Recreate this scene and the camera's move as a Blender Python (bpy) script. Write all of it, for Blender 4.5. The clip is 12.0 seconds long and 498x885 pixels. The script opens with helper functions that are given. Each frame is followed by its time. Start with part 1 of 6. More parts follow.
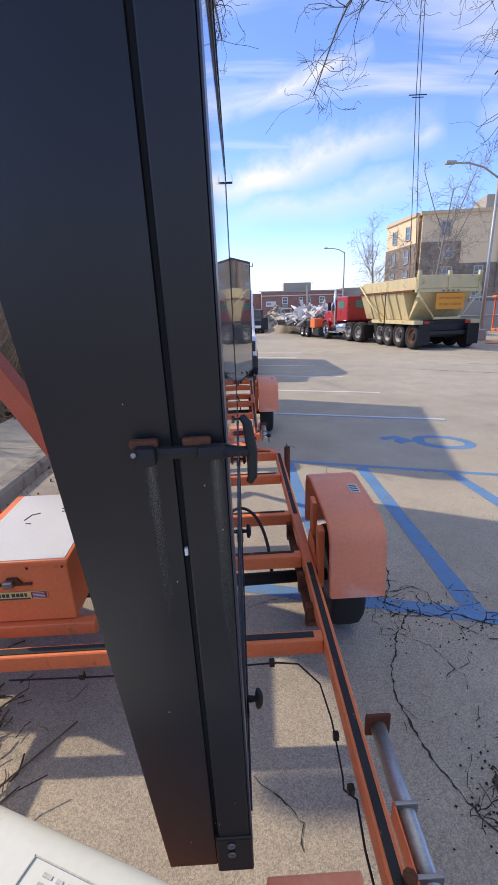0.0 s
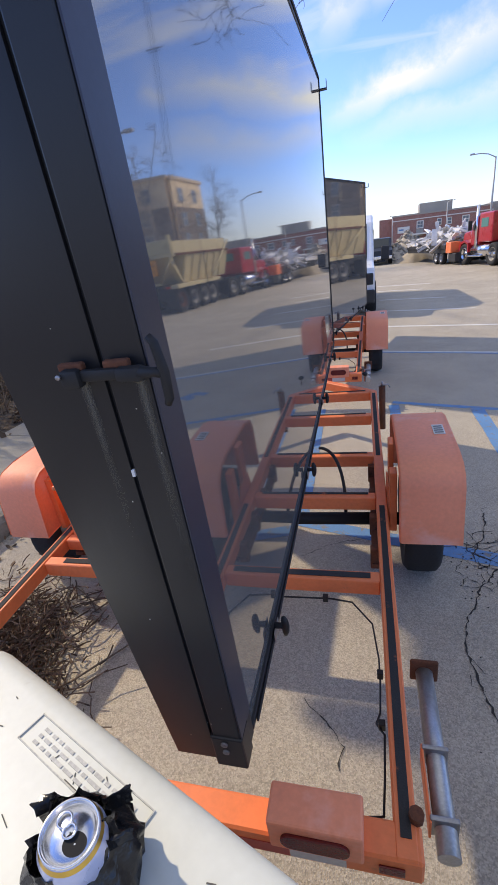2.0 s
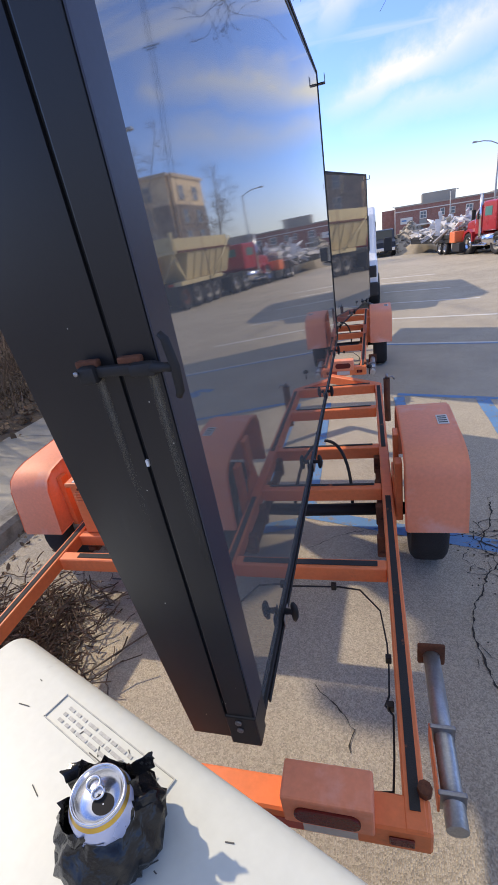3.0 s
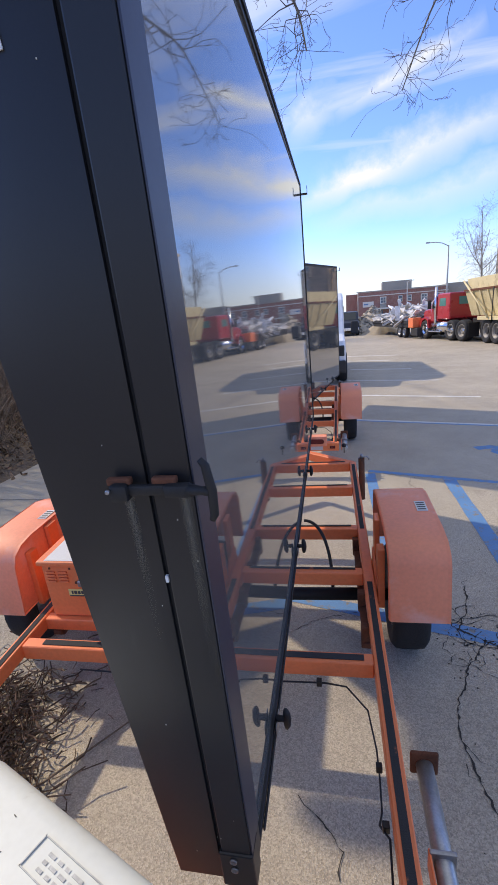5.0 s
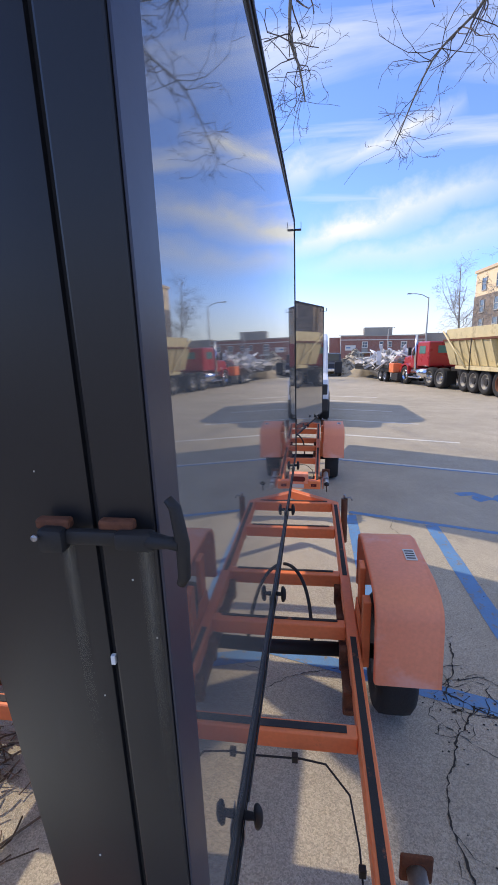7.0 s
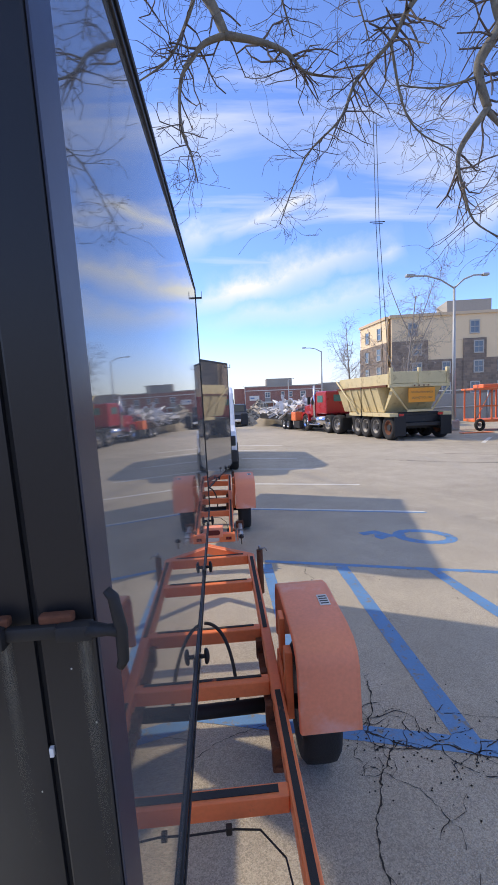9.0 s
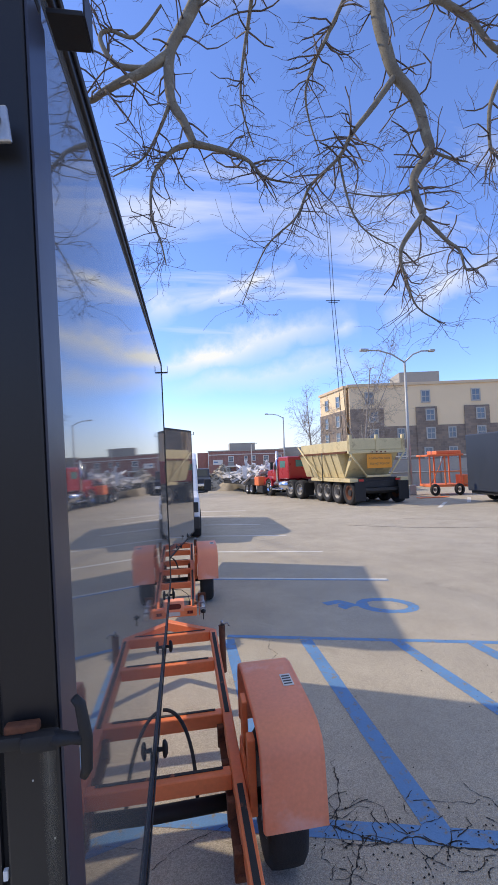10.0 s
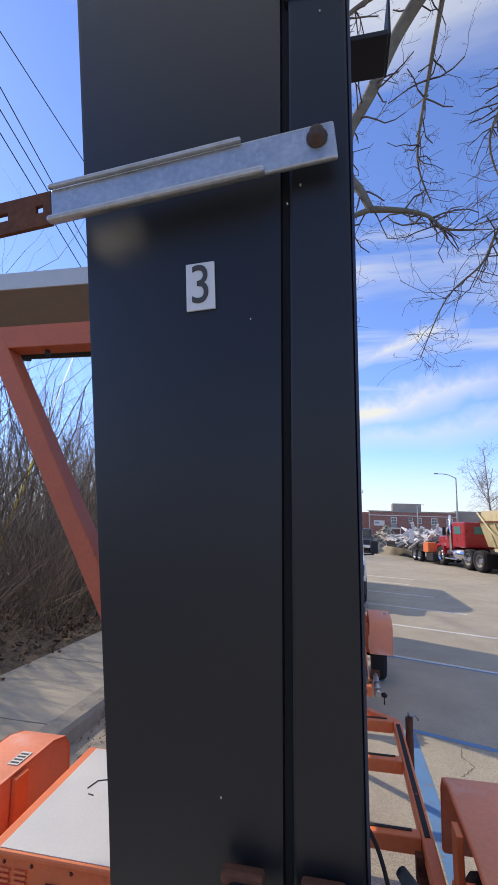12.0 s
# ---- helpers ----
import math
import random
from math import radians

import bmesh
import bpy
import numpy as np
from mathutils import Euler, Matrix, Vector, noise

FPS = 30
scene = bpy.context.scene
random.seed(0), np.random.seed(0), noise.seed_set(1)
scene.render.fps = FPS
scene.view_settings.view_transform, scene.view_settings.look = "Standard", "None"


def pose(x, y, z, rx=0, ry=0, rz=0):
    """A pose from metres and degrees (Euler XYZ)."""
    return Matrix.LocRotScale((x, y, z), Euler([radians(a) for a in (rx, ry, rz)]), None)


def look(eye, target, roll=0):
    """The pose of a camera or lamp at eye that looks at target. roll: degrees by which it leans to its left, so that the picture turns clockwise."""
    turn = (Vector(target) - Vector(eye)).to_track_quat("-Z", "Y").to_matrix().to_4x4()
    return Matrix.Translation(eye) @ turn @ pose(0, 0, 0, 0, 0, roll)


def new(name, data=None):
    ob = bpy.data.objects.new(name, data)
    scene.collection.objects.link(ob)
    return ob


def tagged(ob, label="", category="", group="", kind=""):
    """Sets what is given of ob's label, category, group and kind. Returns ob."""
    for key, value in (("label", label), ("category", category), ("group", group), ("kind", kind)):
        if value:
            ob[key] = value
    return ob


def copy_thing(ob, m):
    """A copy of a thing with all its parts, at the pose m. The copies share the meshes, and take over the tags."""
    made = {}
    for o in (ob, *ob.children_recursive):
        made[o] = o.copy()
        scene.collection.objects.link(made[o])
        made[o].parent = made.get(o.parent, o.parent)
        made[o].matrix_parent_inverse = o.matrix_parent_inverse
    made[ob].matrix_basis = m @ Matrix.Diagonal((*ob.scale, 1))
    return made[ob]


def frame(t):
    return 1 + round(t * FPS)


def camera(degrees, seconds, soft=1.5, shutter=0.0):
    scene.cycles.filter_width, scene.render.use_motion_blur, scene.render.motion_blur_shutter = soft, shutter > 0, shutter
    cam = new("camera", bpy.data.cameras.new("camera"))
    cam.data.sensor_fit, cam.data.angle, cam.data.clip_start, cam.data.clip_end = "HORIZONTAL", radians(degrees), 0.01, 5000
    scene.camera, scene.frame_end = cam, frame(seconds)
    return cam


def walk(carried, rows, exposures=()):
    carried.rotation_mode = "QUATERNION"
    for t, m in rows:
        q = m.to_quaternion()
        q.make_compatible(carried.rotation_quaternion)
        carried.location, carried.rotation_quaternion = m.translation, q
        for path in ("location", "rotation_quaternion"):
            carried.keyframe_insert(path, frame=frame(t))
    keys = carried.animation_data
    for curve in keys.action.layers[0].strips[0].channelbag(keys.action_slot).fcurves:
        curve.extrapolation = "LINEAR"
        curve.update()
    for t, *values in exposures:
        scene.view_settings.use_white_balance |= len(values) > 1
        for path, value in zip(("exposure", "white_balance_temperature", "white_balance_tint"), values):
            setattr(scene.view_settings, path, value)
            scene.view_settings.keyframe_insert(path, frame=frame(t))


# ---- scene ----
cam = camera(58.5, 12.0, soft=1.6)
PATH = [
    (0, (0.0003, -0.5986, 1.6296), (0.0529, 1.3165, 1.0552), -1.48),
    (0.5, (0.0054, -0.5771, 1.6290), (0.1029, 1.3219, 1.0090), -1.02),
    (1, (0.0448, -0.5707, 1.6211), (0.0951, 1.2976, 0.9091), -1.05),
    (1.5, (0.1907, -0.5618, 1.6050), (-0.0935, 1.2658, 0.8439), -2.42),
    (2, (0.2497, -0.5628, 1.5810), (-0.2470, 1.2121, 0.8044), -6.76),
    (2.5, (0.2592, -0.5819, 1.5756), (-0.2929, 1.1733, 0.7917), -7.67),
    (3, (0.2585, -0.6005, 1.5858), (-0.2667, 1.1609, 0.7975), -8.43),
    (5, (0.1739, -0.5983, 1.6751), (-0.1938, 1.2927, 1.1376), -4.39),
    (5.5, (0.1812, -0.6231, 1.6825), (-0.1869, 1.2808, 1.1927), -3.61),
    (6, (0.1433, -0.4755, 1.6418), (-0.2614, 1.4282, 1.1810), -2.14),
    (6.5, (0.1348, -0.4537, 1.6322), (-0.2866, 1.4586, 1.2250), -1.63),
    (7, (0.1333, -0.4481, 1.6351), (-0.1398, 1.4935, 1.2404), -0.41),
    (7.5, (0.1334, -0.4613, 1.6414), (0.0175, 1.5002, 1.2684), 0.00),
    (9.5, (0.1276, -0.5608, 1.7202), (0.3416, 1.4272, 1.6749), -2.47),
    (10, (0.1267, -0.5919, 1.7489), (0.4301, 1.3824, 1.8494), -1.91),
    (10.5, (0.1181, -0.5934, 1.7580), (0.4520, 1.3726, 1.9105), -1.00),
    (11, (0.0924, -0.5896, 1.7698), (0.4060, 1.3686, 2.0289), -0.82),
    (11.5, (0.0335, -0.5645, 1.7805), (0.0782, 1.4022, 2.1410), 0.52),
    (12, (-0.0386, -0.4784, 1.7594), (-0.4375, 1.4496, 2.1110), 2.10),
]
walk(cam, [(t, look(eye, target, roll)) for t, eye, target, roll in PATH], ((0, 1.42, 8300, 10), (3.2, 1.43, 8300, 10), (5.0, 1.39, 8000, 10), (7.6, 1.44, 8000, 9), (9.6, 1.36, 8000, 9), (11.3, 1.32, 8000, 9), (12, 1.20, 8300, 8)))

# ---- light ----
SUN_TO = Vector((-0.92, 0.395, 0.805)).normalized()
sun_el = math.asin(SUN_TO.z)
sun_az = math.atan2(SUN_TO.x, SUN_TO.y)
world = bpy.data.worlds.new("sky_world")
scene.world = world
world.use_nodes = True
wn, wl = world.node_tree.nodes, world.node_tree.links
wn.clear()
w_out = wn.new("ShaderNodeOutputWorld")
w_bg = wn.new("ShaderNodeBackground")
w_sky = wn.new("ShaderNodeTexSky")
w_sky.sky_type = "NISHITA"
w_sky.sun_disc = False
w_sky.sun_elevation = sun_el
w_sky.sun_rotation = sun_az
w_sky.air_density, w_sky.dust_density, w_sky.ozone_density = 0.8, 0.08, 3.5
# thin streaked cirrus and a pale bank towards the horizon
w_tc = wn.new("ShaderNodeTexCoord")
w_sep = wn.new("ShaderNodeSeparateXYZ")
wl.new(w_tc.outputs["Generated"], w_sep.inputs[0])
w_div = wn.new("ShaderNodeVectorMath"); w_div.operation = "DIVIDE"
w_zz = wn.new("ShaderNodeMath"); w_zz.operation = "ADD"; w_zz.inputs[1].default_value = 0.12
w_zc = wn.new("ShaderNodeMath"); w_zc.operation = "MAXIMUM"; w_zc.inputs[1].default_value = 0.0
wl.new(w_sep.outputs[2], w_zc.inputs[0]); wl.new(w_zc.outputs[0], w_zz.inputs[0])
w_cmb = wn.new("ShaderNodeCombineXYZ")
for k in range(3):
    wl.new(w_zz.outputs[0], w_cmb.inputs[k])
wl.new(w_tc.outputs["Generated"], w_div.inputs[0]); wl.new(w_cmb.outputs[0], w_div.inputs[1])
w_map = wn.new("ShaderNodeMapping")
w_map.inputs["Rotation"].default_value = (0, 0, radians(24))
w_map.inputs["Scale"].default_value = (0.40, 2.3, 0.0)
wl.new(w_div.outputs[0], w_map.inputs[0])
w_n = wn.new("ShaderNodeTexNoise")
w_n.inputs["Scale"].default_value = 0.85; w_n.inputs["Detail"].default_value = 9; w_n.inputs["Roughness"].default_value = 0.58; w_n.inputs["Distortion"].default_value = 0.9
wl.new(w_map.outputs[0], w_n.inputs["Vector"])
w_n2 = wn.new("ShaderNodeTexNoise")
w_n2.inputs["Scale"].default_value = 0.55; w_n2.inputs["Detail"].default_value = 3
wl.new(w_div.outputs[0], w_n2.inputs["Vector"])
w_mul = wn.new("ShaderNodeMath"); w_mul.operation = "MULTIPLY"
wl.new(w_n.outputs[0], w_mul.inputs[0]); wl.new(w_n2.outputs[0], w_mul.inputs[1])
w_ramp = wn.new("ShaderNodeValToRGB")
w_ramp.color_ramp.elements[0].position, w_ramp.color_ramp.elements[1].position = 0.325, 0.47
# the thin cloud thickens overhead
w_zen = wn.new("ShaderNodeMapRange")
w_zen.inputs["From Min"].default_value, w_zen.inputs["From Max"].default_value = 0.64, 0.86
w_zen.inputs["To Min"].default_value, w_zen.inputs["To Max"].default_value = 0.0, 0.22
w_zen.interpolation_type = "SMOOTHSTEP"
wl.new(w_sep.outputs[2], w_zen.inputs["Value"])
w_sum = wn.new("ShaderNodeMath"); w_sum.operation = "ADD"
wl.new(w_mul.outputs[0], w_sum.inputs[0]); wl.new(w_zen.outputs[0], w_sum.inputs[1])
wl.new(w_sum.outputs[0], w_ramp.inputs[0])
w_hz = wn.new("ShaderNodeMapRange")
w_hz.inputs["From Min"].default_value, w_hz.inputs["From Max"].default_value = 0.17, 0.02
w_hz.inputs["To Min"].default_value, w_hz.inputs["To Max"].default_value = 0.0, 0.80
w_hz.interpolation_type = "SMOOTHSTEP"
wl.new(w_sep.outputs[2], w_hz.inputs["Value"])
w_max = wn.new("ShaderNodeMath"); w_max.operation = "MAXIMUM"
# single wind-drawn streaks: heading, run, half length, half width, density
STREAKS = [
    ((0.132, 0.917, 0.377), (0.922, -0.253, 0.293), 0.127, 0.020, 1.3),
    ((0.076, 0.968, 0.24), (0.969, -0.128, 0.211), 0.147, 0.036, 1.5),
    ((0.181, 0.946, 0.269), (0.951, -0.237, 0.197), 0.212, 0.046, 0.9),
    ((-0.025, 0.939, 0.344), (0.883, -0.14, 0.447), 0.063, 0.042, 0.9),
    ((0.351, 0.892, 0.286), (0.829, -0.438, 0.348), 0.032, 0.023, 0.8),
    ((0.524, 0.782, 0.339), (0.692, -0.622, 0.365), 0.138, 0.042, 0.9),
    ((0.205, 0.959, 0.196), (0.967, -0.23, 0.112), 0.241, 0.04, 0.6),
]
w_nd = wn.new("ShaderNodeTexNoise")
w_nd.inputs["Scale"].default_value, w_nd.inputs["Detail"].default_value, w_nd.inputs["Roughness"].default_value = 9.0, 7, 0.62
wl.new(w_tc.outputs["Generated"], w_nd.inputs["Vector"])


def w_math(op, a, b, clamp=False):
    n = wn.new("ShaderNodeMath")
    n.operation, n.use_clamp = op, clamp
    for k, v in enumerate((a, b)):
        if isinstance(v, float):
            n.inputs[k].default_value = v
        else:
            wl.new(v, n.inputs[k])
    return n.outputs[0]


def w_dot(v):
    n = wn.new("ShaderNodeVectorMath"); n.operation = "DOT_PRODUCT"
    wl.new(w_tc.outputs["Generated"], n.inputs[0]); n.inputs[1].default_value = v
    return n.outputs["Value"]


w_wob = w_math("SUBTRACT", w_nd.outputs[0], 0.5)
w_grain = w_math("MULTIPLY_ADD", w_nd.outputs[0], 2.2)
w_grain.node.inputs[2].default_value = -0.35
w_streaks = None
for head, run, half_len, half_wid, dens in STREAKS:
    side = Vector(head).cross(Vector(run)).normalized()
    along = w_math("SUBTRACT", 1.0, w_math("DIVIDE", w_math("ABSOLUTE", w_dot(run), 0.0), half_len), True)
    off = w_math("ADD", w_dot(tuple(side)), w_math("MULTIPLY", w_wob, half_wid * 2.2))
    across = w_math("SUBTRACT", 1.0, w_math("DIVIDE", w_math("ABSOLUTE", off, 0.0), half_wid), True)
    facing = w_math("GREATER_THAN", w_dot(head), 0.5)
    soft_along = w_math("POWER", along, 0.6)
    one = w_math("MULTIPLY", w_math("MULTIPLY", soft_along, across), w_math("MULTIPLY", facing, dens))
    one = w_math("MULTIPLY", one, w_grain, True)
    w_streaks = one if w_streaks is None else w_math("MAXIMUM", w_streaks, one)
w_cl = wn.new("ShaderNodeMath"); w_cl.operation = "MULTIPLY"; w_cl.inputs[1].default_value = 0.8
wl.new(w_ramp.outputs[0], w_cl.inputs[0])
wl.new(w_math("MAXIMUM", w_cl.outputs[0], w_streaks), w_max.inputs[0]); wl.new(w_hz.outputs[0], w_max.inputs[1])
w_mix = wn.new("ShaderNodeMixRGB")
w_mix.inputs[2].default_value = (2.10, 2.36, 2.78, 1)
w_tint = wn.new("ShaderNodeMixRGB"); w_tint.blend_type = "MULTIPLY"; w_tint.inputs[0].default_value = 1.0
w_tint.inputs[2].default_value = (0.46, 0.58, 0.90, 1)
wl.new(w_sky.outputs[0], w_tint.inputs[1])
wl.new(w_max.outputs[0], w_mix.inputs[0]); wl.new(w_tint.outputs[0], w_mix.inputs[1])
wl.new(w_mix.outputs[0], w_bg.inputs[0])
w_bg.inputs[1].default_value = 0.165
wl.new(w_bg.outputs[0], w_out.inputs[0])
sun = new("sun", bpy.data.lights.new("sun", "SUN"))
sun.data.energy, sun.data.angle, sun.data.color = 1.40, radians(1.2), (1.0, 0.95, 0.87)
sun.matrix_world = look(SUN_TO * 50, (0, 0, 0))

# ---- materials ----
def mat(name, color, rough=0.6, metal=0.0, var=0.15, scale=8.0, fine=90.0, bump=0.15, bump_scale=None, stain=None, stain_amt=0.0, stain_scale=3.0, rand=0.0, spec=0.5, ior=1.45, coat=0.0, aniso=(1, 1, 1), bump_dist=0.01, island=0.0):
    """Base colour varied at two scales, with stains, roughness variation and bump."""
    m = bpy.data.materials.new(name)
    m.use_nodes = True
    n, l = m.node_tree.nodes, m.node_tree.links
    b = n["Principled BSDF"]
    tc = n.new("ShaderNodeTexCoord"); mp = n.new("ShaderNodeMapping"); mp.inputs["Scale"].default_value = aniso
    l.new(tc.outputs["Object"], mp.inputs[0])
    n1 = n.new("ShaderNodeTexNoise"); n1.inputs["Scale"].default_value = scale; n1.inputs["Detail"].default_value = 5
    n2 = n.new("ShaderNodeTexNoise"); n2.inputs["Scale"].default_value = fine; n2.inputs["Detail"].default_value = 4
    l.new(mp.outputs[0], n1.inputs["Vector"]); l.new(mp.outputs[0], n2.inputs["Vector"])
    add = n.new("ShaderNodeMath"); add.operation = "ADD"
    l.new(n1.outputs[0], add.inputs[0]); l.new(n2.outputs[0], add.inputs[1])
    mr = n.new("ShaderNodeMapRange")
    mr.inputs["From Min"].default_value, mr.inputs["From Max"].default_value = 0.6, 1.4
    mr.inputs["To Min"].default_value, mr.inputs["To Max"].default_value = 1 - var, 1 + var
    l.new(add.outputs[0], mr.inputs["Value"])
    hs = n.new("ShaderNodeHueSaturation"); hs.inputs["Color"].default_value = (*color, 1)
    val = mr.outputs[0]
    if rand or island:
        src = n.new("ShaderNodeObjectInfo").outputs["Random"] if rand else n.new("ShaderNodeNewGeometry").outputs["Random Per Island"]
        r2 = n.new("ShaderNodeMapRange"); r2.inputs["To Min"].default_value, r2.inputs["To Max"].default_value = 1 - (rand or island), 1 + (rand or island)
        l.new(src, r2.inputs["Value"])
        mm = n.new("ShaderNodeMath"); mm.operation = "MULTIPLY"; l.new(val, mm.inputs[0]); l.new(r2.outputs[0], mm.inputs[1]); val = mm.outputs[0]
    l.new(val, hs.inputs["Value"])
    col = hs.outputs[0]
    if stain:
        n3 = n.new("ShaderNodeTexNoise"); n3.inputs["Scale"].default_value = stain_scale; n3.inputs["Detail"].default_value = 7; n3.inputs["Roughness"].default_value = 0.65
        l.new(mp.outputs[0], n3.inputs["Vector"])
        rp = n.new("ShaderNodeValToRGB"); rp.color_ramp.elements[0].position, rp.color_ramp.elements[1].position = 0.66 - 0.22 * stain_amt, 0.78 - 0.16 * stain_amt
        l.new(n3.outputs[0], rp.inputs[0])
        mx = n.new("ShaderNodeMixRGB"); mx.inputs[2].default_value = (*stain, 1)
        l.new(rp.outputs[0], mx.inputs[0]); l.new(col, mx.inputs[1]); col = mx.outputs[0]
    l.new(col, b.inputs["Base Color"])
    rr = n.new("ShaderNodeMapRange"); rr.inputs["To Min"].default_value, rr.inputs["To Max"].default_value = max(0.02, rough - 0.12), min(1, rough + 0.12)
    l.new(n1.outputs[0], rr.inputs["Value"]); l.new(rr.outputs[0], b.inputs["Roughness"])
    b.inputs["Metallic"].default_value = metal
    b.inputs["Specular IOR Level"].default_value = spec
    b.inputs["IOR"].default_value = ior
    b.inputs["Coat Weight"].default_value = coat
    if bump:
        n4 = n.new("ShaderNodeTexNoise"); n4.inputs["Scale"].default_value = bump_scale or fine; n4.inputs["Detail"].default_value = 6
        l.new(mp.outputs[0], n4.inputs["Vector"])
        bp = n.new("ShaderNodeBump"); bp.inputs["Strength"].default_value = bump; bp.inputs["Distance"].default_value = bump_dist
        l.new(n4.outputs[0], bp.inputs["Height"]); l.new(bp.outputs[0], b.inputs["Normal"])
    return m


ORANGE = mat("orange_paint", (0.86, 0.21, 0.075), 0.5, var=0.1, scale=5, fine=60, bump=0.05, stain=(0.42, 0.13, 0.06), stain_amt=0.18, stain_scale=9)
ORANGE_F = mat("faded_orange_fender", (0.88, 0.29, 0.16), 0.55, var=0.1, scale=3, fine=70, bump=0.04, stain=(0.88, 0.45, 0.37), stain_amt=0.6, stain_scale=2.2)
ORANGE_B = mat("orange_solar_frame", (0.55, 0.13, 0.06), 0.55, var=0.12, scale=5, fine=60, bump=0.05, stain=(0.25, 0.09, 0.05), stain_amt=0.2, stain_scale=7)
CAB = mat("charcoal_powder_coat", (0.0125, 0.0125, 0.0145), 0.41, var=0.12, scale=2.5, fine=260, bump=0.05, bump_scale=900, bump_dist=0.0006, stain=(0.03, 0.03, 0.03), stain_amt=0.12, stain_scale=5, aniso=(1, 1, 0.35))
CAB_L = mat("door_frame_anodised", (0.040, 0.043, 0.062), 0.38, metal=0.3, var=0.1, scale=3, fine=120, bump=0.04, bump_dist=0.001)
RUBBER = mat("black_rubber", (0.012, 0.012, 0.013), 0.62, var=0.2, scale=20, fine=200, bump=0.2, bump_dist=0.001)
TYRE = mat("tyre_rubber", (0.020, 0.020, 0.021), 0.8, var=0.25, scale=10, fine=120, bump=0.25, stain=(0.09, 0.085, 0.075), stain_amt=0.15, stain_scale=6)
TAPE = mat("grip_tape", (0.035, 0.033, 0.033), 0.9, var=0.3, scale=8, fine=300, bump=0.4, bump_dist=0.002, stain=(0.5, 0.15, 0.07), stain_amt=0.12, stain_scale=14)
RUST = mat("rusted_steel", (0.13, 0.045, 0.022), 0.85, var=0.35, scale=25, fine=160, bump=0.4, bump_dist=0.002, stain=(0.05, 0.022, 0.015), stain_amt=0.4, stain_scale=18)
BOLT = mat("browned_bolt", (0.085, 0.050, 0.036), 0.6, metal=0.3, var=0.3, scale=60, fine=300, bump=0.2, bump_dist=0.001)
ZINC = mat("galvanised_steel", (0.42, 0.43, 0.44), 0.42, metal=0.75, var=0.18, scale=40, fine=160, bump=0.08, bump_dist=0.001, stain=(0.60, 0.60, 0.58), stain_amt=0.35, stain_scale=30)
STEEL = mat("worn_steel", (0.30, 0.30, 0.31), 0.4, metal=0.8, var=0.2, scale=20, fine=120, bump=0.1, bump_dist=0.001)
WHITE_P = mat("white_polyethylene", (0.60, 0.61, 0.545), 0.48, var=0.05, scale=3, fine=60, bump=0.06, bump_dist=0.002, stain=(0.38, 0.34, 0.27), stain_amt=0.22, stain_scale=6)
SCUFF = mat("dark_scuff", (0.10, 0.095, 0.085), 0.8, var=0.3, scale=30, fine=200, bump=0)
FAINT = mat("faint_grey_print", (0.48, 0.47, 0.42), 0.8, var=0.3, scale=60, fine=200, bump=0)
WHITE_LID = mat("white_painted_lid", (0.62, 0.62, 0.60), 0.5, var=0.06, scale=4, fine=90, bump=0.05, stain=(0.45, 0.30, 0.24), stain_amt=0.05, stain_scale=4)
BAG = mat("black_plastic_bag", (0.008, 0.008, 0.009), 0.22, var=0.2, scale=20, fine=80, bump=0.5, bump_scale=55, bump_dist=0.006)
ALU = mat("aluminium_can_lid", (0.80, 0.80, 0.82), 0.22, metal=1.0, var=0.04, scale=30, fine=200, bump=0.02)
CAN_B = mat("pale_lavender_can", (0.52, 0.55, 0.70), 0.28, metal=0.35, var=0.05, scale=10, fine=100, bump=0.0)
GOLD = mat("gold_rim", (0.65, 0.42, 0.10), 0.3, metal=0.9, var=0.05, bump=0)
LENS = mat("dark_red_lens", (0.13, 0.012, 0.012), 0.25, var=0.2, scale=20, fine=150, bump=0.1, stain=(0.20, 0.12, 0.10), stain_amt=0.3, stain_scale=12)
LENS_B = mat("red_lens", (0.55, 0.025, 0.02), 0.25, var=0.2, scale=20, fine=150, bump=0.1)
# soft reflection and scratching below the latch, painted as a pale colour
STREAK = mat("worn_sheen_streak", (0.115, 0.108, 0.088), 0.35, var=0.2, scale=30, bump=0)
def fade_down(m, top):
    """Thin out a streak of painted sheen and rubbing towards its lower end and both its sides."""
    n, l = m.node_tree.nodes, m.node_tree.links
    tc = n.new("ShaderNodeTexCoord"); sp = n.new("ShaderNodeSeparateXYZ"); l.new(tc.outputs["Generated"], sp.inputs[0])
    def m2(op, a, b):
        q = n.new("ShaderNodeMath"); q.operation = op; q.use_clamp = op != "SUBTRACT"
        for k, v in enumerate((a, b)):
            if isinstance(v, float):
                q.inputs[k].default_value = v
            else:
                l.new(v, q.inputs[k])
        return q.outputs[0]
    mid = n.new("ShaderNodeMath"); mid.operation = "PINGPONG"; mid.inputs[1].default_value = 0.5
    l.new(sp.outputs[0], mid.inputs[0])
    side = m2("MULTIPLY", mid.outputs[0], 2.0)
    down = m2("POWER", sp.outputs[2], 1.3)
    l.new(m2("MULTIPLY", m2("MULTIPLY", side, down), top), n["Principled BSDF"].inputs["Alpha"])


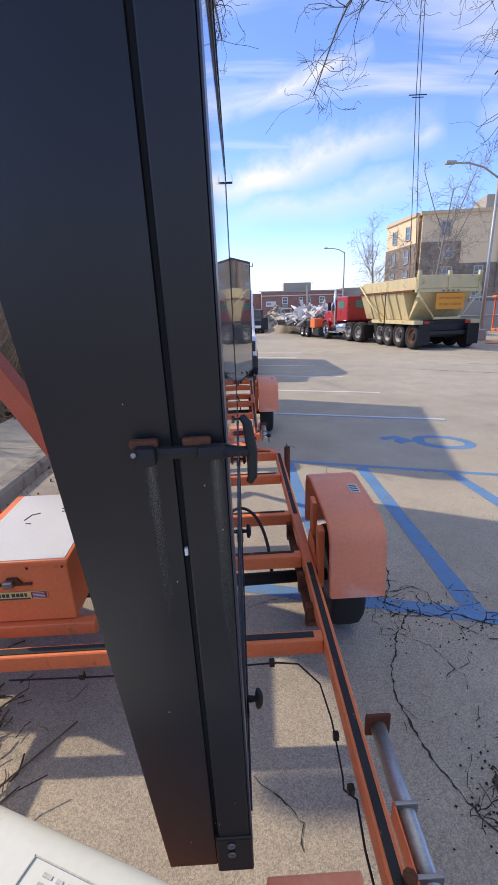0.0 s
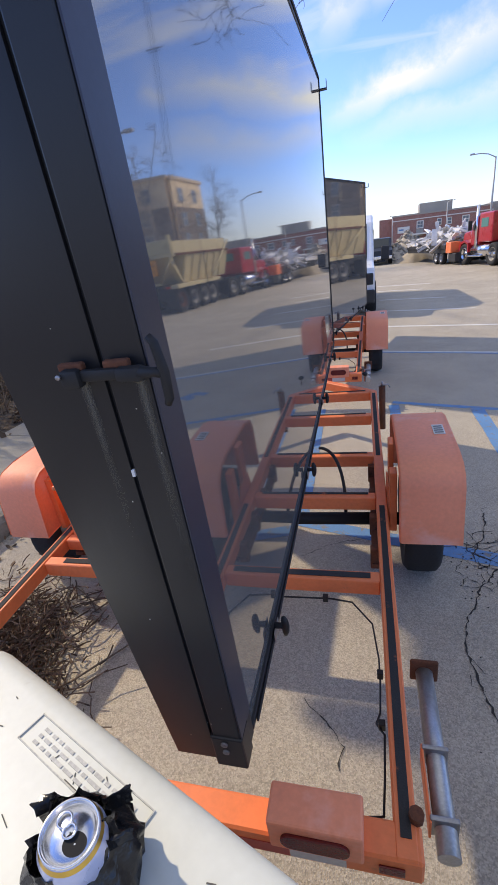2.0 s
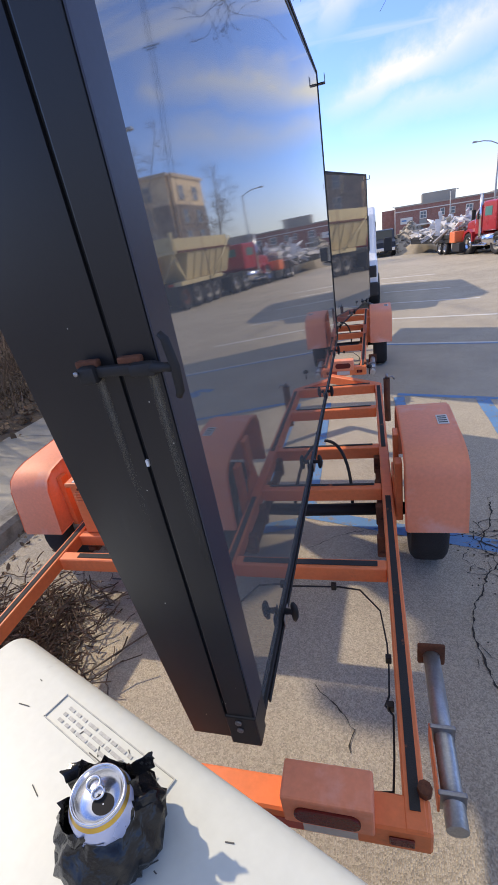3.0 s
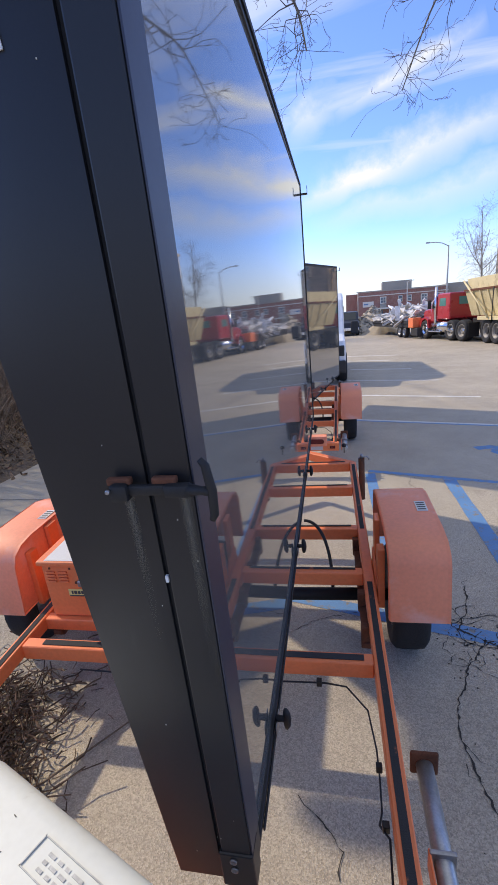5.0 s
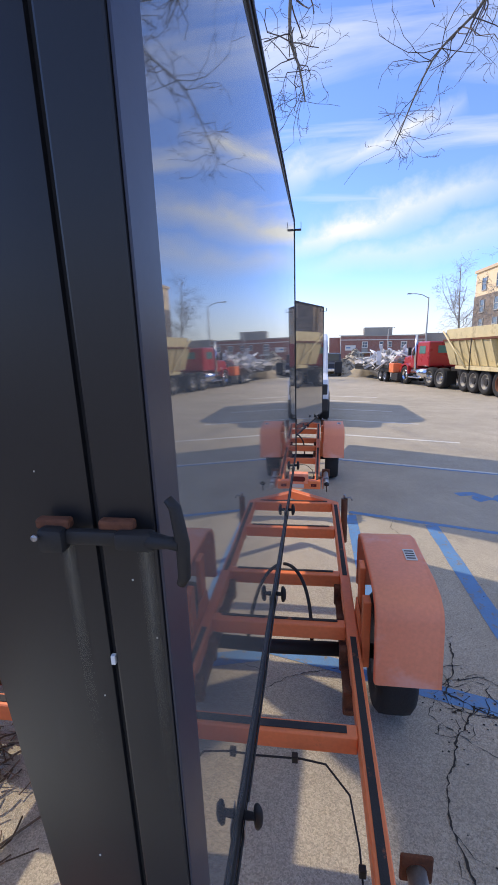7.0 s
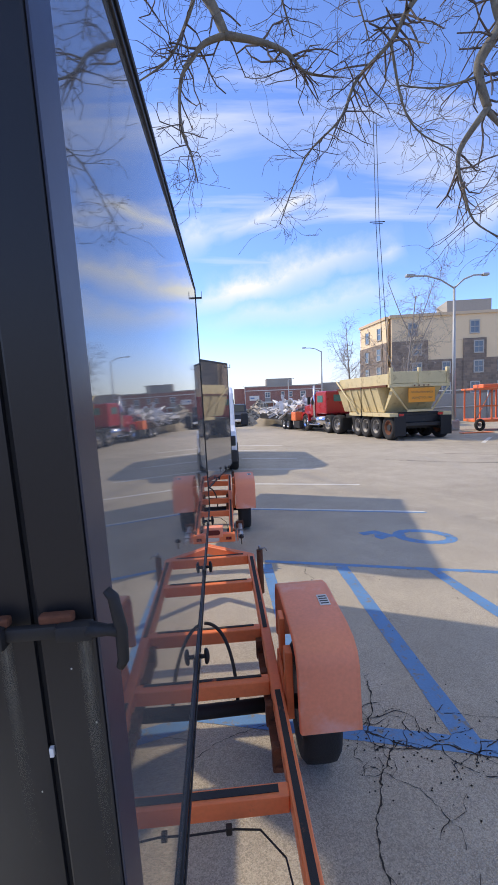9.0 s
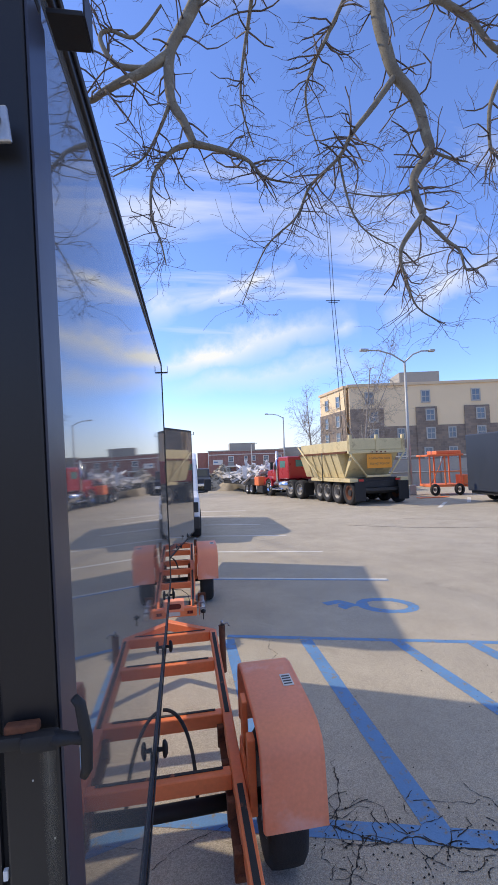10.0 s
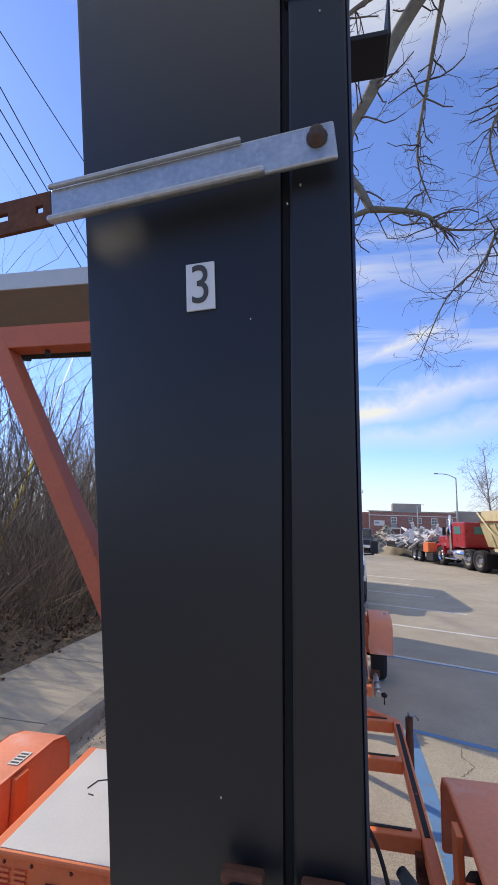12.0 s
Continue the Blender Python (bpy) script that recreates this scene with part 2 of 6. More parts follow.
fade_down(STREAK, 0.85)
DARK = mat("dark_gap", (0.006, 0.006, 0.007), 0.8, bump=0)
BLACKP = mat("black_plastic", (0.010, 0.010, 0.011), 0.45, var=0.1, bump=0.05)
PRINT = mat("dark_print", (0.06, 0.06, 0.06), 0.7, bump=0)
LABEL = mat("white_label", (0.66, 0.66, 0.64), 0.5, var=0.05, bump=0)
YEL_L = mat("yellow_label", (0.75, 0.60, 0.22), 0.5, var=0.05, bump=0)
RED_L = mat("maroon_label", (0.28, 0.05, 0.06), 0.5, var=0.05, bump=0)
TAPE_R = mat("faded_red_reflective_tape", (0.45, 0.07, 0.05), 0.45, var=0.1, bump=0.03)
TAPE_W = mat("faded_white_reflective_tape", (0.55, 0.50, 0.46), 0.45, var=0.15, bump=0.03)
CONC = mat("concrete", (0.40, 0.36, 0.29), 0.9, var=0.12, scale=2.5, fine=70, bump=0.25, bump_dist=0.004, stain=(0.24, 0.21, 0.17), stain_amt=0.25, stain_scale=1.6, rand=0.07)
KERB = mat("kerb_concrete", (0.32, 0.29, 0.24), 0.9, var=0.18, scale=5, fine=60, bump=0.4, bump_dist=0.006, stain=(0.14, 0.12, 0.095), stain_amt=0.4, stain_scale=4, rand=0.08)
SOIL = mat("leaf_litter_soil", (0.17, 0.125, 0.085), 0.95, var=0.4, scale=3, fine=30, bump=0.8, bump_dist=0.03)
DARK_SOIL = mat("dark_damp_soil", (0.085, 0.065, 0.048), 0.95, var=0.5, scale=14, fine=90, bump=0.9, bump_dist=0.008)
LEAF = mat("dry_leaves", (0.24, 0.155, 0.09), 0.85, var=0.3, scale=5, fine=40, bump=0, island=0.6)
STALK = mat("dead_stalks", (0.22, 0.16, 0.11), 0.85, var=0.3, scale=4, fine=40, bump=0, island=0.55)
STALK_D = mat("dark_broken_stalks", (0.135, 0.088, 0.058), 0.9, var=0.3, scale=4, fine=40, bump=0, island=0.6)
BARK = mat("sycamore_bark", (0.17, 0.15, 0.115), 0.9, var=0.3, scale=6, fine=50, bump=0.4, stain=(0.28, 0.26, 0.20), stain_amt=0.45, stain_scale=4)
TWIG = mat("grey_twigs", (0.125, 0.095, 0.080), 0.9, var=0.3, scale=6, fine=50, bump=0, island=0.3)
YELLOW = mat("weathered_yellow_paint", (0.62, 0.51, 0.28), 0.6, var=0.14, scale=2, fine=30, bump=0.05, stain=(0.34, 0.25, 0.14), stain_amt=0.5, stain_scale=2.2)
RED = mat("red_truck_paint", (0.42, 0.022, 0.03), 0.3, var=0.08, scale=3, fine=30, bump=0.02, coat=0.5)
BLACK_M = mat("black_frame_paint", (0.025, 0.024, 0.024), 0.6, var=0.3, scale=4, fine=40, bump=0.1, stain=(0.10, 0.085, 0.07), stain_amt=0.3, stain_scale=3)
CHROME = mat("truck_chrome", (0.70, 0.70, 0.72), 0.2, metal=1.0, var=0.1, bump=0)
GLASS_D = mat("dark_glass", (0.02, 0.03, 0.035), 0.08, var=0.1, bump=0, spec=0.8)
GLASS_G = mat("green_tinted_glass", (0.06, 0.20, 0.18), 0.1, var=0.1, bump=0, spec=0.8)
BEIGE = mat("beige_stucco", (0.78, 0.59, 0.37), 0.9, var=0.05, scale=0.4, fine=8, bump=0.1)
BEIGE_D = mat("tan_stucco_trim", (0.62, 0.47, 0.31), 0.9, var=0.06, scale=0.4, fine=8, bump=0.1)
GREYW = mat("grey_roof_box", (0.36, 0.33, 0.28), 0.85, var=0.1, scale=0.5, fine=6, bump=0.05)
WIN = mat("window_glass", (0.10, 0.14, 0.18), 0.12, var=0.2, scale=0.5, bump=0, spec=0.8)
WFRAME = mat("white_window_frame", (0.66, 0.64, 0.58), 0.6, var=0.05, bump=0)
WFRAME_D = mat("grey_window_frame", (0.40, 0.38, 0.34), 0.6, var=0.08, bump=0)
DULL = mat("dull_wheel_rim", (0.20, 0.19, 0.175), 0.55, metal=0.4, var=0.25, scale=9, fine=60, bump=0.1)
PALE_BARK = mat("pale_grey_bark", (0.30, 0.26, 0.22), 0.9, var=0.25, scale=3, fine=30, bump=0.2)
POLE = mat("grey_lamp_post", (0.40, 0.40, 0.38), 0.5, metal=0.3, var=0.1, bump=0)
VAN = mat("white_van_paint", (0.72, 0.73, 0.75), 0.3, var=0.03, bump=0, coat=0.4)
NAVY = mat("dark_blue_trailer", (0.028, 0.036, 0.052), 0.5, var=0.15, scale=2, fine=20, bump=0.03)
SIGN_O = mat("orange_warning_sign", (0.78, 0.30, 0.03), 0.5, var=0.06, bump=0)
SIGN_R = mat("faded_red_orange_plastic", (0.72, 0.13, 0.05), 0.5, var=0.12, scale=3, fine=40, bump=0.03)
RUBBLE = mat("rubble_concrete", (0.42, 0.36, 0.28), 0.95, var=0.25, scale=2, fine=20, bump=0.4, island=0.35)
SAND = mat("sand_heap", (0.36, 0.30, 0.22), 0.95, var=0.2, scale=2, fine=15, bump=0.5)
SCRAP = mat("scrap_metal", (0.66, 0.63, 0.60), 0.6, metal=0.0, var=0.3, scale=5, bump=0, island=0.4)
WIRE = mat("utility_wire", (0.02, 0.02, 0.02), 0.7, bump=0)
YGUARD = mat("yellow_guy_guard", (0.75, 0.52, 0.03), 0.5, var=0.08, bump=0)
PV = mat("solar_panel_back", (0.36, 0.31, 0.26), 0.7, var=0.1, bump=0.02)
ALF = mat("aluminium_frame", (0.55, 0.53, 0.49), 0.5, metal=0.3, var=0.08, bump=0)


def brick_mat(name, c1, c2, mortar, scale, w=0.5, h=0.25, rough=0.9):
    m = mat(name, c1, rough, var=0.15, scale=0.5, fine=8, bump=0)
    n, l = m.node_tree.nodes, m.node_tree.links
    b = n["Principled BSDF"]
    tc = n.new("ShaderNodeTexCoord"); sp = n.new("ShaderNodeSeparateXYZ"); l.new(tc.outputs["Object"], sp.inputs[0])
    ad = n.new("ShaderNodeMath"); ad.operation = "ADD"; l.new(sp.outputs[0], ad.inputs[0]); l.new(sp.outputs[1], ad.inputs[1])
    cb = n.new("ShaderNodeCombineXYZ"); l.new(ad.outputs[0], cb.inputs[0]); l.new(sp.outputs[2], cb.inputs[1])
    br = n.new("ShaderNodeTexBrick"); br.inputs["Scale"].default_value = scale; br.inputs["Brick Width"].default_value = w; br.inputs["Row Height"].default_value = h
    br.inputs["Color1"].default_value, br.inputs["Color2"].default_value, br.inputs["Mortar"].default_value = (*c1, 1), (*c2, 1), (*mortar, 1)
    br.inputs["Mortar Size"].default_value = 0.012
    l.new(cb.outputs[0], br.inputs["Vector"])
    n1 = n.new("ShaderNodeTexNoise"); n1.inputs["Scale"].default_value = 1.2; n1.inputs["Detail"].default_value = 6
    l.new(tc.outputs["Object"], n1.inputs["Vector"])
    mx = n.new("ShaderNodeMixRGB"); mx.blend_type = "MULTIPLY"; mx.inputs[0].default_value = 0.45
    l.new(br.outputs[0], mx.inputs[1]); l.new(n1.outputs[0], mx.inputs[2])
    l.new(mx.outputs[0], b.inputs["Base Color"])
    return m


BRICK = brick_mat("red_brick", (0.42, 0.16, 0.125), (0.35, 0.13, 0.105), (0.42, 0.31, 0.26), 1.0, 0.22, 0.075)
STONE = brick_mat("brown_ashlar_stone", (0.36, 0.27, 0.20), (0.23, 0.18, 0.145), (0.32, 0.27, 0.22), 1.0, 0.7, 0.35)


def face_mat():
    """Glossy dark sign window: a clear hard sheet over black, faintly wavy and dusty."""
    m = bpy.data.materials.new("glossy_sign_window"); m.use_nodes = True
    n, l = m.node_tree.nodes, m.node_tree.links
    b = n["Principled BSDF"]
    tc = n.new("ShaderNodeTexCoord")
    n1 = n.new("ShaderNodeTexNoise"); n1.inputs["Scale"].default_value = 1.1; n1.inputs["Detail"].default_value = 2
    l.new(tc.outputs["Object"], n1.inputs["Vector"])
    bp = n.new("ShaderNodeBump"); bp.inputs["Strength"].default_value = 0.06; bp.inputs["Distance"].default_value = 0.02
    l.new(n1.outputs[0], bp.inputs["Height"]); l.new(bp.outputs[0], b.inputs["Normal"])
    n2 = n.new("ShaderNodeTexNoise"); n2.inputs["Scale"].default_value = 3; n2.inputs["Detail"].default_value = 8
    l.new(tc.outputs["Object"], n2.inputs["Vector"])
    mr = n.new("ShaderNodeMapRange"); mr.inputs["To Min"].default_value, mr.inputs["To Max"].default_value = 0.015, 0.06
    l.new(n2.outputs[0], mr.inputs["Value"]); l.new(mr.outputs[0], b.inputs["Roughness"])
    b.inputs["Base Color"].default_value = (0.125, 0.122, 0.115, 1)
    b.inputs["IOR"].default_value = 3.2
    b.inputs["Specular IOR Level"].default_value = 0.5
    return m


FACE = face_mat()


def asphalt_mat():
    m = bpy.data.materials.new("worn_asphalt"); m.use_nodes = True
    n, l = m.node_tree.nodes, m.node_tree.links
    b = n["Principled BSDF"]
    tc = n.new("ShaderNodeTexCoord")
    def noise_tex(s, d=5, r=0.6):
        x = n.new("ShaderNodeTexNoise"); x.inputs["Scale"].default_value = s; x.inputs["Detail"].default_value = d; x.inputs["Roughness"].default_value = r
        l.new(tc.outputs["Object"], x.inputs["Vector"]); return x.outputs[0]
    vor = n.new("ShaderNodeTexVoronoi"); vor.inputs["Scale"].default_value = 210; l.new(tc.outputs["Object"], vor.inputs["Vector"])
    big, mid, fin = noise_tex(0.25, 5), noise_tex(1.6, 6, 0.65), noise_tex(220, 3)
    r1 = n.new("ShaderNodeValToRGB")
    r1.color_ramp.elements[0].position, r1.color_ramp.elements[0].color = 0.3, (0.300, 0.258, 0.200, 1)
    r1.color_ramp.elements[1].position, r1.color_ramp.elements[1].color = 0.7, (0.475, 0.414, 0.325, 1)
    ad = n.new("ShaderNodeMath"); ad.operation = "MULTIPLY_ADD"; ad.inputs[1].default_value = 0.5
    l.new(mid, ad.inputs[0])
    hf = n.new("ShaderNodeMath"); hf.operation = "MULTIPLY"; hf.inputs[1].default_value = 0.5; l.new(big, hf.inputs[0]); l.new(hf.outputs[0], ad.inputs[2])
    l.new(ad.outputs[0], r1.inputs[0])
    sx = n.new("ShaderNodeSeparateColor"); l.new(vor.outputs["Color"], sx.inputs[0])
    mr = n.new("ShaderNodeMapRange"); mr.inputs["To Min"].default_value, mr.inputs["To Max"].default_value = 0.72, 1.3
    l.new(sx.outputs[0], mr.inputs["Value"])
    hs = n.new("ShaderNodeHueSaturation"); l.new(r1.outputs[0], hs.inputs["Color"]); l.new(mr.outputs[0], hs.inputs["Value"])
    # dark oil and patch stains with a shape of their own
    st = noise_tex(0.9, 7, 0.7)
    rp = n.new("ShaderNodeValToRGB"); rp.color_ramp.elements[0].position, rp.color_ramp.elements[1].position = 0.60, 0.70
    l.new(st, rp.inputs[0])
    sc = n.new("ShaderNodeMath"); sc.operation = "MULTIPLY"; sc.inputs[1].default_value = 0.45; l.new(rp.outputs[0], sc.inputs[0])
    mx = n.new("ShaderNodeMixRGB"); mx.inputs[2].default_value = (0.175, 0.150, 0.120, 1)
    l.new(sc.outputs[0], mx.inputs[0]); l.new(hs.outputs[0], mx.inputs[1])
    l.new(mx.outputs[0], b.inputs["Base Color"])
    b.inputs["Roughness"].default_value = 0.88
    bp = n.new("ShaderNodeBump"); bp.inputs["Strength"].default_value = 0.5; bp.inputs["Distance"].default_value = 0.004
    l.new(vor.outputs["Distance"], bp.inputs["Height"]); l.new(bp.outputs[0], b.inputs["Normal"])
    return m


ASPHALT = asphalt_mat()


def paint_mat(name, color, wear):
    """Road paint worn through to the asphalt in patches."""
    m = mat(name, color, 0.75, var=0.15, scale=4, fine=90, bump=0.3, bump_scale=150, bump_dist=0.003)
    n, l = m.node_tree.nodes, m.node_tree.links
    b = n["Principled BSDF"]
    link = b.inputs["Base Color"].links[0]
    src = link.from_socket
    tc = n.new("ShaderNodeTexCoord")
    a = n.new("ShaderNodeTexNoise"); a.inputs["Scale"].default_value = 14; a.inputs["Detail"].default_value = 9; a.inputs["Roughness"].default_value = 0.75
    l.new(tc.outputs["Object"], a.inputs["Vector"])
    rp = n.new("ShaderNodeValToRGB"); rp.color_ramp.elements[0].position, rp.color_ramp.elements[1].position = wear, wear + 0.08
    l.new(a.outputs[0], rp.inputs[0])
    mx = n.new("ShaderNodeMixRGB"); mx.inputs[2].default_value = (0.21, 0.195, 0.17, 1)
    l.new(rp.outputs[0], mx.inputs[0]); l.new(src, mx.inputs[1]); l.new(mx.outputs[0], b.inputs["Base Color"])
    return m


BLUE = paint_mat("blue_road_paint", (0.10, 0.235, 0.43), 0.53)
WHITE_R = paint_mat("white_road_paint", (0.62, 0.60, 0.55), 0.56)
CRACK = mat("crack_filling", (0.035, 0.03, 0.025), 0.95, var=0.4, scale=8, fine=60, bump=0.3)


# ---- building helpers ----
def part(name, bm, material, parent, label=""):
    me = bpy.data.meshes.new(name)
    bm.to_mesh(me)
    bm.free()
    me.materials.append(material)
    ob = new(name, me)
    ob.parent = parent
    if label:
        tagged(ob, label)
    return ob


def thing(name, m, label, category, group="", kind=""):
    ob = new(name)
    ob.matrix_world = m
    ob.empty_display_size = 0.1
    return tagged(ob, label, category, group, kind)


def solo(name, bm, material, label, category, m=None, group="", kind=""):
    """A thing or piece of the setting that is one mesh."""
    ob = part(name, bm, material, None)
    if m is not None:
        ob.matrix_world = m
    return tagged(ob, label, category, group, kind)


def B():
    return bmesh.new()


def smooth(bm, angle=40):
    for f in bm.faces:
        f.smooth = True
    for e in bm.edges:
        if len(e.link_faces) == 2 and e.calc_face_angle(0) > radians(angle):
            e.smooth = False
    return bm


def bx(bm, x0, x1, y0, y1, z0, z1, bevel=0.0, m=None, seg=2):
    r = bmesh.ops.create_cube(bm, size=1)
    vs = r["verts"]
    for v in vs:
        v.co = Vector(((x0 + x1) / 2 + v.co.x * (x1 - x0), (y0 + y1) / 2 + v.co.y * (y1 - y0), (z0 + z1) / 2 + v.co.z * (z1 - z0)))
    if bevel:
        es = {e for v in vs for e in v.link_edges}
        out = bmesh.ops.bevel(bm, geom=list(es), offset=bevel, segments=seg, affect="EDGES", profile=0.5)
        vs = list({v for f in out["faces"] for v in f.verts} | {v for v in vs if v.is_valid})
    if m is not None:
        bmesh.ops.transform(bm, matrix=m, verts=[v for v in vs if v.is_valid])
    return bm


def tube(bm, pts, r, n=8, caps=True):
    """A tube along points; r is one radius or one for each point."""
    pts = [Vector(p) for p in pts]
    rs = r if isinstance(r, (list, tuple)) else [r] * len(pts)
    rings, up = [], None
    for i, p in enumerate(pts):
        d = (pts[min(i + 1, len(pts) - 1)] - pts[max(i - 1, 0)]).normalized()
        if up is None:
            up = d.orthogonal().normalized()
        up = (up - d * up.dot(d))
        up = up.normalized() if up.length > 1e-5 else d.orthogonal().normalized()
        s = d.cross(up)
        rings.append([bm.verts.new(p + (up * math.cos(2 * math.pi * k / n) + s * math.sin(2 * math.pi * k / n)) * rs[i]) for k in range(n)])
    for a, b in zip(rings, rings[1:]):
        for k in range(n):
            f = bm.faces.new((a[k], a[(k + 1) % n], b[(k + 1) % n], b[k]))
            f.smooth = True
    if caps:
        bm.faces.new(rings[0][::-1])
        bm.faces.new(rings[-1])
    return bm


def beam(bm, a, b, w, h, bevel=0.004):
    """A box section from a to b, w wide and h high, its top edge line on a-b."""
    a, b = Vector(a), Vector(b)
    d = b - a
    L = d.length
    y = d.normalized()
    x = y.cross(Vector((0, 0, 1)))
    x = x.normalized() if x.length > 1e-4 else Vector((1, 0, 0))
    z = x.cross(y)
    m = Matrix((x, y, z)).transposed().to_4x4()
    m.translation = a
    return bx(bm, -w / 2, w / 2, 0, L, -h, 0, bevel, m, 1)


def prism(bm, prof, lo, hi, axis="x", bevel=0.0):
    """A profile of (u, v) pairs pushed along an axis: x gives (y, z), y gives (x, z), z gives (x, y)."""
    def at(u, v, t):
        return {"x": (t, u, v), "y": (u, t, v), "z": (u, v, t)}[axis]
    a = [bm.verts.new(at(u, v, lo)) for u, v in prof]
    b = [bm.verts.new(at(u, v, hi)) for u, v in prof]
    n = len(prof)
    fs = [bm.faces.new(a), bm.faces.new(b[::-1])]
    for k in range(n):
        fs.append(bm.faces.new((a[(k + 1) % n], a[k], b[k], b[(k + 1) % n])))
    bmesh.ops.recalc_face_normals(bm, faces=fs)
    if bevel:
        es = {e for f in fs[:2] for e in f.edges}
        bmesh.ops.bevel(bm, geom=list(es), offset=bevel, segments=2, affect="EDGES", profile=0.5)
    return bm


def lathe(bm, prof, n=24, m=None, closed=False):
    """A profile of (radius, height) turned round z."""
    rings = []
    for r, z in prof:
        rings.append([bm.verts.new((r * math.cos(2 * math.pi * k / n), r * math.sin(2 * math.pi * k / n), z)) for k in range(n)])
    fs = []
    for a, b in zip(rings, rings[1:]):
        for k in range(n):
            f = bm.faces.new((a[k], a[(k + 1) % n], b[(k + 1) % n], b[k])); f.smooth = True; fs.append(f)
    if closed:
        fs.append(bm.faces.new(rings[0][::-1])); fs.append(bm.faces.new(rings[-1]))
    bmesh.ops.recalc_face_normals(bm, faces=fs)
    if m is not None:
        bmesh.ops.transform(bm, matrix=m, verts=[v for ring in rings for v in ring])
    return bm


def from_lists(name, verts, faces, material, parent=None, label=""):
    me = bpy.data.meshes.new(name)
    me.from_pydata(verts, [], faces)
    me.materials.append(material)
    ob = new(name, me)
    ob.parent = parent
    if label:
        tagged(ob, label)
    return ob


def text(name, words, size, m, material, parent, label=""):
    cu = bpy.data.curves.new(name, "FONT")
    cu.body, cu.size, cu.align_x, cu.align_y, cu.extrude = words, size, "CENTER", "CENTER", 0.0006
    tmp = bpy.data.objects.new(name, cu)
    scene.collection.objects.link(tmp)
    bpy.context.view_layer.update()
    me = bpy.data.meshes.new_from_object(tmp.evaluated_get(bpy.context.evaluated_depsgraph_get()))
    bpy.data.objects.remove(tmp)
    me.materials.clear()
    me.materials.append(material)
    ob = new(name, me)
    ob.parent = parent
    ob.matrix_basis = m
    if label:
        tagged(ob, label)
    return ob


def wheel(parent, x, y, z, r, w, side, rim_mat, tyre_mat=None, hub_col=None, n=28):
    """A tyre with shoulders and a dished rim; side is +1 when the outer face looks to +x."""
    m = pose(x, y, z, 0, 90 * side, 0)
    t = part("tyre", lathe(B(), [(r * 0.60, -w * 0.40), (r * 0.72, -w * 0.5), (r * 0.90, -w * 0.5), (r * 0.985, -w * 0.38), (r, -w * 0.2), (r, w * 0.2), (r * 0.985, w * 0.38), (r * 0.90, w * 0.5), (r * 0.72, w * 0.5), (r * 0.60, w * 0.40)], n, m), tyre_mat or TYRE, parent)
    rim = part("rim", lathe(B(), [(r * 0.61, -w * 0.42), (r * 0.60, w * 0.42), (r * 0.55, w * 0.40), (r * 0.50, w * 0.18), (r * 0.24, w * 0.10), (r * 0.20, w * 0.26), (r * 0.06, w * 0.30), (0.002, w * 0.30)], n, m), rim_mat, parent)
    return t, rim


# ---- ground and pavement ----
def ground_sheet():
    bm = B()
    bmesh.ops.create_grid(bm, x_segments=2, y_segments=2, size=400)
    return solo("ground", bm, ASPHALT, "worn grey-brown asphalt parking lot with speckled aggregate", "ground", kind="structure")


ground_sheet()


def ribbon(name, pts, width, z, material, label, category, jitter=0.0, seed=1):
    """A flat painted or cracked strip along ground points, with uneven edges."""
    rnd = random.Random(seed)
    pts = [Vector((p[0], p[1], 0)) for p in pts]
    dense = []
    for a, b in zip(pts, pts[1:]):
        k = max(1, int((b - a).length / 0.018)) if jitter else max(1, int((b - a).length / 0.25))
        dense += [a.lerp(b, i / k) for i in range(k)]
    dense.append(pts[-1])
    vs, fs = [], []
    for i, p in enumerate(dense):
        d = (dense[min(i + 1, len(dense) - 1)] - dense[max(i - 1, 0)]).normalized()
        s = Vector((d.y, -d.x, 0))
        q = p + s * (rnd.uniform(-jitter, jitter) * 0.6 + jitter * 1.6 * noise.noise(Vector((p.x * 9, p.y * 9, seed))))
        w0 = width * (rnd.uniform(0.2, 1.7) if jitter else rnd.uniform(0.93, 1.06)) / 2
        vs += [q - s * w0 + Vector((0, 0, z)), q + s * w0 + Vector((0, 0, z))]
    for i in range(len(dense) - 1):
        fs.append((2 * i, 2 * i + 2, 2 * i + 3, 2 * i + 1))
    ob = from_lists(name, [tuple(v) for v in vs], fs, material)
    return tagged(ob, label, category, kind="structure")


LX, LY = 0.955, -0.296       # direction of the stall lines
def stall(name, x0, y0, length, width, material, label, z=0.0018):
    return ribbon(name, [(x0, y0), (x0 + LX * length, y0 + LY * length)], width, z, material, label, "road marking", seed=int(abs(x0 * 37 + y0 * 11)))


stall("road_line", 0.55, 4.06, 4.4, 0.07, BLUE, "worn blue stall line painted on asphalt")
stall("road_line", 0.45, 6.44, 2.75, 0.06, BLUE, "worn blue stall line painted on asphalt")
stall("road_line", 0.45, 6.50, 2.75, 0.07, WHITE_R, "worn white stall line beside a blue one", 0.0022)
stall("road_line", 0.30, 8.73, 2.65, 0.10, WHITE_R, "faded white stall line painted on asphalt")
stall("road_line", 0.55, 10.75, 2.15, 0.10, WHITE_R, "faded white stall line painted on asphalt")
stall("road_line", 0.75, 12.85, 1.7, 0.11, WHITE_R, "faded white stall line painted on asphalt")
stall("road_line", 0.75, 15.2, 1.4, 0.12, WHITE_R, "faded white stall line painted on asphalt")
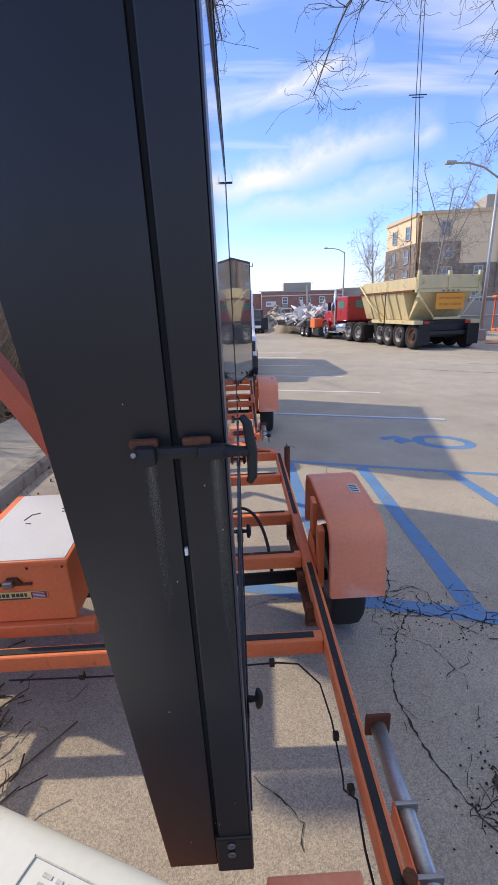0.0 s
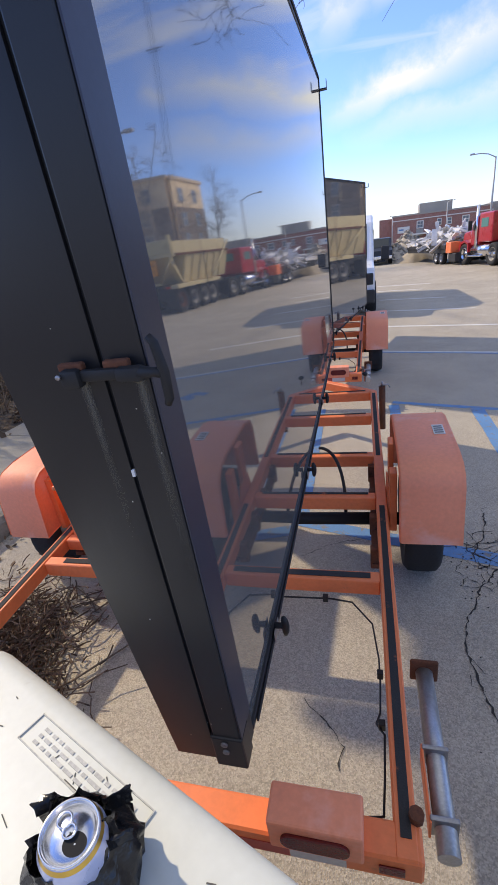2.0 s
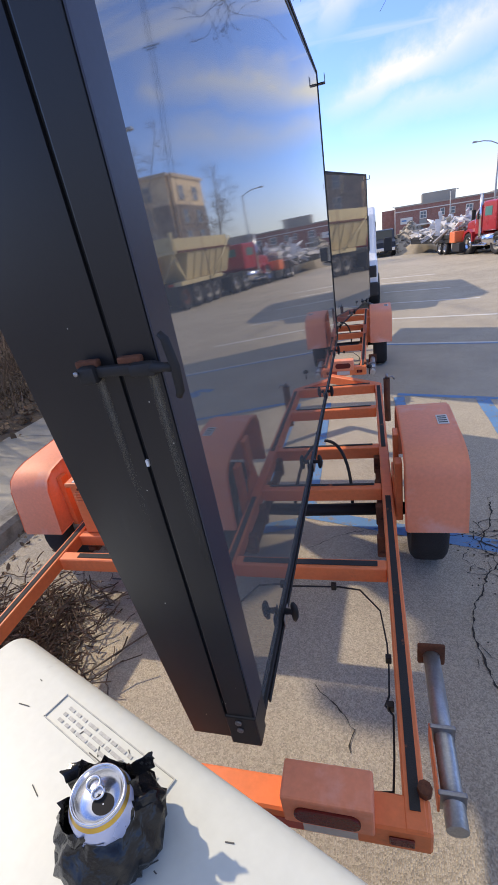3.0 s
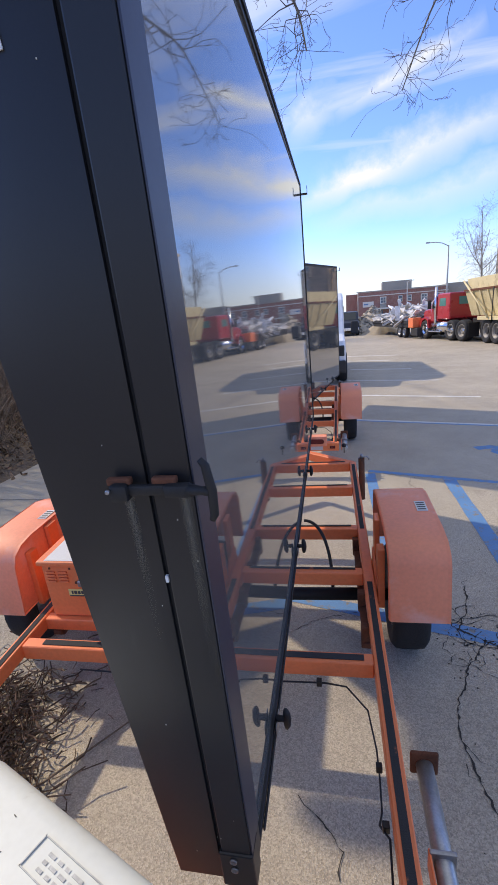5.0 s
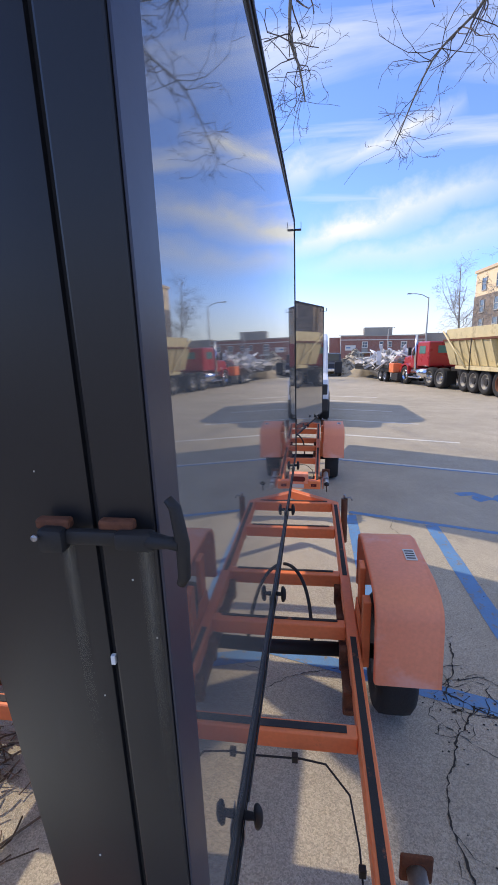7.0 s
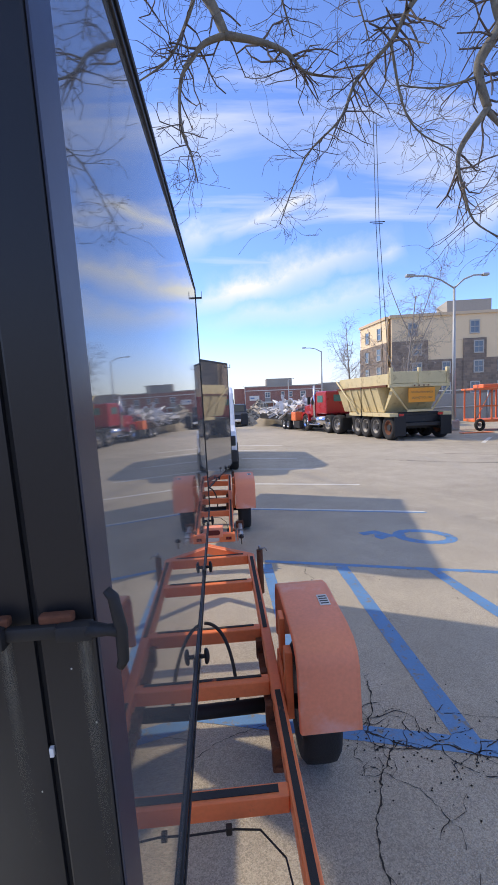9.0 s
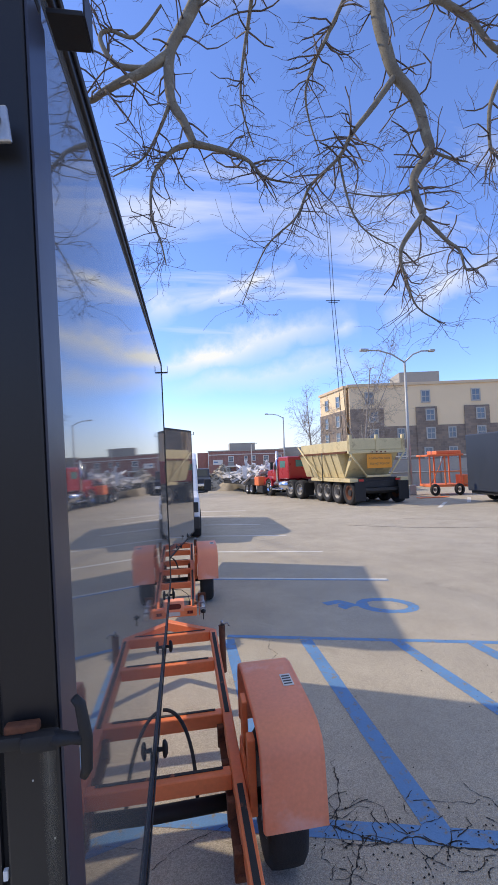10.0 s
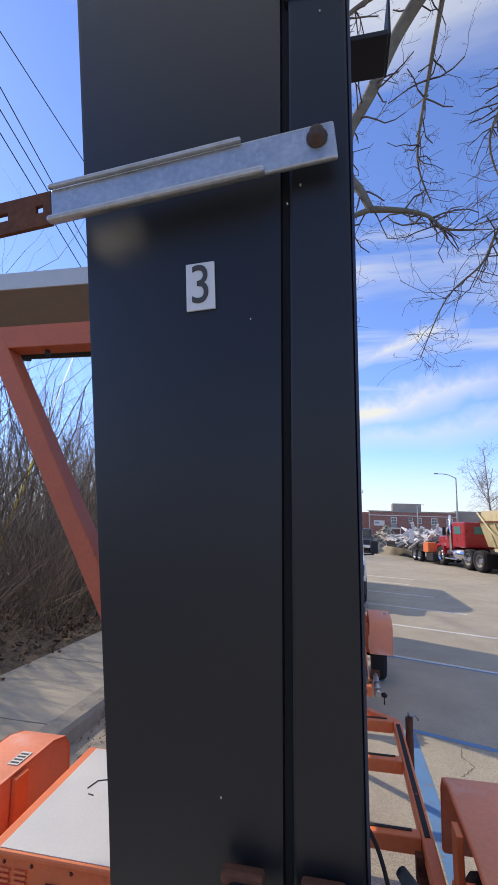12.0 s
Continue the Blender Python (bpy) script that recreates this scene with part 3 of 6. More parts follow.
stall("road_line", 0.8, 16.9, 1.8, 0.14, WHITE_R, "faded white stall line painted on asphalt")
stall("road_line", -3.2, 10.9, 3.2, 0.10, WHITE_R, "faded white stall line painted on asphalt")
ribbon("road_line", [(1.30, 3.78), (1.28, 1.44)], 0.12, 0.0022, BLUE, "blue access aisle stripe painted on asphalt", "road marking", seed=3)
ribbon("road_line", [(2.14, 3.55), (2.26, 2.2), (2.32, 1.2)], 0.12, 0.0022, BLUE, "blue access aisle stripe painted on asphalt", "road marking", seed=4)
ribbon("road_line", [(2.80, 3.38), (2.95, 1.9)], 0.12, 0.0022, BLUE, "blue access aisle stripe painted on asphalt", "road marking", seed=5)
ribbon("road_line", [(0.56, 3.98), (0.55, 1.9)], 0.10, 0.0022, BLUE, "blue access aisle stripe painted on asphalt", "road marking", seed=6)
ribbon("road_line", [(-0.17, 3.9), (-0.14, 1.75)], 0.10, 0.0022, BLUE, "blue stripe running under the trailers", "road marking", seed=7)
ribbon("road_line", [(-0.6, 1.93), (0.45, 1.64), (0.81, 1.54), (1.55, 1.33), (3.2, 0.85)], 0.11, 0.0018, BLUE, "cracked blue aisle edge line on asphalt", "road marking", seed=8)
ribbon("road_line", [(9.2, 14.2), (10.6, 16.0)], 0.14, 0.004, WHITE_R, "faded white stall line painted on asphalt", "road marking", seed=9)
ribbon("road_line", [(11.2, 15.4), (12.6, 17.4)], 0.14, 0.004, WHITE_R, "faded white stall line painted on asphalt", "road marking", seed=10)


def wheelchair(cx, cy, s):
    """Hand-brushed accessible symbol: wheel arc, seat, back and footrest strokes."""
    def P(u, v):
        return (cx + u * s, cy + v * s - 0.24 * u * s)
    arc = [P(0.36 + 0.40 * math.cos(a), 0.02 + 0.33 * math.sin(a)) for a in [2 * math.pi * i / 24 for i in range(25)]]
    ribbon("road_symbol", arc, 0.17 * s, 0.0016, BLUE, "blue brushed parking symbol, wheel arc", "road marking", seed=21)
    ribbon("road_symbol", [P(-0.62, 0.10), (P(-0.35, 0.24)), P(-0.18, 0.06), P(-0.42, -0.12)], 0.19 * s, 0.0020, BLUE, "blue brushed parking symbol, head and foot strokes", "road marking", seed=22)
    ribbon("road_symbol", [P(-0.42, 0.02), P(0.05, 0.05), P(0.10, 0.32), P(0.62, 0.34)], 0.14 * s, 0.0024, BLUE, "blue brushed parking symbol, seat and back strokes", "road marking", seed=23)


wheelchair(2.28, 4.62, 0.72)
wheelchair(4.35, 4.1, 0.72)

CRACKS = [
    [(0.95, 1.95), (0.90, 1.72), (0.80, 1.55), (0.92, 1.47), (0.80, 1.30), (0.70, 1.10), (0.66, 0.98), (0.65, 0.88), (0.68, 0.72), (0.69, 0.60), (0.76, 0.44), (0.84, 0.30), (0.98, 0.12), (1.1, -0.1)],
    [(0.92, 1.47), (1.02, 1.42), (1.16, 1.43), (1.30, 1.33), (1.5, 1.30)],
    [(0.80, 1.30), (0.92, 1.20), (0.98, 1.05), (0.90, 0.98)],
    [(0.76, 0.44), (0.90, 0.50), (0.95, 0.62)],
    [(0.76, 1.52), (0.70, 1.40), (0.78, 1.32)],
    [(0.95, 3.84), (0.90, 3.66), (0.96, 3.52), (0.83, 3.36)],
    [(0.84, 0.30), (1.05, 0.36), (1.3, 0.22)],
    [(0.02, 0.60), (0.12, 0.50), (0.18, 0.44), (0.16, 0.36)],
    [(-0.1, 1.45), (0.12, 1.60), (0.30, 1.66)],
    [(4.6, 11.2), (5.8, 10.3), (6.6, 9.9), (8.2, 9.4)],
    [(1.6, 1.30), (1.9, 1.33), (2.3, 1.2), (2.8, 1.22)],
    [(6.6, 11.9), (7.6, 11.3), (8.4, 11.0)],
]
for i, c in enumerate(CRACKS):
    ribbon("pavement_crack", c, (0.03 if i in (9, 11) else 0.0035) if i not in (0, 1) else 0.0065, 0.0032, CRACK, "dark open crack across the asphalt", "crack", jitter=0.009, seed=40 + i)
rnd = random.Random(70)
for i in range(22):
    c = CRACKS[rnd.choice((0, 0, 0, 1, 2, 3))]
    k = rnd.randrange(len(c) - 1)
    x, y = c[k]
    a = rnd.uniform(0, 6.3)
    pts = [(x, y)]
    for _ in range(rnd.randrange(2, 6)):
        a += rnd.gauss(0, 0.6)
        x, y = x + 0.045 * math.cos(a), y + 0.045 * math.sin(a)
        pts.append((x, y))
    ribbon("pavement_crack", pts, 0.0022, 0.0035, CRACK, "hairline crack branching from a wider one", "crack", jitter=0.006, seed=140 + i)

rnd = random.Random(71)
for i in range(40):
    x, y, a = rnd.uniform(0.75, 2.4), 0, rnd.uniform(0, 6.3)
    y = 1.55 - 0.27 * (x - 0.8) + rnd.gauss(0, 0.10)
    pts = [(x, y)]
    for _ in range(rnd.randrange(3, 7)):
        a += rnd.gauss(0, 0.7)
        x, y = x + 0.06 * math.cos(a), y + 0.05 * math.sin(a)
        pts.append((x, y))
    ribbon("pavement_crack", pts, 0.004, 0.0040, CRACK, "fine crazed crack across worn paint", "crack", jitter=0.006, seed=90 + i)


def grit():
    """Small dark crumbs of asphalt and soil scattered round the cracks."""
    rnd = random.Random(72)
    vs, fs = [], []
    for i in range(1700):
        if i >= 900:
            x, y = rnd.gauss(0.97, 0.10), rnd.gauss(0.36, 0.15)
        elif i < 620:
            x = rnd.uniform(0.7, 3.4); y = 1.45 - 0.27 * (x - 0.8) + rnd.gauss(0, 0.16)
        elif i < 760:
            x, y = rnd.gauss(0.95, 0.12), rnd.gauss(0.05, 0.12)
        else:
            x, y = rnd.uniform(0.5, 4), rnd.uniform(0.2, 4)
        s = rnd.uniform(0.002, 0.007); k = len(vs)
        vs += [(x - s, y, 0.003), (x, y - s * 0.8, 0.003), (x + s, y, 0.003), (x, y + s * 0.9, 0.003), (x, y, 0.003 + s)]
        fs += [(k, k + 1, k + 4), (k + 1, k + 2, k + 4), (k + 2, k + 3, k + 4), (k + 3, k, k + 4)]
    tagged(from_lists("asphalt_grit", vs, fs, CRACK), "dark crumbs of grit round the cracks", "grit", kind="stuff")



def soil_patch():
    """Dark soil and root scraps gathered in the broken asphalt."""
    rnd = random.Random(73)
    bm = B()
    n = 44
    rim = []
    for i in range(n):
        a = 2 * math.pi * i / n
        k = 1 + 0.55 * noise.noise(Vector((math.cos(a) * 1.6, math.sin(a) * 1.6, 4.2))) + rnd.uniform(-0.12, 0.12)
        rim.append((1.00 + 0.15 * k * math.cos(a), 0.36 + 0.24 * k * math.sin(a)))
    prev = None
    for u, z in ((1.0, 0.001), (0.8, 0.007), (0.5, 0.012), (0.2, 0.014)):
        ring = [bm.verts.new((1.0 + (x - 1.0) * u, 0.36 + (y - 0.36) * u, z + (0.004 * rnd.random() if u < 1 else 0))) for x, y in rim]
        if prev:
            for i in range(n):
                bm.faces.new((prev[i], prev[(i + 1) % n], ring[(i + 1) % n], ring[i]))
        prev = ring
    bm.faces.new(prev)
    for i in range(46):
        p = Vector((rnd.gauss(0.95, 0.10), rnd.gauss(0.38, 0.13), 0.010))
        a = rnd.uniform(0, 6.3); pts = [p.copy()]
        for _ in range(4):
            a += rnd.gauss(0, 0.5)
            p = p + Vector((0.022 * math.cos(a), 0.022 * math.sin(a), rnd.uniform(-0.002, 0.004)))
            pts.append(p.copy())
        tube(bm, pts, 0.0018, 5)
    ob = solo("soil_patch", bm, DARK_SOIL, "dark soil and root scraps in broken asphalt", "soil", kind="stuff")
    return ob


grit()
soil_patch()


def kerb_and_pavement():
    k = thing("kerb", pose(0, 0, 0), "weathered concrete kerb with dirt along its foot", "kerb", kind="structure")
    bm0 = prism(B(), [(-2.29, -0.02), (-2.09, -0.02), (-2.105, 0.10), (-2.135, 0.13), (-2.29, 0.135)], 0.006, 2.394, "y", 0.008)
    first = part("kerb_stone", bm0, KERB, k)
    for i in range(-2, 14):
        if i == -2:
            first.location.y = i * 2.4
            continue
        o = new("kerb_stone", first.data); o.parent = k; o.location.y = i * 2.4
    p = thing("pavement", pose(0, 0, 0), "pale tan concrete sidewalk slabs with narrow joints", "pavement", kind="structure")
    bm1 = bx(B(), -3.43, -2.30, 0.006, 1.494, 0.0, 0.128, 0.006)
    first = part("slab", bm1, CONC, p)
    for i in range(-3, 24):
        if i == -3:
            first.location.y = i * 1.5
            continue
        o = new("slab", first.data); o.parent = p; o.location.y = i * 1.5


kerb_and_pavement()


def verge():
    """Rough soil bank behind the sidewalk."""
    bm = B()
    nx, ny = 30, 60
    grid = [[None] * (ny + 1) for _ in range(nx + 1)]
    for i in range(nx + 1):
        for j in range(ny + 1):
            x = -3.42 - 26 * (i / nx) ** 1.6
            y = -6 + 56 * j / ny
            z = 0.10 + 0.03 * min(1, (-3.42 - x) * 3) + 0.045 * (-3.42 - x) + (0.10 * noise.noise(Vector((x * 0.9, y * 0.9, 0))) + 0.05 * noise.noise(Vector((x * 3, y * 3, 4)))) * min(1, (-3.42 - x) * 2)
            grid[i][j] = bm.verts.new((x, y, z))
    for i in range(nx):
        for j in range(ny):
            f = bm.faces.new((grid[i][j], grid[i][j + 1], grid[i + 1][j + 1], grid[i + 1][j])); f.smooth = True
    bmesh.ops.recalc_face_normals(bm, faces=bm.faces[:])
    if bm.faces[0].normal.z < 0:
        bmesh.ops.reverse_faces(bm, faces=bm.faces[:])
    return solo("soil_bank", bm, SOIL, "brown soil bank covered in leaf litter", "ground", kind="structure")


verge()


def bank_z(x):
    return 0.13 + 0.045 * (-3.42 - x)


def stems_mesh(name, count, region, height, seed, material, label, category, lean=0.35, r0=0.006, forks=2, on=None):
    """Many thin bare stems, each forking a few times, joined as one mass."""
    rnd = random.Random(seed)
    vs, fs = [], []
    def seg(a, b, ra, rb):
        d = (b - a).normalized(); u = d.orthogonal().normalized(); s = d.cross(u); k = len(vs)
        for p, r in ((a, ra), (b, rb)):
            for t in range(3):
                vs.append(tuple(p + (u * math.cos(2.0944 * t) + s * math.sin(2.0944 * t)) * r))
        for t in range(3):
            fs.append((k + t, k + (t + 1) % 3, k + 3 + (t + 1) % 3, k + 3 + t))
    def grow(p, d, L, r, depth):
        n = 4
        for i in range(n):
            q = p + d * L / n
            seg(p, q, r, r * 0.85)
            p, r = q, r * 0.85
            d = (d + Vector((rnd.gauss(0, 0.16), rnd.gauss(0, 0.16), rnd.gauss(-0.01, 0.10)))).normalized()
            if depth and rnd.random() < 0.6:
                e = (d + Vector((rnd.gauss(0, 0.6), rnd.gauss(0, 0.6), rnd.gauss(0.15, 0.35)))).normalized()
                grow(p, e, L * rnd.uniform(0.3, 0.6), r * 0.6, depth - 1)
    for _ in range(count):
        x, y = rnd.uniform(*region[0]), rnd.uniform(*region[1])
        z = bank_z(x) if on is None else on
        d = Vector((rnd.gauss(0, lean), rnd.gauss(0, lean), 1)).normalized()
        grow(Vector((x, y, z - 0.02)), d, height * rnd.uniform(0.45, 1.1), r0 * rnd.uniform(0.6, 1.5), forks)
    ob = from_lists(name, vs, fs, material)
    return tagged(ob, label, category, kind="stuff")


stems_mesh("bare_brush", 2400, ((-5.6, -3.8), (0.5, 22)), 2.0, 5, STALK, "dense tangle of bare brown brush behind the sidewalk", "brush", lean=0.5, r0=0.007)
stems_mesh("bare_brush", 2000, ((-10, -5.5), (2, 34)), 4.2, 6, STALK, "taller bare brush and saplings behind the thicket", "brush", lean=0.3, r0=0.012)
stems_mesh("bare_woods", 460, ((-24, -9), (4, 46)), 7.0, 7, TWIG, "bare winter saplings behind the brush", "woods", lean=0.18, r0=0.035, forks=3)


def litter(name, count, region, seed, z_of, material, label, size=0.05, flat=0.5):
    rnd = random.Random(seed)
    vs, fs = [], []
    for _ in range(count):
        x, y = rnd.uniform(*region[0]), rnd.uniform(*region[1])
        if region[2] and not region[2](x, y, rnd):
            continue
        m = Matrix.Translation((x, y, z_of(x) + rnd.uniform(0.004, 0.03))) @ Euler((rnd.gauss(0, flat), rnd.gauss(0, flat), rnd.uniform(0, 6.3))).to_matrix().to_4x4()
        s = size * rnd.uniform(0.4, 1.3); k = len(vs)
        for u, v, w in ((-1, 0, 0.25), (-0.3, 0.5, 0), (0.5, 0.4, 0.1), (1, 0, 0.3), (0.4, -0.45, 0.05), (-0.4, -0.4, 0)):
            vs.append(tuple(m @ Vector((u * s, v * s, w * s))))
        fs += [(k, k + 1, k + 5), (k + 1, k + 2, k + 4, k + 5), (k + 2, k + 3, k + 4)]
    return tagged(from_lists(name, vs, fs, material), label, "leaf litter", kind="stuff")


litter("leaf_litter", 14000, ((-7, -3.3), (-1, 20), lambda x, y, r: r.random() < (1.0 if x < -3.5 else 0.25)), 11, bank_z, LEAF, "dry brown fallen leaves on the bank and walk edge")
litter("leaf_litter", 900, ((-2.08, -1.2), (0.1, 6), lambda x, y, r: r.random() < (1.1 if x < -1.85 else 0.35) * (1 if y < 2 else 0.5)), 12, lambda x: 0.0, LEAF, "dry leaves and grit gathered along the kerb", 0.022)


def stalk_pile():
    rnd = random.Random(15)
    vs, fs = [], []
    for _ in range(3600):
        a = rnd.uniform(0, 6.3)
        c = Vector((rnd.gauss(-1.45, 0.20), rnd.gauss(0.48, 0.24), abs(rnd.gauss(0.0, 0.025)) + 0.008))
        L = rnd.uniform(0.03, 0.13) if rnd.random() < 0.93 else rnd.uniform(0.15, 0.3)
        d = Vector((math.cos(a), math.sin(a), rnd.gauss(0, 0.12)))
        r = rnd.uniform(0.0015, 0.004)
        p = c
        for i in range(3):
            q = p + d * L / 3
            q.z = max(0.006, q.z)
            s = d.cross(Vector((0, 0, 1))).normalized() * r; u = Vector((0, 0, r)); k = len(vs)
            vs += [tuple(p - s), tuple(p + s), tuple(p + u * 1.6), tuple(q - s), tuple(q + s), tuple(q + u * 1.6)]
            fs += [(k, k + 1, k + 4, k + 3), (k + 1, k + 2, k + 5, k + 4), (k + 2, k, k + 3, k + 5)]
            p = q
            d = (d + Vector((rnd.gauss(0, 0.35), rnd.gauss(0, 0.35), rnd.gauss(0, 0.1)))).normalized()
    return tagged(from_lists("dead_stalks", vs, fs, STALK_D), "heap of dry broken stalks on the asphalt", "plant debris", kind="stuff")


stalk_pile()
for i, pts in enumerate(([(-1.5, 0.18, 0.012), (-1.2, 0.32, 0.02), (-0.95, 0.52, 0.018), (-0.7, 0.86, 0.012)], [(-1.35, 0.12, 0.01), (-1.15, 0.36, 0.02), (-1.05, 0.62, 0.012)], [(0.10, -0.16, 0.01), (0.2, -0.10, 0.016), (0.33, -0.15, 0.01)])):
    solo("fallen_stick", tube(B(), pts, [0.008, 0.007, 0.005, 0.003][:len(pts)], 6), STALK, "thin dry stick lying on the asphalt", "stick")


# ---- the sign trailers ----
TRAILER = pose(0.01, 0.03, 0, 2.9, -1.0, 0)
BOARD = TRAILER @ pose(0, 0, 0.9, 0.7, -0.1, -0.25) @ pose(0, 0, -0.9)


def build_trailer(m):
    t = thing("sign_trailer", m, "orange steel ladder-frame trailer with square fenders", "trailer", "orange sign trailers")
    z = 0.36
    RX, LXX = 0.33, -1.205
    for x in (RX, LXX):
        r = part("side_rail", beam(B(), (x, -0.02, z), (x, 2.86, z), 0.05, 0.065), ORANGE, t)
        part("grip_strip", bx(B(), x - 0.012, x + 0.012, 0.02, 1.30, z + 0.0005, z + 0.003), TAPE, r, "black grip strip worn at its edges")
        part("grip_strip", bx(B(), x - 0.012, x + 0.012, 1.80, 2.80, z + 0.0005, z + 0.003), TAPE, r, "black grip strip worn at its edges")
    for y in (0.80, 1.36, 1.79, 2.37, 2.82):
        c = part("cross_beam", beam(B(), (LXX + 0.026, y + 0.03, z - 0.001), (RX - 0.026, y + 0.03, z - 0.001), 0.055, 0.07), ORANGE, t)
        part("grip_strip", bx(B(), LXX + 0.12, RX - 0.06, y + (0.018 if y < 1 else 0.036), y + (0.046 if y < 1 else 0.052), z, z + 0.0025), TAPE, c, "black grip strip worn at its edges")
    part("cross_beam", beam(B(), (LXX + 0.026, 1.0, z - 0.003), (-0.62, 1.0, z - 0.003), 0.05, 0.06), ORANGE, t)
    rear = part("rear_beam", beam(B(), (LXX - 0.05, 0.015, z - 0.002), (0.365, 0.015, z - 0.002), 0.075, 0.085, 0.006), ORANGE, t)
    part("reflective_tape", bx(B(), -0.14, 0.07, -0.0245, -0.0228, 0.285, 0.325), TAPE_R, rear, "faded red reflective strip")
    part("reflective_tape", bx(B(), 0.072, 0.20, -0.0245, -0.0228, 0.285, 0.325), TAPE_W, rear, "faded white reflective strip")
    for x0 in (0.03, -1.12):
        h = part("tail_light_housing", bx(B(), x0, x0 + 0.21, -0.032, 0.055, z - 0.03, z + 0.075, 0.006), ORANGE_F, t, "boxed orange tail light housing")
        bm = B()
        prof = [(x0 + 0.105 + (0.052 if abs(a) < 1.5708 or a > 4.7124 else -0.052) + 0.024 * math.cos(a), z + 0.022 + 0.026 * math.sin(a)) for a in [2 * math.pi * (i + 0.5) / 24 for i in range(24)]]
        prism(bm, prof, -0.040, -0.0315, "y", 0.002)
        part("lens", bm, LENS if x0 > 0 else LENS_B, h, "dusty dark red oval tail lamp")
    part("marker_lens", bx(B(), 0.27, 0.325, -0.028, -0.0225, 0.30, 0.33, 0.002), LENS, t, "small red side marker")
    for a, b in (((RX, 2.85, z), (-0.437, 3.44, z)), ((LXX, 2.85, z), (-0.437, 3.44, z))):
        part("tongue_beam", beam(B(), a, b, 0.05, 0.07), ORANGE, t)
    # fenders, with rounded rear corner and a flat top, open below
    for x0, x1, y0 in ((0.396, 0.648, 0.0), (-1.62, -1.385, -0.045)):
        outer = [(1.125, 0.280), (1.150, 0.545), (1.175, 0.595), (1.230, 0.625), (1.32, 0.637), (1.70, 0.637), (1.80, 0.61), (1.84, 0.55), (1.86, 0.280)]
        inner = [(1.848, 0.280), (1.828, 0.545), (1.79, 0.60), (1.695, 0.625), (1.32, 0.625), (1.238, 0.613), (1.187, 0.585), (1.163, 0.535), (1.137, 0.280)]
        bm = prism(B(), [(u + y0, v) for u, v in outer + inner], x0, x1, "x", 0.0)
        prism(bm, [(u + y0, v) for u, v in outer], x1 - 0.006, x1 + 0.002, "x")
        bmesh.ops.bevel(bm, geom=[e for e in bm.edges if len(e.link_faces) == 2 and e.calc_face_angle(0) > 1.2 and abs(e.verts[0].co.x - e.verts[1].co.x) < 1e-4], offset=0.012, segments=3, affect="EDGES", profile=0.5)
        f = part("fender", smooth(bm, 50), ORANGE_F, t, "sun-faded orange steel fender")
        bm = bx(B(), (x0 + x1) / 2 + 0.05, (x0 + x1) / 2 + 0.10, 1.48 + y0, 1.58 + y0, 0.638, 0.641)
        lab = part("label", bm, LABEL, f, "small white sticker")
        for q in range(4):
            part("print_bar", bx(B(), (x0 + x1) / 2 + 0.055, (x0 + x1) / 2 + 0.094, 1.49 + y0 + q * 0.022, 1.50 + y0 + q * 0.022, 0.6412, 0.6420), PRINT, f)
        xi = x0 - 0.018 if x0 > 0 else x1 + 0.018
        part("fender_bracket", bx(B(), xi - 0.012, xi + 0.012, 1.42 + y0, 1.50 + y0, 0.30, 0.622, 0.004), ORANGE, t)
        part("fender_bracket", bx(B(), xi - 0.016, xi + 0.016, 1.24 + y0, 1.30 + y0, 0.26, 0.57, 0.004), ORANGE, t)
        part("axle_plate", prism(B(), [(1.22 + y0, 0.20), (1.34 + y0, 0.44), (1.48 + y0, 0.44), (1.56 + y0, 0.20)], (0.357 if x0 > 0 else LXX - 0.034), (0.364 if x0 > 0 else LXX - 0.027), "x"), ORANGE, t)
        w = part("wheel", bx(B(), (x0 + x1) / 2 - 0.03, (x0 + x1) / 2 + 0.03, 1.41 + y0, 1.49 + y0, 0.148, 0.228, 0.01), STEEL, t, "trailer wheel hub")
        wheel(w, (x0 + x1) / 2 - 0.01, 1.45 + y0, 0.188, 0.262, 0.165, 1 if x0 > 0 else -1, STEEL)
    part("axle", tube(B(), [(-1.42, 1.36, 0.21), (0.44, 1.41, 0.21)], 0.032, 14), RUBBER, t, "black greasy axle tube")
    for x in (0.30, -1.17):
        part("leaf_spring", bx(B(), x - 0.022, x + 0.022, 1.02, 1.80, 0.225, 0.25, 0.004), RUST, t)
        for y in (1.05, 1.28, 1.5, 1.76):
            part("spring_shackle", bx(B(), x - 0.028, x + 0.028, y - 0.02, y + 0.02, 0.215, 0.32, 0.006), RUST, t)
    # swung-up jacks at the rear, upright ones at the front
    for x, s in ((0.425, 1), (-1.30, -1)):
        j = part("jack_tube", tube(B(), [(x, 0.03, 0.275), (x, 0.50, 0.275)], 0.026, 16), ZINC, t, "zinc jack tube swung up along the rail")
        part("jack_foot", bx(B(), x - 0.042, x + 0.042, 0.50, 0.512, 0.235, 0.325, 0.006), RUST, j, "rusty square jack foot")
        part("jack_sleeve", bx(B(), x - 0.038, x - 0.032, 0.08, 0.26, 0.24, 0.31, 0.002), ORANGE, j)
        part("jack_sleeve", bx(B(), x - 0.036, x + 0.030, 0.245, 0.257, 0.245, 0.315, 0.003), STEEL, j)
        part("jack_sleeve", bx(B(), x - 0.036, x + 0.030, 0.085, 0.097, 0.245, 0.315, 0.003), STEEL, j)
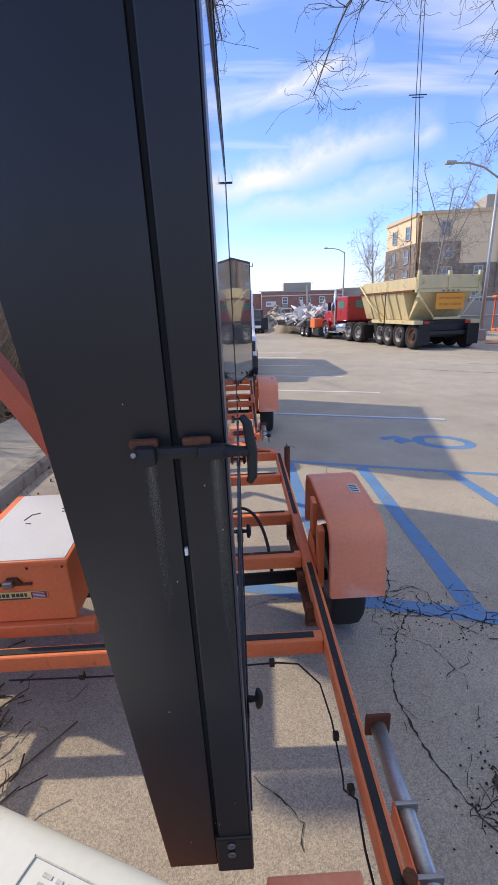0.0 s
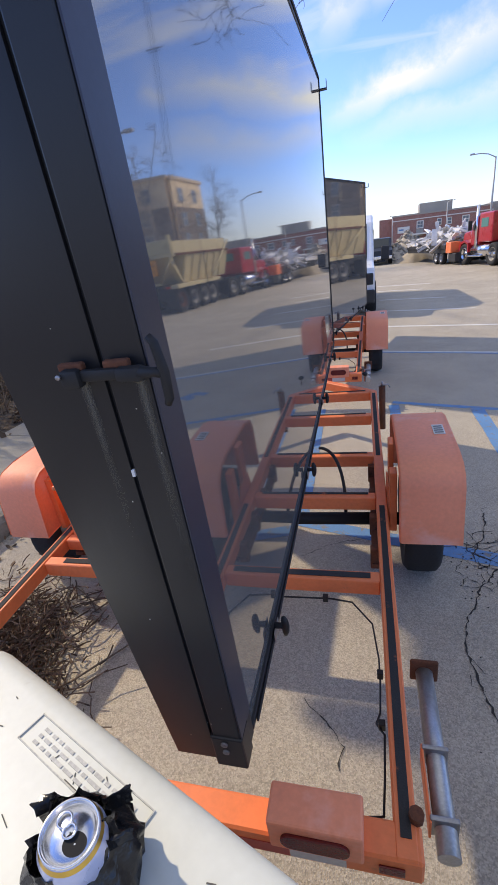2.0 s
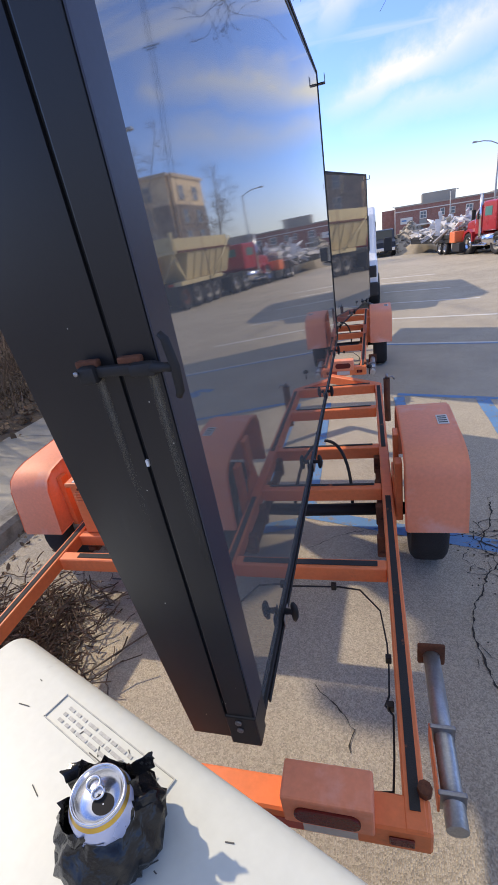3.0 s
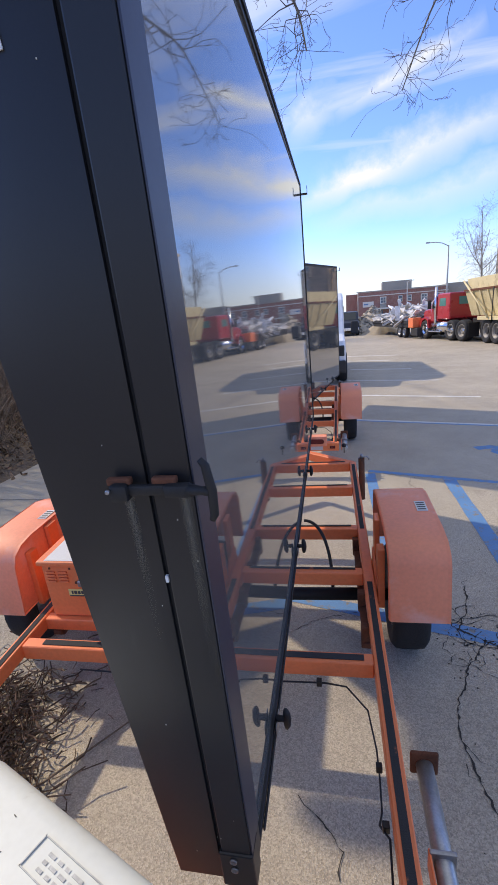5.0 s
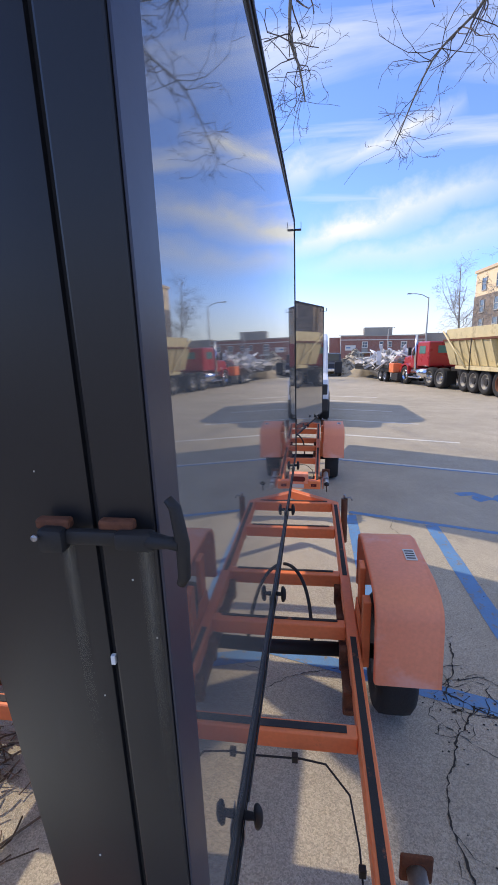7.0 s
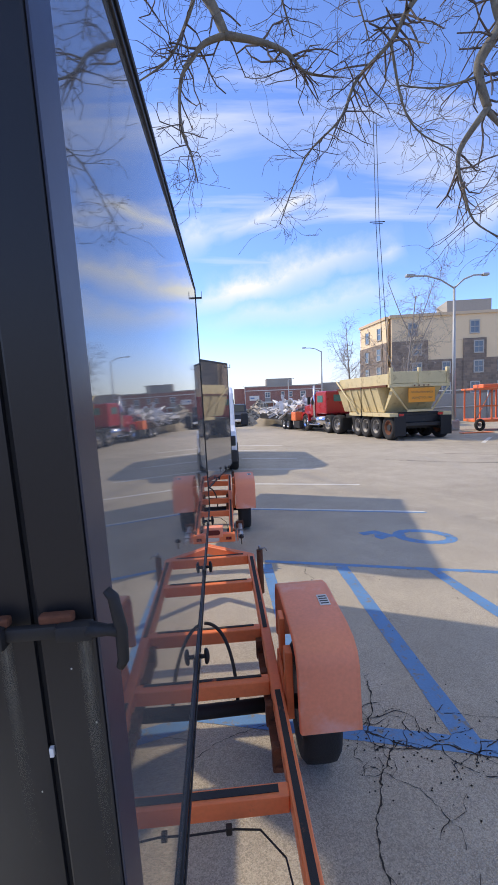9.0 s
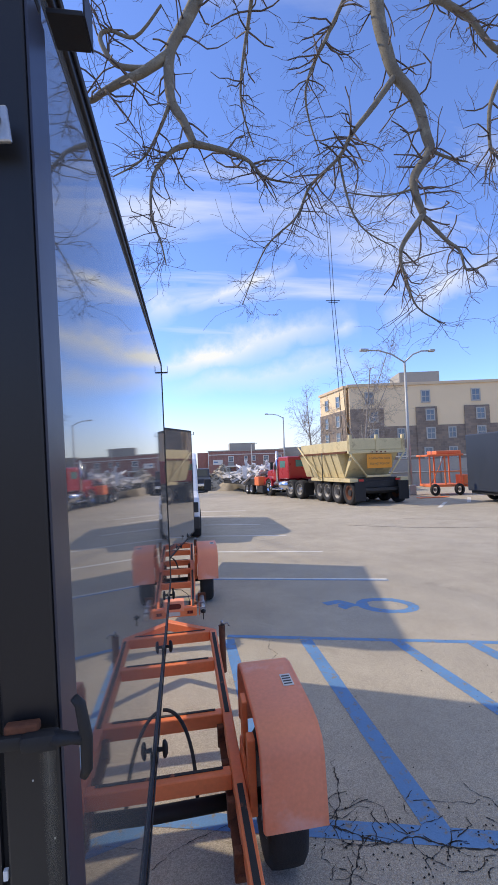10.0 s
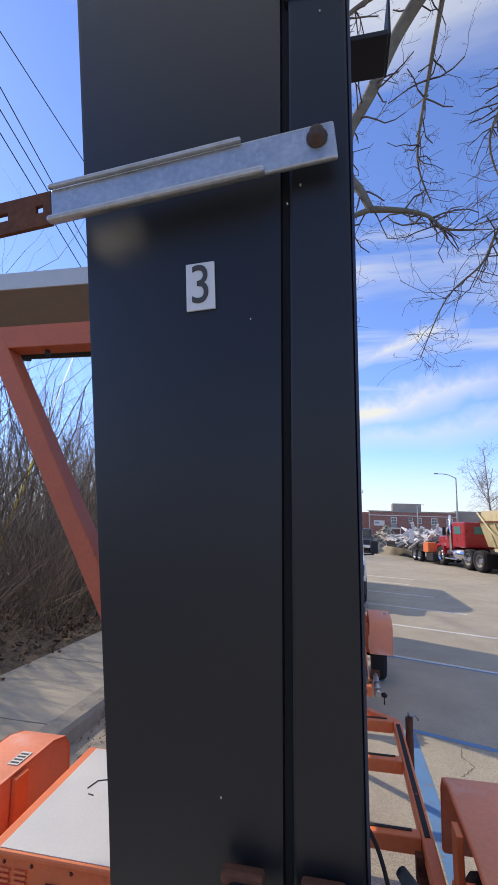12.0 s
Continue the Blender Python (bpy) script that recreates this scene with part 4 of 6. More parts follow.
        part("jack_bolt", tube(B(), [(x - 0.07, 0.06, 0.362), (x - 0.07, 0.06, 0.385)], 0.017, 8), RUST, t)
        u = part("front_jack", tube(B(), [(x - s * 0.035, 2.72, 0.10), (x - s * 0.035, 2.72, 0.44)], 0.023, 14), RUST, t, "rusty brown upright jack post")
        part("jack_pin", tube(B(), [(x - s * 0.035, 2.72, 0.44), (x - s * 0.035, 2.72, 0.475)], 0.009, 8), STEEL, u)
        part("jack_crank", tube(B(), [(x - s * 0.06, 2.72, 0.44), (x + s * 0.005, 2.72, 0.455), (x + s * 0.02, 2.72, 0.43)], 0.006, 6), STEEL, u)
    part("knob_screw", lathe(B(), [(0.004, 0.36), (0.004, 0.41), (0.02, 0.415), (0.022, 0.43), (0.008, 0.44)], 10, pose(0.27, 3.02, 0.02)), BLACKP, t, "black clamp knob")
    # wiring along the frame
    part("wire", tube(B(), [(-0.9, 0.775, 0.28), (-0.45, 0.772, 0.272), (-0.05, 0.772, 0.285), (0.12, 0.77, 0.292), (0.20, 0.765, 0.285), (0.272, 0.70, 0.25), (0.29, 0.58, 0.22), (0.292, 0.50, 0.20), (0.288, 0.40, 0.20), (0.275, 0.34, 0.24), (0.296, 0.28, 0.29), (0.292, 0.18, 0.26), (0.285, 0.08, 0.30), (0.25, 0.06, 0.33)], 0.0034, 6), RUBBER, t, "thin black lighting wire")
    for p in ((0.10, 0.768, 0.296), (0.292, 0.52, 0.22), (0.29, 0.32, 0.27), (-0.62, 0.768, 0.29)):
        part("wire_clip", bx(B(), p[0] - 0.010, p[0] + 0.010, p[1] - 0.010, p[1] + 0.010, p[2] - 0.014, p[2] + 0.014, 0.003), BLACKP, t)
    part("hose", tube(B(), [(0.0 + 0.155 * math.sin(u * 1.571), 1.80 - 0.36 * (1 - math.cos(u * 1.571)), 0.415 - 0.20 * u ** 2.2) for u in [k / 14 for k in range(15)]], 0.009, 8), RUBBER, t, "looped black cable hose")
    part("mast", bx(B(), -0.52, -0.42, 1.62, 1.72, 0.30, 1.9, 0.006), ORANGE, t, "square orange sign mast")
    part("mast_arm", bx(B(), -0.44, -0.16, 1.63, 1.71, 1.10, 1.20, 0.006), ORANGE, t)
    part("mast_arm", bx(B(), -0.44, -0.20, 1.63, 1.71, 1.70, 1.80, 0.006), ORANGE, t)
    return t


def latch(parent, o, flip=False):
    """Rubber T-handle draw latch with rusty keepers; o maps x along the strap, y away from the panel, z up."""
    def tr(bm):
        bmesh.ops.transform(bm, matrix=o, verts=bm.verts[:]); return bm
    bm = B()
    bx(bm, -0.112, -0.084, 0.003, 0.024, -0.015, 0.011, 0.006)
    bx(bm, -0.086, -0.030, 0.006, 0.017, -0.008, 0.008, 0.004)
    bx(bm, -0.034, 0.006, 0.004, 0.022, -0.011, 0.009, 0.006)
    s = part("latch_strap", tr(smooth(bm)), RUBBER, parent, "black rubber draw latch")
    part("latch_handle", tr(smooth(tube(B(), [(0.000, 0.014, 0), (0.020, 0.018, 0), (0.032, 0.020, 0)], [0.009, 0.006, 0.007], 10))), RUBBER, s)
    part("latch_handle", tr(smooth(tube(B(), [(0.024, 0.020, 0.045), (0.030, 0.020, 0.037), (0.035, 0.020, 0), (0.034, 0.020, -0.034), (0.030, 0.020, -0.042)], [0.0045, 0.006, 0.0068, 0.0062, 0.0045], 10))), RUBBER, s)
    for x in (-0.118, -0.052):
        part("latch_keeper", tr(bx(B(), x, x + 0.036, 0.0, 0.012, 0.006, 0.017, 0.003)), RUST, s, "rusty latch keeper")
    part("rivet", tr(lathe(B(), [(0.0035, 0), (0.0035, 0.003), (0.0012, 0.0035)], 10, pose(-0.110, 0.0245, 0.004, -90, 0, 0), True)), STEEL, s)


def build_board(m):
    b = thing("message_board", m, "charcoal roadside message board cabinet with a glossy dark window", "message board", "message boards on trailers")
    Y, Z0, Z1 = 3.40, 0.57, 2.43
    # rear housing: back tapers outwards to the top
    bm = prism(B(), [(-0.067, Z0 + 0.004), (-0.162, Z0 + 0.004), (-0.232, 1.50), (-0.318, Z1 - 0.004), (-0.067, Z1 - 0.004)], 0.004, Y - 0.004, "y", 0.005)
    part("cabinet", smooth(bm), CAB, b, "charcoal cabinet with fine dust specks")
    part("gap_seal", bx(B(), -0.0675, -0.060, 0.010, Y - 0.010, Z0 + 0.02, Z1 - 0.02), DARK, b)
    # door: four framing members round the recessed window
    d = part("door_frame", bx(B(), -0.0595, 0, 0.0, 0.076, Z0, Z1, 0.003), CAB, b)
    part("door_stile", bx(B(), -0.0595, 0, Y - 0.035, Y, Z0, Z1, 0.003), CAB, b)
    part("door_rail", bx(B(), -0.0595, 0.0, 0.0765, Y - 0.0355, Z0, Z0 + 0.016, 0.003), CAB, b)
    part("door_rail", bx(B(), -0.0595, 0.0, 0.0765, Y - 0.0355, Z1 - 0.028, Z1, 0.003), CAB, b)
    part("edge_trim", bx(B(), 0.0005, 0.0035, 0.002, 0.072, Z0 + 0.09, Z1 - 0.13, 0.001), CAB_L, d, "blue-grey anodised edge strip")
    w = part("sign_window", bx(B(), -0.008, 0.008, 0.0765 - Y / 2, Y / 2 - 0.0355, Z0 + 0.0165, Z1 - 0.0285), FACE, b, "glossy dark polycarbonate window mirroring the lot")
    w.matrix_basis = pose(-0.0125, Y / 2, 0, 0, 0, -0.15)
    part("edge_seal", bx(B(), 0.0005, 0.006, 0.10, Y - 0.02, Z0 - 0.004, Z0 + 0.007, 0.002), RUBBER, b)
    part("edge_seal", bx(B(), 0.0005, 0.006, 0.05, Y - 0.01, Z1 - 0.014, Z1 + 0.004, 0.002), RUBBER, b)
    part("edge_seal", bx(B(), 0.0005, 0.005, Y - 0.016, Y + 0.003, Z0, Z1, 0.002), RUBBER, b)
    # corner caps with bolts
    c = part("corner_cap", bx(B(), -0.064, 0.0045, -0.004, 0.06, Z1 - 0.125, Z1 + 0.003, 0.006), CAB, b)
    k = part("corner_plate", bx(B(), -0.066, 0.0045, -0.004, 0.045, Z0 - 0.003, Z0 + 0.098, 0.004), CAB, b, "scuffed corner plate with rusty bolts")
    for own, zz in ((c, Z1 - 0.066), (c, Z1 - 0.097), (k, Z0 + 0.080), (k, Z0 + 0.054)):
        part("bolt", lathe(B(), [(0.0075, 0), (0.0075, 0.003), (0.005, 0.0035), (0.004, 0.001)], 12, pose(-0.036, -0.0042, zz, 90, 0, 0), True), BOLT if own is c else STEEL, own, "browned bolt head")
    # light sensor blocks on the upper corners
    for y, up in ((0.100, 0), (Y - 0.02, 0.03)):
        s = part("bracket_block", bx(B(), 0.005, 0.050, y - 0.026, y + 0.030, 2.325 + up, 2.332 + up, 0.001), BLACKP, b, "small black angle bracket")
        part("bracket_fin", bx(B(), 0.0505, 0.053, y - 0.026, y + 0.030, 2.325 + up, 2.380 + up), BLACKP, s)
    # latches: one on the near end, three below
    latch(b, pose(0, -0.004, 1.465) @ Matrix.Scale(-1, 4, (0, 1, 0)))
    for y in (0.35, 1.20, 2.05, 2.9):
        kb = part("knob", smooth(tube(B(), [(0.004, y, 0.60), (0.022, y, 0.60), (0.028, y, 0.60)], [0.010, 0.008, 0.010], 10)), RUBBER, b, "black rubber latch knob")
        part("knob_bar", smooth(tube(B(), [(0.032, y, 0.567), (0.034, y, 0.58), (0.035, y, 0.60), (0.034, y, 0.62), (0.032, y, 0.633)], [0.006, 0.010, 0.011, 0.010, 0.006], 10)), RUBBER, kb)
        part("latch_tab", bx(B(), 0.0065, 0.009, y - 0.03, y + 0.03, 0.562, 0.60, 0.002), STEEL, kb)
    # pale strips carry the soft reflection and scratches under the latch in their colour
    for x0, y0, n in ((-0.098, 0.0030, 14), (-0.012, -0.0010, 18)):
        part("sheen_streak", prism(B(), [(x0 - 0.010, 1.450), (x0 - 0.002, 1.450 - 0.02 * n), (x0 + 0.010, 1.450 - 0.02 * n), (x0 + 0.008, 1.450)], y0, y0 + 0.0014, "y"), STREAK, b, "pale painted streak of reflection and scratching below the latch")
    # specks of chipped paint on the near end
    rnd = random.Random(3)
    bm = B()
    for i in range(14):
        x, zz = rnd.uniform(-0.16, -0.004), rnd.uniform(0.6, 2.3)
        s = rnd.uniform(0.0004, 0.001)
        bx(bm, x - s, x + s, -0.0008 if x > -0.0635 else 0.0032, 0.0006 if x > -0.0635 else 0.0045, zz - s * rnd.uniform(1, 2), zz + s)
    chips = part("paint_chips", bm, FAINT, b, "pale chips in the paint"); tagged(chips, kind="stuff")
    bx(bm2 := B(), -0.0650, -0.0605, -0.001, 0.004, 1.303, 1.314)
    part("paint_chip", bm2, LABEL, b)
    return b


def strap_and_number(b):
    """Slanted galvanised hold-down strut with a rusty end, and the number plate below it."""
    tilt = pose(-0.185, -0.012, 2.102, 0, -5.5, 0)
    s = part("hold_down_strut", B(), ZINC, b, "galvanised steel hold-down strut")
    for nm, box in (("strut_web", (-0.1235, 0.173, -0.012, -0.006, -0.019, 0.019, 0.002)), ("strut_flange", (-0.1235, 0.105, -0.022, -0.0125, -0.0235, -0.0165, 0.003)), ("strut_flange", (-0.1235, 0.085, -0.018, -0.0125, 0.0165, 0.0215, 0.002))):
        bm = bx(B(), *box)
        bmesh.ops.transform(bm, matrix=tilt, verts=bm.verts[:])
        part(nm, bm, ZINC, s)
    bm = B()
    for x0, x1, z0, z1 in ((-0.205, -0.124, 0.005, 0.0185), (-0.205, -0.124, -0.019, -0.004), (-0.205, -0.196, -0.004, 0.005), (-0.176, -0.1425, -0.004, 0.005), (-0.1335, -0.124, -0.004, 0.005)):
        bx(bm, x0, x1, -0.011, -0.006, z0, z1)
    bmesh.ops.remove_doubles(bm, verts=bm.verts[:], dist=1e-5)
    bmesh.ops.transform(bm, matrix=tilt, verts=bm.verts[:])
    part("strut_end", bm, RUST, s, "rust-stained strut end with slot and hole")
    bm = lathe(B(), [(0.0100, 0), (0.0100, 0.0015), (0.0066, 0.0016), (0.0066, 0.009), (0.0035, 0.010)], 14, tilt @ pose(0.156, -0.0125, 0.004, 90, 0, 0), True)
    part("strut_bolt", bm, BOLT, s, "rusty bolt through the strut")
    n = part("number_plate_sticker", bx(B(), -0.0150, 0.0150, -0.0018, 0.0, -0.025, 0.025), LABEL, b, "small white numbered sticker")
    n.matrix_basis = pose(-0.150, 0.0035, 1.999, 0, -2.5, 0)
    t = text("digit", "3", 0.058, pose(0, -0.0022, 0, 90, 0, 0) @ Matrix.Scale(0.82, 4, (1, 0, 0)), PRINT, n)


trailer_1 = build_trailer(TRAILER)
board_1 = build_board(BOARD)
trailer_2 = copy_thing(trailer_1, pose(-0.12, 3.98, 0, 2.9, 0, -1.0))
board_2 = copy_thing(board_1, pose(-0.36, 4.52, -0.186, 2.9, 0, -12))
strap_and_number(board_1)
tagged(board_2, "charcoal message board turned slightly, glossy window reflecting trucks")


def battery_box():
    b = thing("battery_box", TRAILER, "orange steel battery box with a white lid on the trailer", "equipment box")
    body = part("box_body", bx(B(), -1.14, -0.70, 1.0, 1.58, 0.362, 0.635, 0.006), ORANGE, b)
    lid = part("lid", bx(B(), -1.155, -0.685, 0.985, 1.60, 0.637, 0.662, 0.008), ORANGE, b)
    part("lid_paint", bx(B(), -1.115, -0.70, 0.995, 1.585, 0.6625, 0.6645), WHITE_LID, lid, "white painted lid top with scratches")
    for p in ([(-1.0, 1.32, 0.666), (-0.985, 1.37, 0.666), (-0.95, 1.385, 0.666)], [(-0.98, 1.29, 0.666), (-0.955, 1.285, 0.666)], [(-0.86, 1.42, 0.666), (-0.78, 1.47, 0.666)], [(-0.85, 1.39, 0.666), (-0.78, 1.43, 0.666)]):
        part("scratch", tube(B(), p, 0.0022, 4), SCUFF, lid)
    h = part("hasp_plate", bx(B(), -0.985, -0.85, 0.990, 0.9985, 0.545, 0.556, 0.003), RUST, body)
    part("hasp", prism(B(), [(-0.96, 0.552), (-0.945, 0.582), (-0.905, 0.582), (-0.885, 0.552)], 0.988, 0.998, "y"), RUST, body)
    part("padlock", bx(B(), -0.955, -0.915, 0.965, 0.988, 0.548, 0.578, 0.004), STEEL, body, "grey padlock block")
    lab = part("label", bx(B(), -1.03, -0.80, 0.9955, 0.9985, 0.475, 0.512), YEL_L, body, "yellow printed strip label")
    part("label_band", bx(B(), -0.865, -0.802, 0.9945, 0.9954, 0.478, 0.510), RED_L, body, "maroon block with unreadable rows")
    for q in range(4):
        part("print_bar", bx(B(), -0.858, -0.81, 0.9938, 0.9944, 0.482 + q * 0.007, 0.4845 + q * 0.007), LABEL, body)
    part("label_band", bx(B(), -1.028, -0.87, 0.9945, 0.9954, 0.476, 0.483), PRINT, body)
    for x0, w in ((-1.015, 0.008), (-1.002, 0.014), (-0.983, 0.012), (-0.967, 0.013), (-0.944, 0.014), (-0.926, 0.013), (-0.909, 0.012), (-0.892, 0.010)):
        part("print_bar", bx(B(), x0, x0 + w, 0.9938, 0.9953, 0.489, 0.505), PRINT, body)
    for k, x0 in enumerate((-1.12, -1.06)):
        for q in range(4):
            part("louvre", bx(B(), x0, x0 + 0.045, 0.990, 0.9985, 0.55 + q * 0.016, 0.558 + q * 0.016, 0.002), ORANGE, body)
    for x in (-1.10, -1.0, -0.86, -0.72):
        part("rivet", lathe(B(), [(0.006, 0), (0.005, 0.003), (0.001, 0.004)], 8, pose(x, 0.9995, 0.62, 90, 0, 0), True), RUST, body)
    return b


battery_box()


def solar_array():
    s = thing("solar_array", pose(0, 0, 0), "solar panel on a raised orange tubular frame", "solar panel")
    y = 1.90
    part("panel", bx(B(), -3.3, -1.15, y - 0.02, y + 1.25, 3.245, 3.285, 0.004), PV, s, "panel underside")
    part("panel_frame", bx(B(), -3.31, -1.14, y - 0.035, y - 0.021, 3.215, 3.335, 0.003), ALF, s, "pale aluminium panel edge")
    part("panel_frame", bx(B(), -1.148, -1.134, y - 0.02, y + 1.25, 3.215, 3.335, 0.003), ALF, s, "pale aluminium panel edge")
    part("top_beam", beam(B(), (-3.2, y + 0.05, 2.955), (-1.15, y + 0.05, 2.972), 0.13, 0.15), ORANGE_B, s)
    part("top_beam", beam(B(), (-3.2, y + 1.0, 3.24), (-1.15, y + 1.0, 3.24), 0.06, 0.08), BLACK_M, s)
    part("rafter", beam(B(), (-1.62, y, 2.97), (-1.62, y + 1.1, 3.24), 0.05, 0.07), BLACK_M, s)
    part("rafter", beam(B(), (-2.9, y, 2.97), (-2.9, y + 1.1, 3.24), 0.05, 0.07), BLACK_M, s)
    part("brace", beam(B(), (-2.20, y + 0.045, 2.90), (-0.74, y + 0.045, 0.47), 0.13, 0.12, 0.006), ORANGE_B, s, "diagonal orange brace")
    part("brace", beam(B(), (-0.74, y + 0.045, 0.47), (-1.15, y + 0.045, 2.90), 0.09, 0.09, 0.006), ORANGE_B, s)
    part("bolt", tube(B(), [(-1.9, y + 0.05, 2.81), (-1.9, y + 0.05, 2.77)], 0.016, 8), BLACK_M, s)
    return s


solar_array()


# ---- white plastic barrier, can and bag ----
BAR = Matrix.Translation((-0.565, 0.035, 0)) @ Matrix(((0.927, 0.375, 0), (-0.375, 0.927, 0), (0, 0, 1))).to_4x4()


def barrier():
    b = thing("plastic_barrier", BAR, "scuffed white plastic barrier with rounded edges", "barrier")
    bm = B()
    bx(bm, 0, 1.5, -0.46, 0, 0.0, 0.84, 0.045, None, 5)
    for v in bm.verts:
        f = max(0, (0.80 - v.co.z)) * 0.06
        v.co.y += f * (1 if v.co.y > -0.23 else -1) * 0.5
    body = part("barrier_shell", smooth(bm, 60), WHITE_P, b)
    # raised panel outline with rows of worn print
    def flat(x0, x1, y0, y1, h=0.0015, mt=FAINT, nm="print_bar"):
        part(nm, bx(B(), x0, x1, y0, y1, 0.8402, 0.840 + h), mt, body)
    ox, oy = 0.277, -0.105
    flat(ox, ox + 0.295, oy + 0.050, oy + 0.052, 0.0025, FAINT, "panel_outline"); flat(ox, ox + 0.295, oy, oy + 0.002, 0.0025, FAINT, "panel_outline")
    flat(ox, ox + 0.002, oy, oy + 0.052, 0.0025, FAINT, "panel_outline"); flat(ox + 0.295, ox + 0.297, oy, oy + 0.052, 0.0025, FAINT, "panel_outline")
    rnd = random.Random(8)
    for row in range(3):
        x = ox + 0.03
        while x < ox + 0.27:
            w = rnd.uniform(0.008, 0.03)
            flat(x, x + w, oy + 0.010 + row * 0.012, oy + 0.0155 + row * 0.012)
            x += w + rnd.uniform(0.004, 0.009)
    bm = B()
    for i in range(90):
        x, y = rnd.uniform(0.05, 1.2), rnd.uniform(-0.40, -0.05)
        if abs(rnd.gauss(0, 1)) < 0.4:
            continue
        a, L = rnd.uniform(0, 3.14), rnd.uniform(0.002, 0.016)
        m = pose(x, y, 0.8405, 0, 0, math.degrees(a))
        bx(bm, -L, L, -0.0008, 0.0008, -0.0004, 0.0006, 0, m)
    ob = part("scuffs", bm, SCUFF, body, "short dark scuff marks"); tagged(ob, kind="stuff")
    return b


barrier()


def can_and_bag():
    base = BAR @ pose(0.560, -0.157, 0.842, 0, 0, 0)
    c = thing("drink_can", base @ pose(0, 0, 0.004, 4, 5, 30), "opened pale lavender drink can with silver lid", "can")
    r, h = 0.041, 0.132
    part("can_body", lathe(B(), [(0.002, 0.004), (0.026, 0.002), (0.030, 0.0), (0.036, 0.008), (r, 0.018), (r, h - 0.020), (r - 0.003, h - 0.012), (0.0345, h - 0.003)], 36), CAN_B, c)
    part("gold_band", lathe(B(), [(0.0382, h - 0.0125), (0.0356, h - 0.0055)], 36), GOLD, c)
    part("can_lid", lathe(B(), [(0.0347, h - 0.004), (0.0352, h), (0.0338, h + 0.0012), (0.0322, h - 0.001), (0.031, h - 0.0065), (0.0295, h - 0.0065), (0.0285, h - 0.004), (0.001, h - 0.0045)], 36), ALU, c)
    part("can_mouth", lathe(B(), [(0.001, h - 0.0040), (0.0125, h - 0.0040)], 20, pose(0.010, -0.010, 0) @ Matrix.Scale(1.15, 4, (1, 0, 0))), DARK, c, "open drinking hole")
    bm = B()
    for rr, x, y in ((0.0085, -0.011, 0.011), (0.0075, -0.001, 0.001)):
        pts = [(x + rr * math.cos(a), y + rr * math.sin(a), h - 0.0022) for a in [2 * math.pi * i / 14 for i in range(15)]]
        tube(bm, pts, 0.0018, 6, False)
    part("pull_tab", bm, ALU, c)
    for k, (a0, a1, z0, z1) in enumerate(((-2.0, -1.75, 0.055, 0.075), (-1.68, -1.5, 0.055, 0.085), (-1.42, -1.2, 0.055, 0.075), (-2.3, -1.2, 0.098, 0.100))):
        vs = [((r + 0.0006) * math.cos(a0 + (a1 - a0) * i / 6), (r + 0.0006) * math.sin(a0 + (a1 - a0) * i / 6), z) for z in (z0, z1) for i in range(7)]
        from_lists("print_bar", vs, [(i, i + 1, i + 8, i + 7) for i in range(6)], PRINT, c)
    # crumpled bag pulled up round the can
    rnd = random.Random(5)
    n, rows = 44, 14
    vs, fs = [], []
    for j in range(rows):
        tt = j / (rows - 1)
        for i in range(n):
            a = 2 * math.pi * i / n
            fold = 0.013 * noise.noise(Vector((math.cos(a) * 4, math.sin(a) * 4, tt * 5))) + 0.006 * noise.noise(Vector((math.cos(a) * 11, math.sin(a) * 11, tt * 9 + 3)))
            if tt < 0.72:
                rad = 0.040 + 0.034 * math.sin(math.pi * (0.12 + 0.80 * tt / 0.72)) + fold * 1.2
                z = 0.002 + 0.085 * tt / 0.72 + 0.024 * noise.noise(Vector((math.cos(a) * 2, math.sin(a) * 2, 1))) * tt
            else:
                u = (tt - 0.72) / 0.28
                rad = 0.052 - 0.004 * u + fold * 0.8
                z = 0.087 + 0.026 * u * (0.7 + 1.3 * max(0, noise.noise(Vector((math.cos(a) * 1.6 + 3, math.sin(a) * 1.6, 2))))) + 0.024 * noise.noise(Vector((math.cos(a) * 2, math.sin(a) * 2, 1)))
            vs.append((rad * math.cos(a), rad * math.sin(a), max(0.002, z)))
    for j in range(rows - 1):
        for i in range(n):
            fs.append((j * n + i, j * n + (i + 1) % n, (j + 1) * n + (i + 1) % n, (j + 1) * n + i))
    bag = thing("plastic_bag", base, "crumpled black plastic bag wrapped round a can", "bag")
    body = from_lists("bag_film", vs, fs, BAG, bag)
    for poly in body.data.polygons:
        poly.use_smooth = True
    for k, (ax, ay, L) in enumerate(((-0.062, 0.006, 0.075), (0.016, 0.058, 0.06), (0.05, 0.03, 0.04))):
        vs, fs = [], []
        for j in range(8):
            u = j / 7
            for i in range(5):
                w = (i - 2) * 0.008 * (1 - 0.5 * u)
                up = 0.085 + (0.045 * math.sin(u * 2.2) if k else 0.03 * math.sin(u * 3.0)) - (0.07 * u * u if k == 0 else 0.02 * u)
                px, py = ax * (1 + L * 8 * u * 0.8), ay * (1 + L * 8 * u * 0.4)
                vs.append((px + w * 0.6 + 0.004 * noise.noise(Vector((u * 6, i, k))), py + w + 0.005 * noise.noise(Vector((u * 5, i + 4, k))), up + 0.006 * noise.noise(Vector((u * 8, i * 2, k + 7)))))
        for j in range(7):
            for i in range(4):
                fs.append((j * 5 + i, j * 5 + i + 1, j * 5 + i + 6, j * 5 + i + 5))
        fl = from_lists("bag_flap", vs, fs, BAG, bag)
